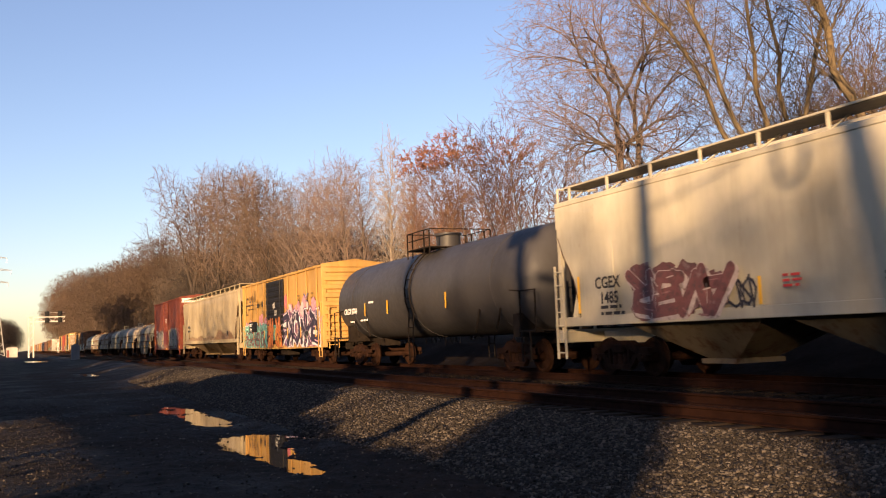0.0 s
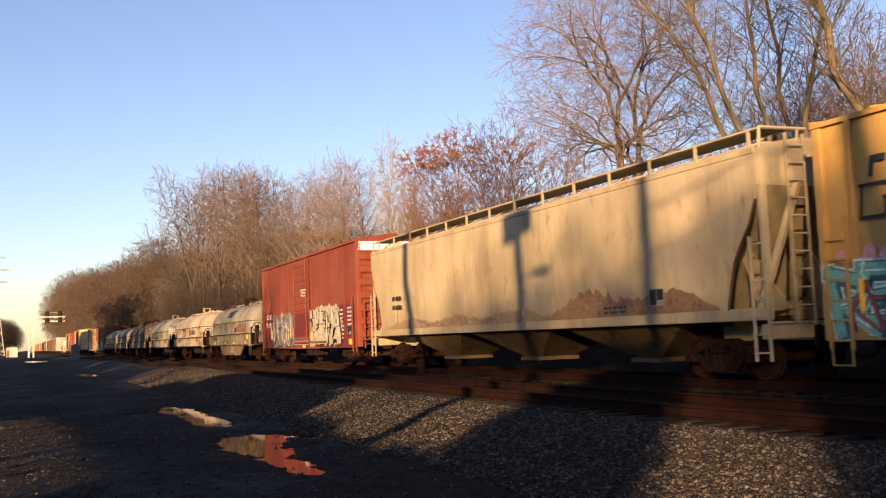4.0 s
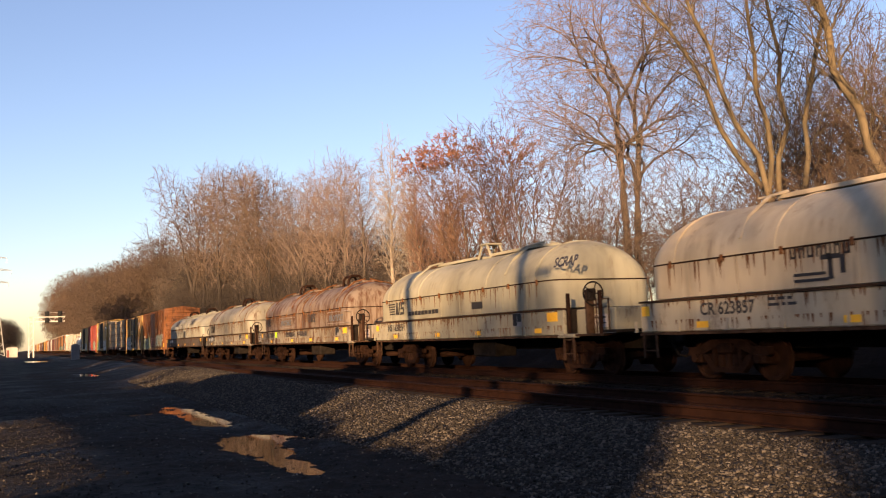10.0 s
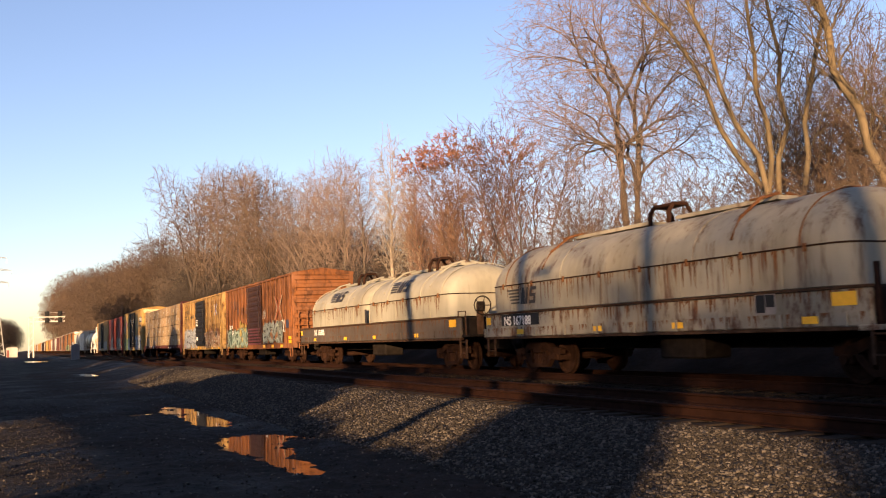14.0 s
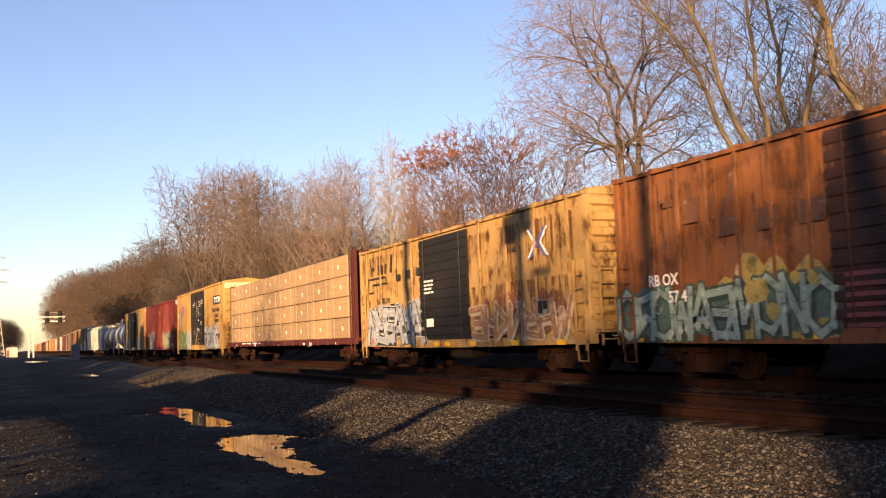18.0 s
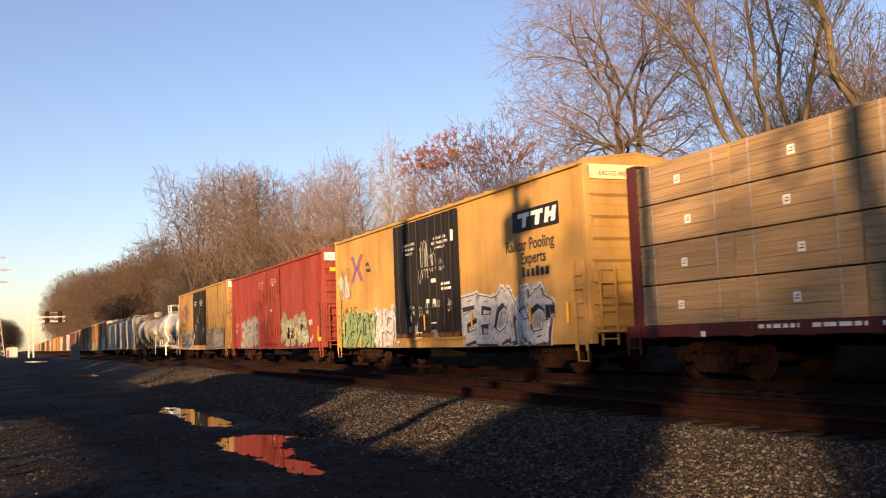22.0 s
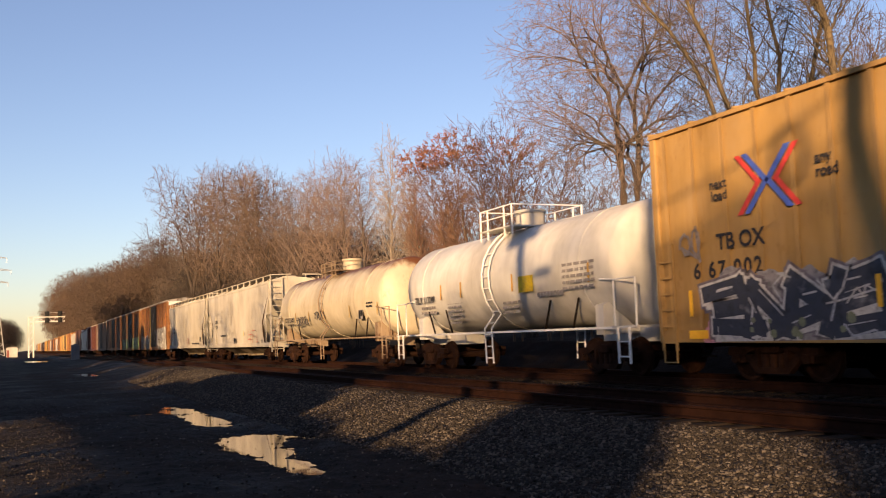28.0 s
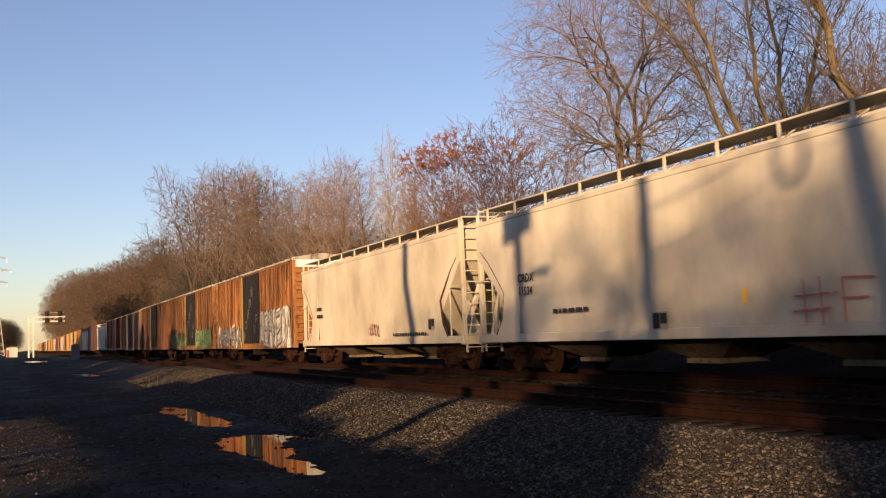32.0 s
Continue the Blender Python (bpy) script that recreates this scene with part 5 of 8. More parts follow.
def track(cx, label, ties):
    t = thing("railway_track", label, "railway track", "railway tracks", "structure")
    for sx in (-1, 1):
        part("rail", Shape().prism([(cx + sx * 0.7525 + x, RAIL_Z + z) for x, z in rail_profile()], 1, -120, 1200), RAIL, t, "rust-brown steel rail")
    rnd = random.Random(int(cx))
    tie = shared(("tie",), lambda: Shape().box(-1.3, 1.3, -0.115, 0.115, -0.17, 0.0, 0.012))
    for k in range(ties):
        part("tie", tie, TIE, t, at=pose(cx + rnd.uniform(-.04, .04), -6 + k * 0.53, RAIL_Z - 0.175 + rnd.uniform(-.012, .004), 0, 0, rnd.uniform(-1, 1)))
    rest = Shape()
    for k in range(500):
        rest.box(cx - 1.3, cx + 1.3, -6 + (ties + k) * 0.53, -5.77 + (ties + k) * 0.53, RAIL_Z - 0.34, RAIL_Z - 0.178)
    tagged(part("tie_row", rest, TIE, t), kind="stuff")
    return t


track(NEAR_X, "empty railway track with rusty rails and dark ties", 200)
track(TRACK_X, "railway track under the freight train", 120)


# ---- trees ----
def tree_kind(seed, height, env, tips, stems=((0, 0, 0, 0),), trunk=0.17, bare=0.25, thin=0.006, fuzz=2, twig=0.5, up=0.12, leaves=0, leaf_size=0.04, wobble=0.02, shell=0.4, leader=0.0, flare=0.0, spread=0.26, leaf_from=-0.5, lumps=0.14, rise=1.25):
    """The meshes of a bare tree: limbs divide again and again until each twig reaches its own spot in the crown.
    env: middle height, half height and half width of each stem's crown; stems: foot x, y and lean x, y;
    leader: how far up the crown the stem runs through before it is lost in branches; flare: how much wider the crown is at its top."""
    rnd = random.Random(seed)
    rs = np.random.RandomState(seed)
    wood, twigs, leaf = Shape(), Shape(), Shape()
    share = tips // len(stems)
    power = math.log(trunk / thin) / math.log(share)

    def limb(a, d, b, ra, rb):
        length = (b - a).length
        k = 4 if ra > 0.05 else (3 if ra > 0.02 else 2)
        pts, radii = [], []
        for i in range(k + 1):
            f = i / k
            bow = d * (length * 0.45 * f * (1 - f) ** 1.5 * 1.6)
            j = 0 if i in (0, k) else wobble * length
            pts.append(a.lerp(b, f) + bow + Vector((rnd.gauss(0, j), rnd.gauss(0, j), rnd.gauss(0, j))) * 0.6)
            radii.append(ra + (rb - ra) * f)
        (wood if ra > 0.03 else twigs).tube(pts, radii, 9 if ra > 0.08 else (5 if ra > 0.025 else 3), False)
        return (pts[-1] - pts[-2]).normalized()

    def grow(p, d, pts, r):
        n = len(pts)
        c = Vector(pts.mean(0))
        to = c - p
        if n <= 1:
            end = c + Vector((0, 0, up * twig))
            e = limb(p, d, end, r, thin * 0.8)
            for _ in range(fuzz):
                f = rnd.uniform(0.25, 0.9)
                a = p.lerp(end, f)
                v = (e + Vector((rnd.gauss(0, spread), rnd.gauss(0, spread), rnd.gauss(0.15, spread)))).normalized()
                q = a + v * twig * rnd.uniform(0.5, 1.3)
                twigs.tube([a, q], [thin, thin * 0.7], 3, False)
                for _ in range(leaves):
                    w = q.lerp(a, rnd.random() * 0.5) + Vector((rnd.gauss(0, .05), rnd.gauss(0, .05), rnd.gauss(0, .05)))
                    if w.z > env[0] + env[1] * leaf_from:
                        la = Vector((rnd.gauss(0, 1), rnd.gauss(0, 1), rnd.gauss(0, 1))).normalized() * leaf_size * rnd.uniform(0.6, 1.3)
                        lb = la.orthogonal().normalized() * leaf_size * rnd.uniform(0.4, 0.8)
                        leaf.add([w - la, w + lb, w + la, w - lb], [(0, 1, 2, 3)])
            return
        step = rnd.uniform(0.24, 0.42) if n > 6 else rnd.uniform(0.35, 0.6)
        aim_at = (to.normalized() * 0.8 + d * 0.35 + Vector((0, 0, up))).normalized()
        end = p + aim_at * to.length * step
        rb = min(r, thin * n ** power)
        e = limb(p, d, end, r, rb)
        q = pts - pts.mean(0)
        if n > 3:
            axis = np.linalg.svd(q, full_matrices=False)[2][0] + rs.normal(0, 0.35, 3)
        else:
            axis = q[0]
        order = np.argsort(q @ axis)
        cut = min(n - 1, max(1, int(round(n * rnd.uniform(0.32, 0.68)))))
        for half in (order[:cut], order[cut:]):
            grow(end, e, pts[half], min(rb, thin * max(1, len(half)) ** power))

    for fx, fy, lx, ly in stems:
        m = share
        v = rs.normal(0, 1, (m, 3))
        v /= np.linalg.norm(v, axis=1)[:, None]
        rad = rs.rand(m) ** shell * (1 - lumps + lumps * np.sin(v[:, 0] * 5 + seed) * np.cos(v[:, 1] * 6 + v[:, 2] * 4))
        pts = v * rad[:, None]
        pts[:, :2] *= (1 + flare * pts[:, 2:3])
        pts *= np.array([env[2], env[2], env[1]])
        pts[:, 2] += env[0]
        base = bare * height
        pts[:, 0] += fx + lx * (pts[:, 2] - base)
        pts[:, 1] += fy + ly * (pts[:, 2] - base)
        foot = Vector((fx, fy, -0.4))
        lean = Vector((lx, ly, 1)).normalized()
        fork = Vector((fx, fy, base))
        limb(foot, Vector((0, 0, 1)), fork, trunk * 1.25, trunk)
        if not leader:
            grow(fork, lean, pts, trunk)
            continue
        high = base + (env[0] + env[1] - base) * leader
        count = max(4, int((high - base) / (height * 0.065)))
        nodes = [fork]
        for k in range(1, count + 1):
            z = base + (high - base) * k / count
            nodes.append(Vector((fx + lx * (z - base) + rnd.gauss(0, wobble * 2), fy + ly * (z - base) + rnd.gauss(0, wobble * 2), z)))
        radii = [trunk * (1 - 0.78 * k / count) for k in range(count + 1)]
        wood.tube(nodes, radii, 9, False)
        off = pts[:, :2] - np.stack([fx + lx * (pts[:, 2] - base), fy + ly * (pts[:, 2] - base)], 1)
        away = np.hypot(off[:, 0], off[:, 1])
        slot = np.clip(np.round((pts[:, 2] - rise * away - base) / (high - base) * count), 0, count).astype(int)
        bearing = np.arctan2(off[:, 1], off[:, 0])
        for k in range(count + 1):
            here = np.where(slot == k)[0]
            if not len(here):
                continue
            here = here[np.argsort((bearing[here] + k * 2.4) % 6.283)]
            for some in np.array_split(here, min(len(here), 3 if k else 5)):
                out = Vector((*off[some].mean(0), 0))
                out = (out.normalized() if out.length > 0.01 else Vector((0, 0, 1))) * 0.75 + Vector((0, 0, 0.8))
                grow(nodes[k], out.normalized(), pts[some], min(radii[k] * 0.7, thin * len(some) ** power))
    return fast_mesh(wood, "trunk"), fast_mesh(twigs, "crown"), fast_mesh(leaf, "leaves") if leaves else None


def fast_mesh(shape, name):
    me = bpy.data.meshes.new(name)
    me.from_pydata(shape.v, [], shape.f)
    me.shade_smooth()
    return me


def plant(kind, x, y, scale, turn, bark, twig, label, category="tree", group="bare trees behind the tracks"):
    t = thing("tree" if category == "tree" else "bush", label, category, group)
    t.matrix_basis = Matrix.Translation((x, y, float(ground_z(x, y)))) @ Matrix.Rotation(radians(turn), 4, "Z") @ Matrix.Diagonal((scale, scale, scale, 1))
    stems = part("trunk" if category == "tree" else "brushwood", kind[0], bark, t)
    if category == "bush":
        tagged(stems, kind="stuff")
    part("crown", kind[1], twig, t)
    if kind[2]:
        tagged(part("foliage", kind[2], LEAF, t, "dry reddish leaves left on the twigs"), kind="stuff")
    return t


BIG = tree_kind(11, 17, (10.5, 6.5, 5.9), 6400, ((-0.05, 0, -0.05, 0), (0.3, 0.1, 0.04, 0.02)), 0.15, 0.15, 0.0056, 2, 0.40, 0.05, wobble=0.045, shell=0.40, flare=0.05, lumps=0.06, spread=0.38)
# crowns that rise like brooms, of about equal height and unlike width
TALL = [tree_kind(21, 10, (6.3, 3.8, 2.0), 1200, trunk=0.12, bare=0.26, thin=0.0052, twig=0.26, up=0.25, leader=0.45, flare=0.3, shell=0.42, lumps=0.1, rise=0.9),
        tree_kind(22, 10, (6.2, 3.9, 1.8), 1150, trunk=0.11, bare=0.2, thin=0.0052, twig=0.26, up=0.3, leader=0.55, flare=0.15, shell=0.42, lumps=0.1),
        tree_kind(23, 10, (6.4, 3.7, 2.1), 1200, ((0, 0, -0.05, 0), (0.15, 0.1, 0.12, 0.05)), 0.10, 0.18, 0.0052, 2, 0.26, 0.25, leader=0.4, flare=0.25, shell=0.42, lumps=0.1)]
FORKED = tree_kind(29, 10, (6.6, 3.6, 1.35), 1500, ((0, 0, -0.22, 0.0), (0.1, 0, 0.12, 0.1)), 0.085, 0.3, 0.0055, 2, 0.26, 0.15, leader=0.5, flare=0.4, shell=0.42, rise=0.9)
ROUND = [tree_kind(21, 10, (6.0, 4.1, 2.9), 950, trunk=0.12, bare=0.26, thin=0.0055, twig=0.24, leader=0.4, flare=0.2),
         tree_kind(22, 10, (5.9, 4.2, 2.5), 850, trunk=0.11, bare=0.22, thin=0.0055, twig=0.24, up=0.2, leader=0.5, flare=0.2),
         tree_kind(23, 10, (6.0, 4.1, 3.3), 1000, ((0, 0, 0, 0), (0.15, 0.1, 0.12, 0.05)), 0.11, 0.2, 0.0055, 2, 0.24, flare=0.2)]
SLIM = tree_kind(24, 10, (6.0, 4.2, 1.15), 1100, trunk=0.10, bare=0.18, thin=0.0055, twig=0.26, up=0.35, leader=0.6, shell=0.45, flare=0.1)
FAR_WOOD = tree_kind(27, 10, (5.2, 4.8, 3.8), 2600, trunk=0.11, bare=0.12, thin=0.0085, fuzz=3, twig=0.3, spread=0.4, lumps=0.08)
# a clump of golden stems; +x is the side to which crowns lean
GOLDEN = tree_kind(31, 16, (10.6, 6.2, 1.7), 2200, ((-0.15, 0, -0.46, 0.05), (0.0, 0.3, -0.10, -0.05), (0.25, 0.1, -0.03, 0.05), (-0.25, -0.3, -0.32, -0.12), (0.45, -0.2, 0.16, 0.1)), 0.10, 0.20, 0.0062, 2, 0.36, 0.1, wobble=0.07, leader=0.9, spread=0.35)
GOLDEN_2 = tree_kind(32, 16, (11.0, 6.5, 2.2), 1200, ((0, 0, -0.27, 0.0),), 0.14, 0.24, 0.0062, 2, 0.42, 0.1, wobble=0.09, leader=0.9, spread=0.35)
# flat crowns shaped to filter the sun, for added trees out of view
DENSE_CROWN = tree_kind(28, 10, (6.15, 1.08, 3.7), 560, trunk=0.06, bare=0.42, thin=0.011, fuzz=2, twig=0.3)
HIGH_CROWN = tree_kind(26, 10, (6.55, 1.15, 3.7), 270, trunk=0.06, bare=0.5, thin=0.011, fuzz=2, twig=0.3)
BARE_TRUNK = tree_kind(19, 18, (15.5, 2.6, 1.8), 160, trunk=0.15, bare=0.68, thin=0.008)
BROOM = ((0.25, 0, 0.26, 0.0), (-0.25, 0.1, -0.30, 0.1), (0, -0.25, -0.1, -0.15), (0.1, 0.2, 0.08, 0.15), (-0.1, 0, -0.2, -0.05))
RUSSET = tree_kind(16, 10, (6.2, 3.6, 1.5), 2000, BROOM, 0.06, 0.10, 0.0068, 2, 0.36, 0.35, leaves=9, leaf_size=0.05, leader=0.7, leaf_from=0.45, flare=0.3)
BROOM_TREE = tree_kind(18, 10, (6.0, 4.0, 1.4), 2000, BROOM, 0.06, 0.10, 0.0065, 2, 0.36, 0.4, leader=0.7, flare=0.2)
BRUSH = tree_kind(17, 4, (2.3, 1.8, 1.7), 420, ((0.2, 0, 0.1, 0), (-0.3, 0.1, -0.15, 0.1), (0, -0.3, 0, -0.15), (0.1, 0.4, 0.05, 0.2)), 0.03, 0.1, 0.0045, 2, 0.4, 0.2)

GREY_LABEL = "tall bare deciduous tree with fine grey twigs"
FAR_LABEL = "bare brown tree in the distant wood"
plant(BIG, 24.0, 33.6, 1.0, -24, BARK_DARK, BARK_GREY, "large bare tree with a broad spreading crown")
plant(GOLDEN, 22.0, 22.6, 1.0, -36, BARK_PALE, BARK_PALE, "bare clump of several leaning sunlit stems")
plant(GOLDEN_2, 22.0, 18.6, 1.0, -40, BARK_PALE, BARK_PALE, "tall bare tree with pale golden bark")
plant(GOLDEN_2, 24.6, 19.9, 0.95, 140, BARK_PALE, BARK_PALE, "tall bare tree with pale golden bark")
plant(RUSSET, 21.0, 42.8, 1.10, -26, BARK_BROWN, BARK_RED, "small tree with dry reddish leaves on its twigs")
plant(BROOM_TREE, 21.4, 38.0, 1.10, -26, BARK_DARK, BARK_RED, "small bare tree with many upright reddish twigs")
plant(BROOM_TREE, 22.5, 51.0, 0.98, 100, BARK_BROWN, BARK_RED, "small bare tree with many upright reddish twigs")
plant(BROOM_TREE, 22.5, 35.0, 0.68, 60, BARK_DARK, BARK_BROWN, "small bare tree with many upright reddish twigs")
plant(SLIM, 24.0, 61.9, 1.52, 0, BARK_WHITE, BARK_WHITE, "slender bare tree with a pale trunk")
plant(SLIM, 24.6, 60.0, 1.30, 90, BARK_WHITE, BARK_WHITE, "slender bare tree with a pale trunk")
plant(SLIM, 24.0, 57.0, 1.12, 40, BARK_WHITE, BARK_GREY, "slender bare tree with a pale trunk")
for x, y, s, turn in ((24, 67.6, 1.40, 10), (24, 72.3, 1.58, 130), (24, 77.4, 1.64, 260), (24, 84.5, 1.66, 50), (25, 80.5, 1.5, 300), (25, 91.0, 1.6, 170)):
    plant(TALL[int(turn) // 10 % 3], x, y, s, turn, BARK_DARK, BARK_GREY, GREY_LABEL)
for k, x, y, s, turn in ((1, 24, 101.7, 2.08, 20), (0, 24.6, 108.5, 2.12, 250), (2, 24, 97.0, 1.9, 60), (1, 24, 124.6, 2.5, 160), (0, 25, 118.5, 2.35, 300), (2, 24, 133.0, 2.45, 80), (1, 24.5, 112.5, 2.2, 200)):
    plant(TALL[k], x, y, s, turn, BARK_BLACK_SHADE, (BARK_BROWN, BARK_GREY, BARK_BROWN)[k], GREY_LABEL)
plant(FORKED, 23.3, 141.0, 2.80, -12, BARK_BLACK_SHADE, BARK_GREY, "tall bare tree with a dark forked trunk")
plant(TALL[2], 24.5, 176.0, 2.35, 140, BARK_DARK, BARK_BROWN, GREY_LABEL)
plant(TALL[0], 26.0, 196.0, 2.3, 40, BARK_DARK, BARK_BROWN, GREY_LABEL)
# near-black bark here stands in for the shade on the far clump
for x, y, s in ((-0.5, 480, 1.35), (-3.0, 475, 1.65), (-4.6, 490, 1.8), (-6.5, 480, 1.7), (-8.5, 470, 1.6), (-12.0, 500, 1.7), (-2.0, 505, 1.6), (-5.5, 510, 1.8)):
    plant(FAR_WOOD, x, y, s, 40 * x, BARK_BLACK_SHADE, BARK_BLACK_SHADE, "dark bare tree far down the line", group="bare trees far down the line")

rnd = random.Random(42)
# the second growth behind them, lower
y = 56.0
while y < 190:
    for row in range(3):
        s = rnd.uniform(0.8, 1.0) * float(np.interp(y, (54, 75, 120, 150, 190), (0.95, 1.15, 1.6, 1.7, 1.8))) * (1.0, 1.0, 0.62)[row]
        # darkest twigs in the front row: shade low in the wood, as colour
        plant(rnd.choice(ROUND), (29.0, 34.0, 22.5)[row] + rnd.uniform(-1.5, 1.5), y + rnd.uniform(-2, 2), s, rnd.uniform(0, 360), BARK_BLACK_SHADE, (BARK_BROWN, BARK_BROWN, BARK_BLACK_SHADE)[row], GREY_LABEL)
    y += rnd.uniform(4.5, 7)
y = 55.0
while y < 190:
    # trunks and every other crown carry that low shade in their bark
    plant(FAR_WOOD, 27.5 + rnd.uniform(-1, 1), y, float(np.interp(y, (55, 75, 100, 150, 190), (0.62, 0.85, 1.2, 1.55, 1.65))) * rnd.uniform(0.85, 1.1), rnd.uniform(0, 360), BARK_BLACK_SHADE, BARK_DARK if int(y) % 2 else BARK_BLACK_SHADE, GREY_LABEL)
    y += rnd.uniform(4.0, 6.0)
# the distant wood, a dense rounded mass that ends abruptly
for x, y, s in ((23.0, 613, 3.0), (22.5, 553, 3.5), (21.5, 476, 3.45), (20.3, 415, 3.29), (19.7, 351, 2.9), (20.3, 314, 2.67), (19.6, 270, 2.32), (18.9, 235, 2.1), (20.3, 224, 2.04), (19.4, 200, 1.85), (25.2, 235, 2.27), (22.8, 197, 2.05), (23.9, 189, 2.21)):
    for row in range(3):
        plant(FAR_WOOD, x + row * 6.5 + rnd.uniform(-.5, .5), y + rnd.uniform(-3, 3) + row * 9, s * (1.0, 0.97, 1.02)[row], rnd.uniform(0, 360), BARK_BROWN, BARK_BROWN, FAR_LABEL)
# behind the golden trees
for k in range(11):
    x = 27 + 2.2 * (k % 5) + rnd.uniform(-1, 1)
    plant(rnd.choice(ROUND), x, x * (0.80 + 0.0275 * k), rnd.uniform(1.0, 1.35) * x / 31, rnd.uniform(0, 360), BARK_BROWN, BARK_BROWN, GREY_LABEL)
for k in range(9):
    plant(FAR_WOOD, 33 + rnd.uniform(-1, 2), 28 + 2.3 * k, rnd.uniform(0.45, 0.58), rnd.uniform(0, 360), BARK_BROWN, BARK_BROWN, "low dense brown bare tree")
# low growth behind the broad tree
for k in range(9):
    plant(rnd.choice(ROUND), 46 + rnd.uniform(-3, 6), 40 + k * 5, rnd.uniform(0.7, 1.0), rnd.uniform(0, 360), BARK_BROWN, BARK_BROWN, GREY_LABEL)
y = 14.0
while y < 330:
    for row in range(2):
        # farther brush mostly darkened the same way, for the shade at its foot
        plant(BRUSH, 18.8 + row * 4 + rnd.uniform(-0.8, 1.2), y + rnd.uniform(-1, 1), rnd.uniform(0.75, 1.15) * (1.35 if y < 34 else 1), rnd.uniform(0, 360), BARK_BROWN, BARK_BROWN if y < 48 or rnd.random() < 0.3 else BARK_BLACK_SHADE, "tangled leafless brown brush", "bush", "brush along the far side of the tracks")
    y += rnd.uniform(2.8, 4.0) * (1 if y < 120 else 1.8)


# ---- near side of the road, out of view: placed to throw shade on road and train ----
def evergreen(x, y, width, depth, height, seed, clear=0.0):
    """A dense clipped shrub, unseen and added to cast shade: a dark heart under a skin of small leaves."""
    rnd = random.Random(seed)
    t = thing("shade_shrub", "unseen evergreen shrub added to cast shade", "shrub", "shrubs behind the road")
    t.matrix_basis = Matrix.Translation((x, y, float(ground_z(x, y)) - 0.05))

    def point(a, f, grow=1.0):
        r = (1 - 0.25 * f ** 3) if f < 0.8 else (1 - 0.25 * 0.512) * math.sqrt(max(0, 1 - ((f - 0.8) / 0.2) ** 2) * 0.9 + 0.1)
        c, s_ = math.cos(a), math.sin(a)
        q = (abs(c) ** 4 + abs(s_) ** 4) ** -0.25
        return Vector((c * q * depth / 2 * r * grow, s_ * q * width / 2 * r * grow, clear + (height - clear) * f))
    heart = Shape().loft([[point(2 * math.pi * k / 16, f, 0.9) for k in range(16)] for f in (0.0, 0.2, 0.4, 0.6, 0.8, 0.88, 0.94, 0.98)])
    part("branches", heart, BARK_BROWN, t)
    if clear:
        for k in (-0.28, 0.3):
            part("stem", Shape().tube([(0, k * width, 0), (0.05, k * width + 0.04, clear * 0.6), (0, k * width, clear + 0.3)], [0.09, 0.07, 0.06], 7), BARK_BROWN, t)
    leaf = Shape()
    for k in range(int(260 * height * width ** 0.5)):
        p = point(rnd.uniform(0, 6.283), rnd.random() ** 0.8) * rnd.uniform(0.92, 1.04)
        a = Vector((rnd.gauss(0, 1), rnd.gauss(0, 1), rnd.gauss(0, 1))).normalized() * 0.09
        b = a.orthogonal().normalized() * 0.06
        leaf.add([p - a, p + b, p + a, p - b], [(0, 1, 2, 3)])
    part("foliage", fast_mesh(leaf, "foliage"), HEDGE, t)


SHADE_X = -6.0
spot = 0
# made-up shrub row: heights and gaps set where shade and sun should fall
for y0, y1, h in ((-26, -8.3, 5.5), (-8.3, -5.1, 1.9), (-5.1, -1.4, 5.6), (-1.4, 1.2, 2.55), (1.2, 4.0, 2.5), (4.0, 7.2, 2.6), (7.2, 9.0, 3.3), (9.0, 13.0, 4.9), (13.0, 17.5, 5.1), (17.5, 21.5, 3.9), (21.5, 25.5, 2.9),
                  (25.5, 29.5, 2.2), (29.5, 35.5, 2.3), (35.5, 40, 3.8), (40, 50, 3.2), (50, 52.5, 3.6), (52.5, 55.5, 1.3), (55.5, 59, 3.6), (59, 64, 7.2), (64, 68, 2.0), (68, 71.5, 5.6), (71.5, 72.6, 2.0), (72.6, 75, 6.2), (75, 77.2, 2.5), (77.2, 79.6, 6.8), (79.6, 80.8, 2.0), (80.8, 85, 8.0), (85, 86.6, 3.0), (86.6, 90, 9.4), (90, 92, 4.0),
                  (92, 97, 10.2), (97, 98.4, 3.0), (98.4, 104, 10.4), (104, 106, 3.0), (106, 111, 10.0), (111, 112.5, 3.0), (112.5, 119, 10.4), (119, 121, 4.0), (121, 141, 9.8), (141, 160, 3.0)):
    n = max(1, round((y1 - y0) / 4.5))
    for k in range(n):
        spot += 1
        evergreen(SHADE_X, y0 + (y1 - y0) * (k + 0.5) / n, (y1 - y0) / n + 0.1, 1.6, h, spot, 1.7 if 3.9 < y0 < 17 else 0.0)



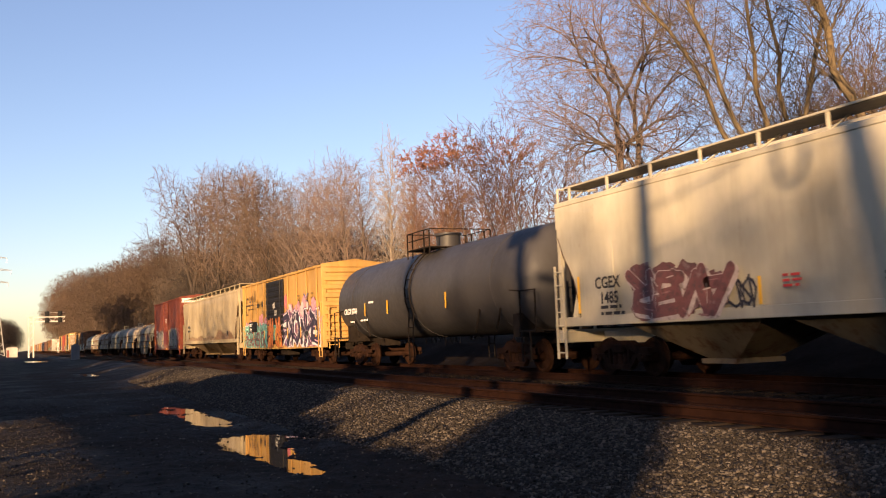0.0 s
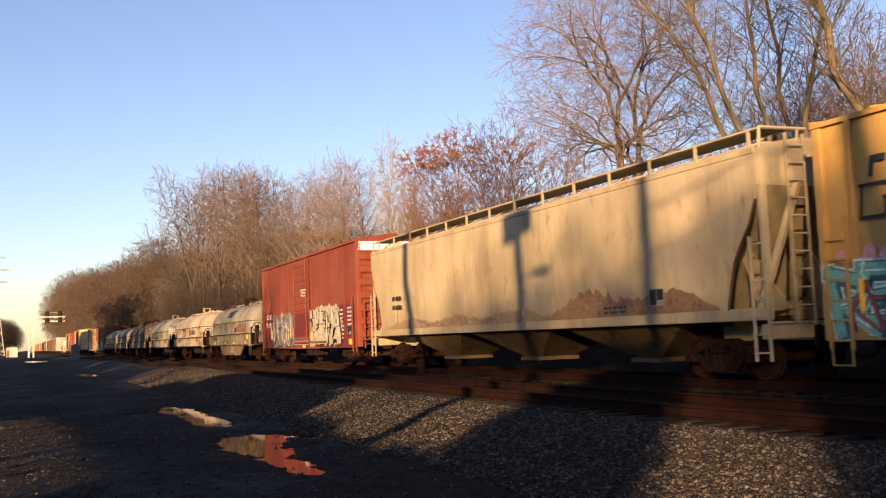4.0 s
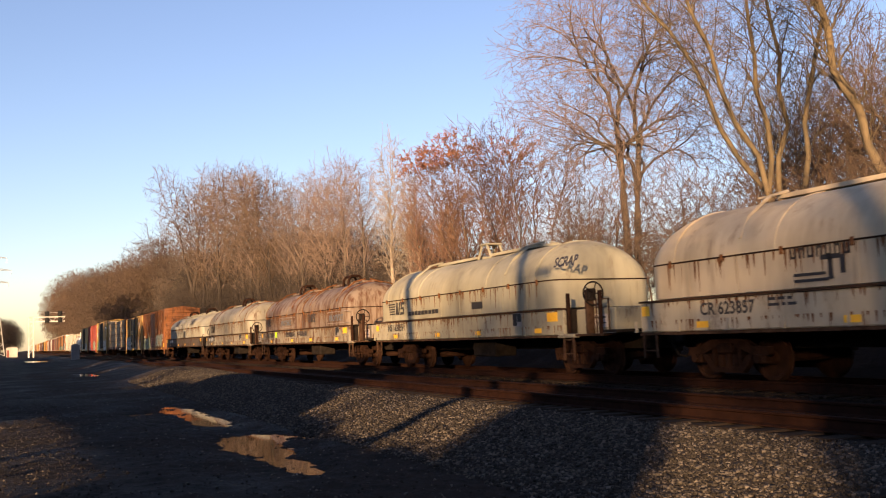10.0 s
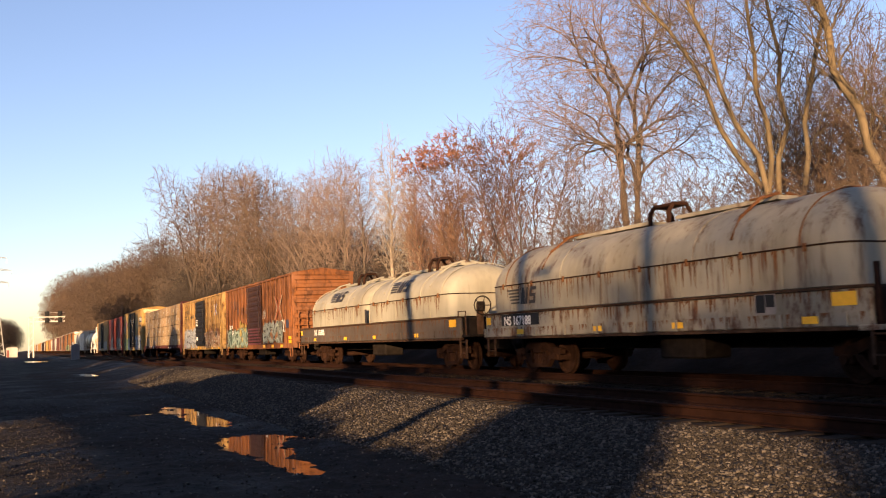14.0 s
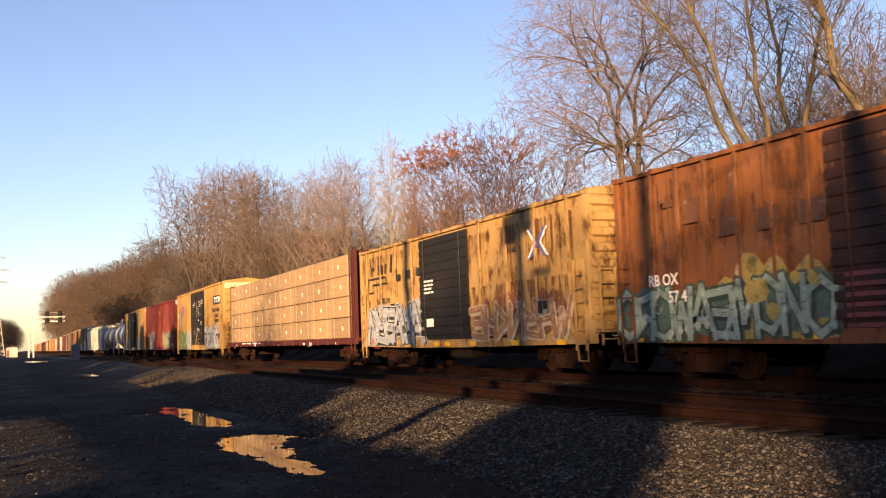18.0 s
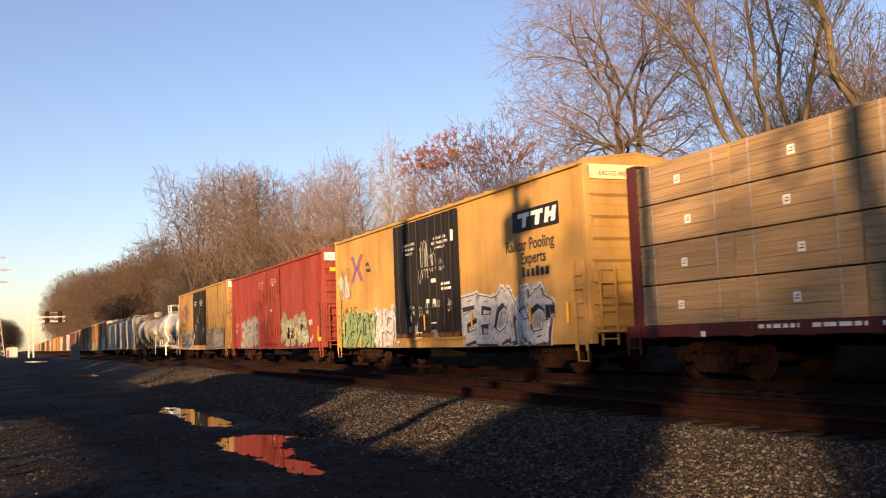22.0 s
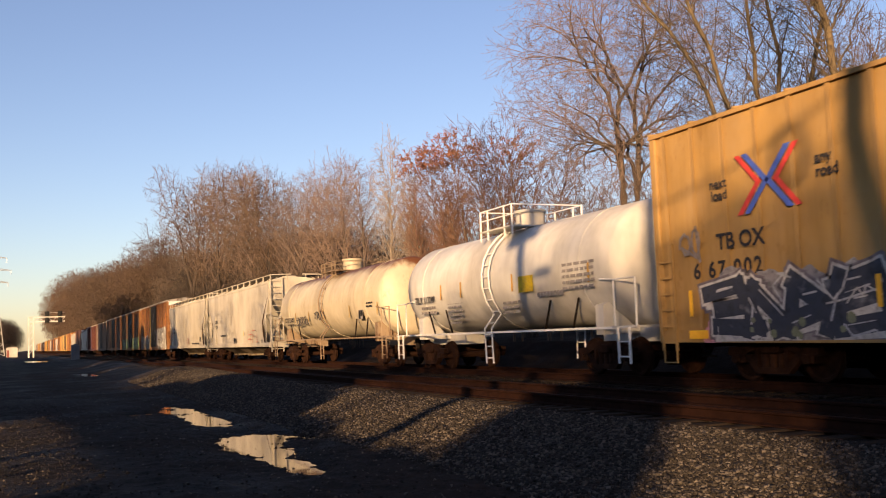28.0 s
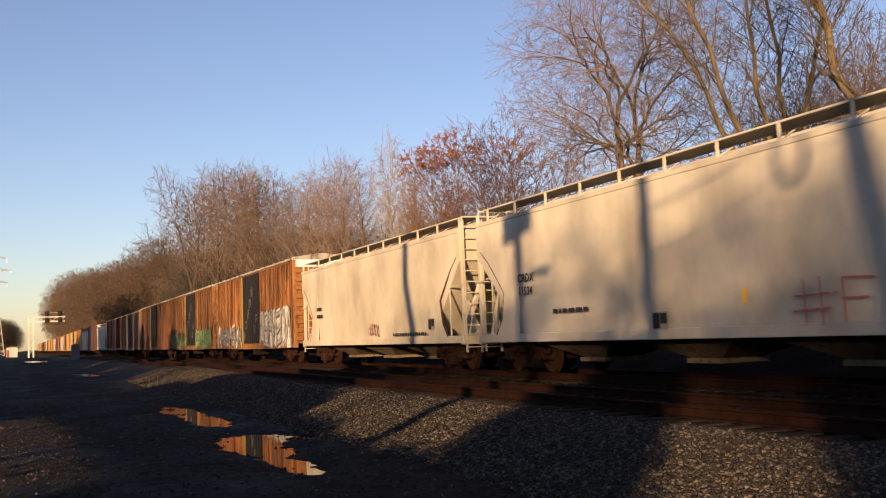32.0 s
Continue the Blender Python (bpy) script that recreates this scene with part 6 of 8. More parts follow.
def utility_pole(x, y, height, transformer):
    t = thing("utility_pole", "wooden utility pole with transformers" if transformer else "plain wooden utility pole by the road", "utility pole", "utility poles by the road")
    t.matrix_basis = Matrix.Translation((x, y, float(ground_z(x, y)) - 0.05))
    part("pole", Shape().tube([(0, 0, 0), (0, 0, height / 2), (0, 0, height)], [0.17, 0.15, 0.13], 12), POLE_WOOD, t)
    if transformer:
        part("cross_arm", Shape().box(-1.1, 1.1, -0.05, 0.05, height - 0.6, height - 0.48).box(-0.05, 0.05, -1.1, 1.1, height - 0.9, height - 0.78), POLE_WOOD, t)
        for dy, z in ((0.42, height - 2.3), (-0.5, height - 2.1)):
            part("transformer", Shape().tube([(0, dy, z), (0, dy, z + 0.75)], 0.26 if dy > 0 else 0.2, 14).tube([(0, dy, z + 0.75), (0, dy, z + 0.95)], 0.05, 6), GALV, t, "grey cylindrical transformer")
        part("street_light", Shape().tube([(0, 0, height - 3.4), (0, -0.9, height - 3.1)], 0.04, 6).box(-0.12, 0.12, -1.5, -0.85, height - 3.22, height - 3.05, 0.04), GALV, t)


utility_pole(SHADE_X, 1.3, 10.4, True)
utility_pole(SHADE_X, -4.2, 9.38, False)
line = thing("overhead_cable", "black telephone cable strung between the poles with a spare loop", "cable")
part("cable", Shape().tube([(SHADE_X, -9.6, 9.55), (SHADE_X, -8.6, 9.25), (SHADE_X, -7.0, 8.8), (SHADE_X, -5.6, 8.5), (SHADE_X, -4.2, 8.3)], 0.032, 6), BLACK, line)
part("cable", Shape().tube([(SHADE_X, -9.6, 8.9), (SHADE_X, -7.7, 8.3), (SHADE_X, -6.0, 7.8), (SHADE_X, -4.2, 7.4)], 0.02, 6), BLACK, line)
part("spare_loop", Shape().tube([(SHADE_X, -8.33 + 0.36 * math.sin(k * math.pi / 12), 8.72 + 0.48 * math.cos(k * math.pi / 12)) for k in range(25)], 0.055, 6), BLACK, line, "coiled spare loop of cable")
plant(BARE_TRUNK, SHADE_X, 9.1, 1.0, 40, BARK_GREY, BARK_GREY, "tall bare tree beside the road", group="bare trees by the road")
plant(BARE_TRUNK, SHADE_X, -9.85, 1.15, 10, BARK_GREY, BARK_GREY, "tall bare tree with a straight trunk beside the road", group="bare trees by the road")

# added ring of woods, never in view: it cuts the low sky light
sky_blocker = []
for k in range(121):
    t = radians(95 + 250 * k / 120)
    h = 19 + 2.2 * math.sin(k * 0.9) + 1.5 * math.sin(k * 2.3 + 1)
    sky_blocker.append((150 * math.cos(t), 150 * math.sin(t), h))
s = Shape()
s.loft([[(x, y, -1) for x, y, h in sky_blocker], [(x, y, h) for x, y, h in sky_blocker], [(x * 1.05, y * 1.05, h * 0.9) for x, y, h in sky_blocker], [(x * 1.05, y * 1.05, -1) for x, y, h in sky_blocker]], caps=False, closed=False)
solo("backdrop", s, HEDGE, "unseen belt of woods added to block low skylight", "backdrop", kind="structure")

# added trees, never seen: their crowns dim the sun on the train
for x, y, k, sc in ((-42, -55.5, DENSE_CROWN, 2.4), (-50, -63, DENSE_CROWN, 2.6), (-44, -45, HIGH_CROWN, 2.3), (-43, -37, HIGH_CROWN, 2.1)):
    plant(k, x, y, sc, 35 + x, BARK_GREY, BARK_GREY, "unseen bare tree added to dim the sun on the train", group="bare trees by the road")

for k in range(13):
    plant(ROUND[k % 3], -9.5 - (k % 2) * 2.5, 25 + 8.0 * k, 1.1 if k < 4 else 1.6, 70 * k, BARK_GREY, BARK_GREY, "bare tree on the near side of the road", group="bare trees by the road")


# ---- the train, from the car that leads ----
YEL, ORANGE, RED = (0.68, 0.39, 0.11), (0.32, 0.106, 0.027), (0.29, 0.055, 0.026)
DOORBLK = (0.020, 0.018, 0.018)
PINK = (0.62, 0.26, 0.30)
CHALK, BRICK, INK = (0.58, 0.56, 0.51), (0.30, 0.09, 0.08), (0.03, 0.025, 0.03)
BLUEM, REDM = plain("blue_marking", (0.05, 0.10, 0.42), 0.5), plain("red_marking", (0.55, 0.05, 0.04), 0.5)
FADED = plain("faded_white_marking", (0.40, 0.34, 0.32), 0.6)
GREYMARK = plain("worn_grey_marking", (0.22, 0.20, 0.19), 0.6)
MAROON = plain("fresh_maroon_paint", (0.11, 0.018, 0.02), 0.55)
LIME = plain("lime_sticker", (0.45, 0.75, 0.02), 0.5)

# 1 pale hopper
car, L = hopper(1.2, 19.85, "pale grey covered hopper with large graffiti", (0.70, 0.64, 0.50), 4.37, rust=0.15, sill=1.36, curved=True)
write(car, L, "CGEX", 1.75, 1.98, 0.36, DARKMARK)
write(car, L, "1485", 1.92, 1.64, 0.36, DARKMARK)
text_block(car, L, 1.95, 1.52, 0.9, 2, 0.14, DARKMARK, seed=2)
graffiti(car, L, 3.15, 1.20, 3.0, 1.08, (0.17, 0.060, 0.055), (0.50, 0.40, 0.36), (0.15, 0.055, 0.05), 3, glyphs=4, rounded=True, edge=1.14, fat=0.34)
scribble(car, L, 6.1, 1.38, 0.75, 0.55, INK, 5)
panel_mark(car, L, 6.9, 1.4, 0.08, 0.5, YELLOW)
text_block(car, L, 7.5, 1.85, 0.5, 3, 0.09, REDM, seed=3)
text_block(car, L, 9.6, 1.75, 0.4, 2, 0.09, DARKMARK, seed=8)
panel_mark(car, L, 1.02, 1.45, 0.09, 0.85, YELLOW)

# 2 black tank
car, L = tank(20.9, 37.6, "black tank car with a railed top platform", (0.070, 0.067, 0.072), 3.0, 2.51, 0.12, STEEL, False, body=16.4)
write(car, L, "CRGX 8704", 1.45, 2.02, 0.30, WHITE, barrel_side(2.51, 1.5, 2.4))
for k, a in enumerate((3.85, 6.2, 11.2)):
    panel_mark(car, L, a, 1.9, 0.09, 0.48, YELLOW, barrel_side(2.51, 1.5, 2.4))
text_block(car, L, 1.6, 1.82, 0.5, 2, 0.13, WHITE, barrel_side(2.51, 1.5, 1.75), 4)
text_block(car, L, 2.9, 1.85, 0.8, 2, 0.13, WHITE, barrel_side(2.51, 1.5, 1.8), 5)
text_block(car, L, 4.3, 2.35, 0.5, 1, 0.13, WHITE, barrel_side(2.51, 1.5, 2.35), 6)

# 3 yellow boxcar with the brightest graffiti
car, L = boxcar(39.1, 54.7, "yellow boxcar with a dark door and bright graffiti", YEL, 4.22, posts=4, door=(5.75, 9.15), door_colour=DOORBLK, rust=0.2)
block_word(car, L, 1.06, 3.02, [(0, 0.22, 0.09, 0.32), (0.12, 0.44, 0.22, 0.10), (0.75, 0.24, 0.40, 0.34), (1.42, 0.24, 0.10, 0.36), (1.95, 0.24, 0.11, 0.62)])
block_word(car, L, 3.5, 2.92, [(0, 0, 0.11, 0.42), (0.1, 0, 0.36, 0.22), (1.1, 0.02, 0.42, 0.28), (2.05, 0.06, 0.4, 0.26)])
bars(car, L, 0.85, 2.6, [(0, 0, 0.05, 0.55), (0, 0.5, 1.75, 0.05), (0, 0, 0.45, 0.05), (0.45, 0, 0.05, 0.3), (0.45, 0.28, 1.3, 0.05), (1.75, 0.28, 0.05, 0.27)], DARKMARK, lean=0.1)
panel_mark(car, L, 1.75, 1.62, 1.9, 0.56, BLACK, -SIDE - 0.036)
write(car, L, "RBOX", 1.85, 1.93, 0.24, WHITE, -SIDE - 0.041)
write(car, L, "37191", 1.85, 1.67, 0.24, WHITE, -SIDE - 0.041)
overspray(car, L, 0.3, 1.5, 2.2, 0.85, PINK, 3, blobs=12)
overspray(car, L, 4.0, 1.3, 1.8, 1.3, PINK, 13, blobs=14)
graffiti(car, L, 0.2, 0.77, 5.5, 1.25, (0.13, 0.40, 0.34), (0.02, 0.10, 0.11), (0.08, 0.30, 0.27), 7, glyphs=8, halo=(0.42, 0.62, 0.56), extra=(0.5, 0.75, 0.66), x=-SIDE - 0.018, edge=1.2)
graffiti(car, L, 0.5, 0.85, 4.9, 0.8, (0.30, 0.05, 0.06), (0.02, 0.06, 0.07), None, 8, glyphs=11, x=-SIDE - 0.024, fat=0.10, edge=1.6)
for a0, seed in ((6.15, 9), (7.85, 10)):
    overspray(car, L, a0, 0.75, 1.0, 1.5, (0.55, 0.36, 0.08), seed + 20, -SIDE - 0.058, 12)
    graffiti(car, L, a0, 0.73, 1.0, 1.55, (0.48, 0.14, 0.03), (0.05, 0.02, 0.02), (0.44, 0.12, 0.025), seed, glyphs=2, x=-SIDE - 0.062, rounded=True, fat=0.42, edge=1.18)
panel_mark(car, L, 7.15, 1.15, 0.65, 0.75, mark((0.10, 0.30, 0.27)), -SIDE - 0.055)
write(car, L, "#6", 7.25, 2.75, 0.42, mark(CHALK), -SIDE - 0.06)
write(car, L, "103", 7.5, 2.38, 0.36, mark(CHALK), -SIDE - 0.06)
write(car, L, "103", 4.75, 2.5, 0.30, DARKMARK)
overspray(car, L, 9.2, 1.5, 5.6, 1.5, (0.56, 0.27, 0.34), 5, blobs=34)
overspray(car, L, 9.4, 1.9, 5.2, 1.0, (0.66, 0.45, 0.48), 6, -SIDE - 0.014, 22)
graffiti(car, L, 8.9, 0.77, 6.1, 1.6, (0.028, 0.022, 0.05), (0.62, 0.58, 0.62), (0.14, 0.06, 0.13), 12, glyphs=6, halo=(0.20, 0.08, 0.19), extra=(0.55, 0.3, 0.42), x=-SIDE - 0.018, edge=1.3, fat=0.33)
s = Shape()
s.add([(0.28 * math.cos(t), 0.33 * math.sin(t) * (1 if math.sin(t) > 0 else 1.25), 0) for t in [k * math.pi / 12 for k in range(24)]], [tuple(range(24))])
part("graffiti", s, mark((0.60, 0.16, 0.17)), car, "sprayed pink balloon", at=side_at(L, 9.65, 3.0, -SIDE - 0.02))
cross_logo(car, L, 13.15, 2.92, 0.55, DARKMARK, BLUEM)
write(car, L, "next", 11.75, 3.08, 0.2, DARKMARK)
write(car, L, "load", 11.75, 2.9, 0.2, DARKMARK)
write(car, L, "any", 13.95, 3.1, 0.2, DARKMARK)
write(car, L, "road", 13.9, 2.9, 0.2, DARKMARK)
data_plate(car, L, 12.95, 1.15, -SIDE - 0.03)
reflectors(car, L, 1.2, 6, w=0.09, h=0.5, places=[0.75, 2.75, 5.2, 9.9, 12.2, 14.6], x=-SIDE - 0.028)

# 4 beige hopper
car, L = hopper(55.9, 76.2, "weathered beige covered hopper", (0.58, 0.47, 0.30), 4.43, rust=0.3, dirt=0.5, sill=1.32, curved=True)
stain_band(car, L, 1.2, 1.34, 17.8, 0.32, (0.30, 0.20, 0.115), 41, -SIDE - 0.002)
stain_band(car, L, 12.5, 1.34, 6.5, 0.62, (0.20, 0.115, 0.06), 42, -SIDE - 0.006)
data_plate(car, L, 16.9, 1.5, -SIDE - 0.03)
text_block(car, L, 15.2, 1.5, 0.9, 2, 0.1, DARKMARK, seed=4)
text_block(car, L, 2.2, 2.3, 0.8, 2, 0.3, DARKMARK, seed=6)

# 5 red boxcar
car, L = boxcar(77.75, 93.1, "red boxcar with a white band on its end", RED, 4.82, posts=0, door=(6.2, 8.8), white_end="white", rust=0.25, end_ribs=7)
for k in range(19):
    a = 0.4 + 0.78 * k
    if not 5.9 < a < 8.9:
        part("panel_seam", shared(("panel_seam",), lambda: Shape().box(-0.014, 0.0, -0.02, 0.02, 1.05, 4.72)), paint(RED, 0.25), car, at=Matrix.Translation((-SIDE + 0.062, L / 2 - a, 0)))
panel_mark(car, L, 0.55, 0.78, 2.6, 0.5, MAROON, -SIDE + 0.056)
panel_mark(car, L, 1.0, 1.7, 0.75, 0.9, MAROON, -SIDE + 0.056)
panel_mark(car, L, 6.3, 1.2, 2.45, 1.12, MAROON, -SIDE - 0.056)
panel_mark(car, L, 12.2, 0.72, 2.7, 1.75, MAROON, -SIDE + 0.054)
write(car, L, "CO ER", 0.7, 2.2, 0.34, WHITE, -SIDE + 0.05)
write(car, L, "171 948", 0.55, 1.78, 0.34, WHITE, -SIDE + 0.05)
BLUSH = (0.56, 0.33, 0.30)
for a0, w0, h0, seed, spray in ((2.15, 3.95, 1.55, 121, (0.165, 0.162, 0.162)), (8.75, 4.4, 1.7, 124, (0.34, 0.32, 0.25))):
    overspray(car, L, a0 - 0.75, 1.15, w0 * 0.3, 0.6, (0.55, 0.48, 0.26), seed + 1, -SIDE + 0.053, 14)
    overspray(car, L, a0 + 1.2, 1.95, w0 * 0.55, 0.5, (0.50, 0.47, 0.32), seed + 3, -SIDE + 0.053, 14)
    overspray(car, L, a0, 0.79, w0, h0, spray, seed, -SIDE + 0.050, 95)
    overspray(car, L, a0 + 0.1, 1.3, w0 - 0.2, h0 - 0.55, BLUSH, seed + 2, -SIDE + 0.046, 9)
    graffiti(car, L, a0 + 0.1, 0.79, w0 - 0.2, h0 - 0.05, spray, (0.02, 0.017, 0.018), None, seed, glyphs=4, extra=BLUSH, x=-SIDE + 0.036, rounded=True, edge=1.13, fat=0.50)
    # pale bars paint in the light caught along the panel seams
    for k in range(int(w0 / 0.78) + 1):
        part("graffiti", Shape().box(0, 0.075, 0, 0.75 + (k * 37 % 5) * 0.13, 0, 0.002), mark((0.60, 0.57, 0.46)), car, "pale bar for the highlight on a panel seam", at=side_at(L, a0 + 0.12 + 0.78 * k, 1.12 + (k * 23 % 3) * 0.07, -SIDE + 0.026))
bars(car, L, 6.25, 0.86, [(0, 0.16 * k, 2.5, 0.05) for k in range(4)], mark((0.24, 0.22, 0.23)), -SIDE - 0.05)
reflectors(car, L, 1.15, 6, w=0.09, h=0.5, places=[0.32, 3.0, 5.0, 5.95, 9.1, 10.2, 11.8, 14.6], x=-SIDE + 0.03)
reflectors(car, L, 0.74, 1, w=0.5, h=0.16, places=[7.6], x=-SIDE - 0.004)
text_block(car, L, 13.0, 2.2, 0.5, 8, 0.16, FADED, -SIDE + 0.05, 3)
text_block(car, L, 14.0, 2.25, 0.6, 5, 0.16, FADED, -SIDE + 0.05, 4)
data_plate(car, L, 13.95, 1.25, -SIDE + 0.05)
panel_mark(car, L, 14.1, 0.85, 0.5, 0.22, YELLOW, -SIDE + 0.05)
for row, words in enumerate(("CLOSE AND LOCK", "DOOR BEFORE", "MOVING CAR")):
    write(car, L, words, 7.65 + 0.06 * row, 3.30 - 0.13 * row, 0.11, WHITE, -SIDE - 0.06)
end_write(car, L, "EXCESS HEIGHT CAR", -0.3, 4.56, 0.17)
for k, z in enumerate((4.1, 3.5, 3.0)):
    ob = bars(car, L, 0, 0, [(0, 0, 0.5 + 0.2 * k, 0.05), (0.05, 0.1, 0.4 + 0.2 * k, 0.05)], WHITE)
    ob.matrix_basis = Matrix.Translation((0.35, -L / 2 - 0.09, z)) @ Matrix(((1, 0, 0, 0), (0, 0, -1, 0), (0, 1, 0, 0), (0, 0, 0, 1)))

# 6 to 11 coil cars
HOODX = -SIDE + 0.035
car, L = coil_car(94.3, 108.0, "grey coil car with a deep side sill", (0.32, 0.31, 0.25), (0.30, 0.27, 0.21), 1, 0.35, True)
striped_logo(car, L, 4.9, 0.30, 0.52, BLACK, 3.38)
write(car, L, "NS 166089", 1.2, 1.27, 0.32, DARKMARK, -SIDE - 0.06)
scribble(car, L, 1.85, 1.68, 1.9, 0.6, INK, 31, HOODX, 0.03)
scribble(car, L, 8.05, 1.72, 2.7, 0.48, (0.24, 0.06, 0.06), 32, HOODX, 0.05)
data_plate(car, L, 8.2, 0.5, -SIDE - 0.04)
panel_mark(car, L, 7.55, 1.72, 0.4, 0.25, BLACK, HOODX)
scribble(car, L, 4.0, 0.5, 3.6, 0.42, (0.35, 0.26, 0.2), 35, -SIDE - 0.04, 0.07)

car, L = coil_car(109.1, 123.9, "cream coil car with a rounded hood", (0.66, 0.54, 0.385), (0.62, 0.53, 0.39), 1, 0.3, arch=False)
bars(car, L, 4.2, 2.12, [(k * 0.19 + q, 0, 0.04, 0.18) for k in range(7) for q in (0, 0.09)] + [(k * 0.19, 0.14 * (k % 2), 0.13, 0.04) for k in range(7)], DARKMARK, HOODX)
bars(car, L, 4.25, 1.72, [(0, 0, 0.75, 0.05), (0, 0.1, 0.7, 0.05), (0.75, 0.02, 0.1, 0.36), (0.6, 0.34, 0.4, 0.08), (1.0, 0.1, 0.1, 0.3)], DARKMARK, HOODX)
for k in range(10):
    h = 0.26 if k in (1, 2) else 0.36
    bars(car, L, 7.15 + 0.235 * k, 1.80, [(0, 0, 0.05, h)] + ([(0.05, 0, 0.09, 0.05), (0.05, h - 0.05, 0.09, 0.05), (0.13, 0.05, 0.05, h - 0.1)] if k in (0, 1, 4, 9) else [(0.05, h * 0.45, 0.07, 0.05), (0.12, 0, 0.05, h)] if k in (5, 7) else [(0.05, 0, 0.08, 0.05)]), DARKMARK, HOODX)
write(car, L, "CR 623857", 1.9, 1.27, 0.32, DARKMARK, -SIDE - 0.06)
data_plate(car, L, 10.5, 1.22, -SIDE - 0.06)
text_block(car, L, 3.7, 1.46, 0.7, 2, 0.1, DARKMARK, -SIDE - 0.06, 9)
text_block(car, L, 11.6, 1.85, 1.2, 2, 0.12, DARKMARK, HOODX, 10)

car, L = coil_car(125.1, 139.9, "grey coil car with a rounded hood", (0.46, 0.425, 0.31), (0.47, 0.43, 0.32), 1, 0.3, arch=False)
striped_logo(car, L, 1.1, 1.82, 0.42, DARKMARK, x=HOODX)
bars(car, L, 2.95, 1.76, [(k * 0.28, 0, 0.22, 0.13) for k in range(9)], DARKMARK, HOODX)
write(car, L, "NS 165059", 1.25, 1.27, 0.32, DARKMARK, -SIDE - 0.06)
bars(car, L, 7.8, 1.78, [(0, 0, 0.7, 0.2)], DARKMARK, HOODX)
data_plate(car, L, 10.4, 1.22, -SIDE - 0.06)

part("lettering", letters("SCRAP", 0.36), mark(INK), car, "dark sprayed word", at=side_at(L, 12.35, 2.62, -hood_side(3.38, 2.62) - 0.03) @ Matrix.Rotation(radians(-22), 4, "X"))
car, L = coil_car(141.1, 157.5, "rust-stained coil car with two hoods", (0.29, 0.215, 0.165), (0.36, 0.31, 0.24), 2, 0.5, hood_rust=0.85)
for base in (0.0, 7.9):
    striped_logo(car, L, base + 0.5, 1.86, 0.36, DARKMARK, x=HOODX)
    bars(car, L, base + 3.6, 1.72, [(0, 0, 2.7, 0.022), (0, 0.46, 2.7, 0.022), (0, 0, 0.022, 0.48), (2.68, 0, 0.022, 0.48)], mark((0.27, 0.22, 0.20)), HOODX)
    write(car, L, "PROTECT", base + 3.8, 1.83, 0.34, mark((0.10, 0.14, 0.19)), HOODX, 1.35)
write(car, L, "NS 18347", 1.35, 1.27, 0.32, DARKMARK, -SIDE - 0.06)
panel_mark(car, L, 2.9, 1.26, 0.42, 0.28, LIME, -SIDE - 0.06, "lime green warning sticker")
scribble(car, L, 5.0, 1.28, 1.6, 0.22, INK, 41, -SIDE - 0.06, 0.03)
scribble(car, L, 7.0, 1.28, 1.6, 0.22, INK, 42, -SIDE - 0.06, 0.03)
data_plate(car, L, 12.8, 1.22, -SIDE - 0.06)

car, L = coil_car(158.7, 173.6, "grey coil car with rusty streaks", (0.38, 0.345, 0.268), (0.41, 0.37, 0.29), 1, 0.45, hood_rust=0.55)
striped_logo(car, L, 1.2, 1.80, 0.42, DARKMARK, x=HOODX)
panel_mark(car, L, 0.95, 1.25, 2.0, 0.3, BLACK, -SIDE - 0.055)
write(car, L, "NS 167188", 1.1, 1.27, 0.32, WHITE, -SIDE - 0.062)
data_plate(car, L, 10.55, 1.22, -SIDE - 0.06)

car, L = coil_car(175.0, 192.4, "pale coil car with a dark sill", (0.47, 0.44, 0.345), (0.13, 0.10, 0.08), 2, 0.3, inset=1.2, hood_rust=0.2, top=3.3)
striped_logo(car, L, 4.0, 0.25, 0.5, DARKMARK, 3.38)
striped_logo(car, L, 11.0, 0.25, 0.5, DARKMARK, 3.38)
write(car, L, "NS 165800", 2.2, 1.27, 0.32, WHITE, -SIDE - 0.06)
panel_mark(car, L, 8.55, 1.64, 0.22, 0.5, DARKMARK, HOODX)

# 12 rusty boxcar
car, L = boxcar(193.9, 209.5, "rusty orange boxcar with graffiti", ORANGE, 4.22, posts=7, door=(5.95, 9.25), door_colour=(0.06, 0.022, 0.016), rust=0.75)
block_word(car, L, 1.5, 2.95, [(0, 0.1, 0.1, 0.5), (0.1, 0.5, 0.4, 0.12), (0.8, 0.1, 0.45, 0.5), (1.5, 0.1, 0.12, 0.5), (2.05, 0.1, 0.13, 0.8)], mark((0.13, 0.05, 0.02)))
block_word(car, L, 3.3, 2.7, [(0, 0, 0.13, 0.7), (0.13, 0, 0.4, 0.35), (1.0, 0, 0.5, 0.4), (2.0, 0, 0.55, 0.4)], mark((0.10, 0.04, 0.02)))
write(car, L, "RB OX", 1.12, 1.9, 0.32, WHITE, -SIDE - 0.036)
write(car, L, "57 4", 1.75, 1.55, 0.32, WHITE, -SIDE - 0.036)
overspray(car, L, 3.2, 0.8, 2.9, 1.4, (0.34, 0.24, 0.06), 11, blobs=22)
overspray(car, L, 0.1, 0.75, 3.6, 1.0, (0.20, 0.22, 0.08), 17, blobs=18)
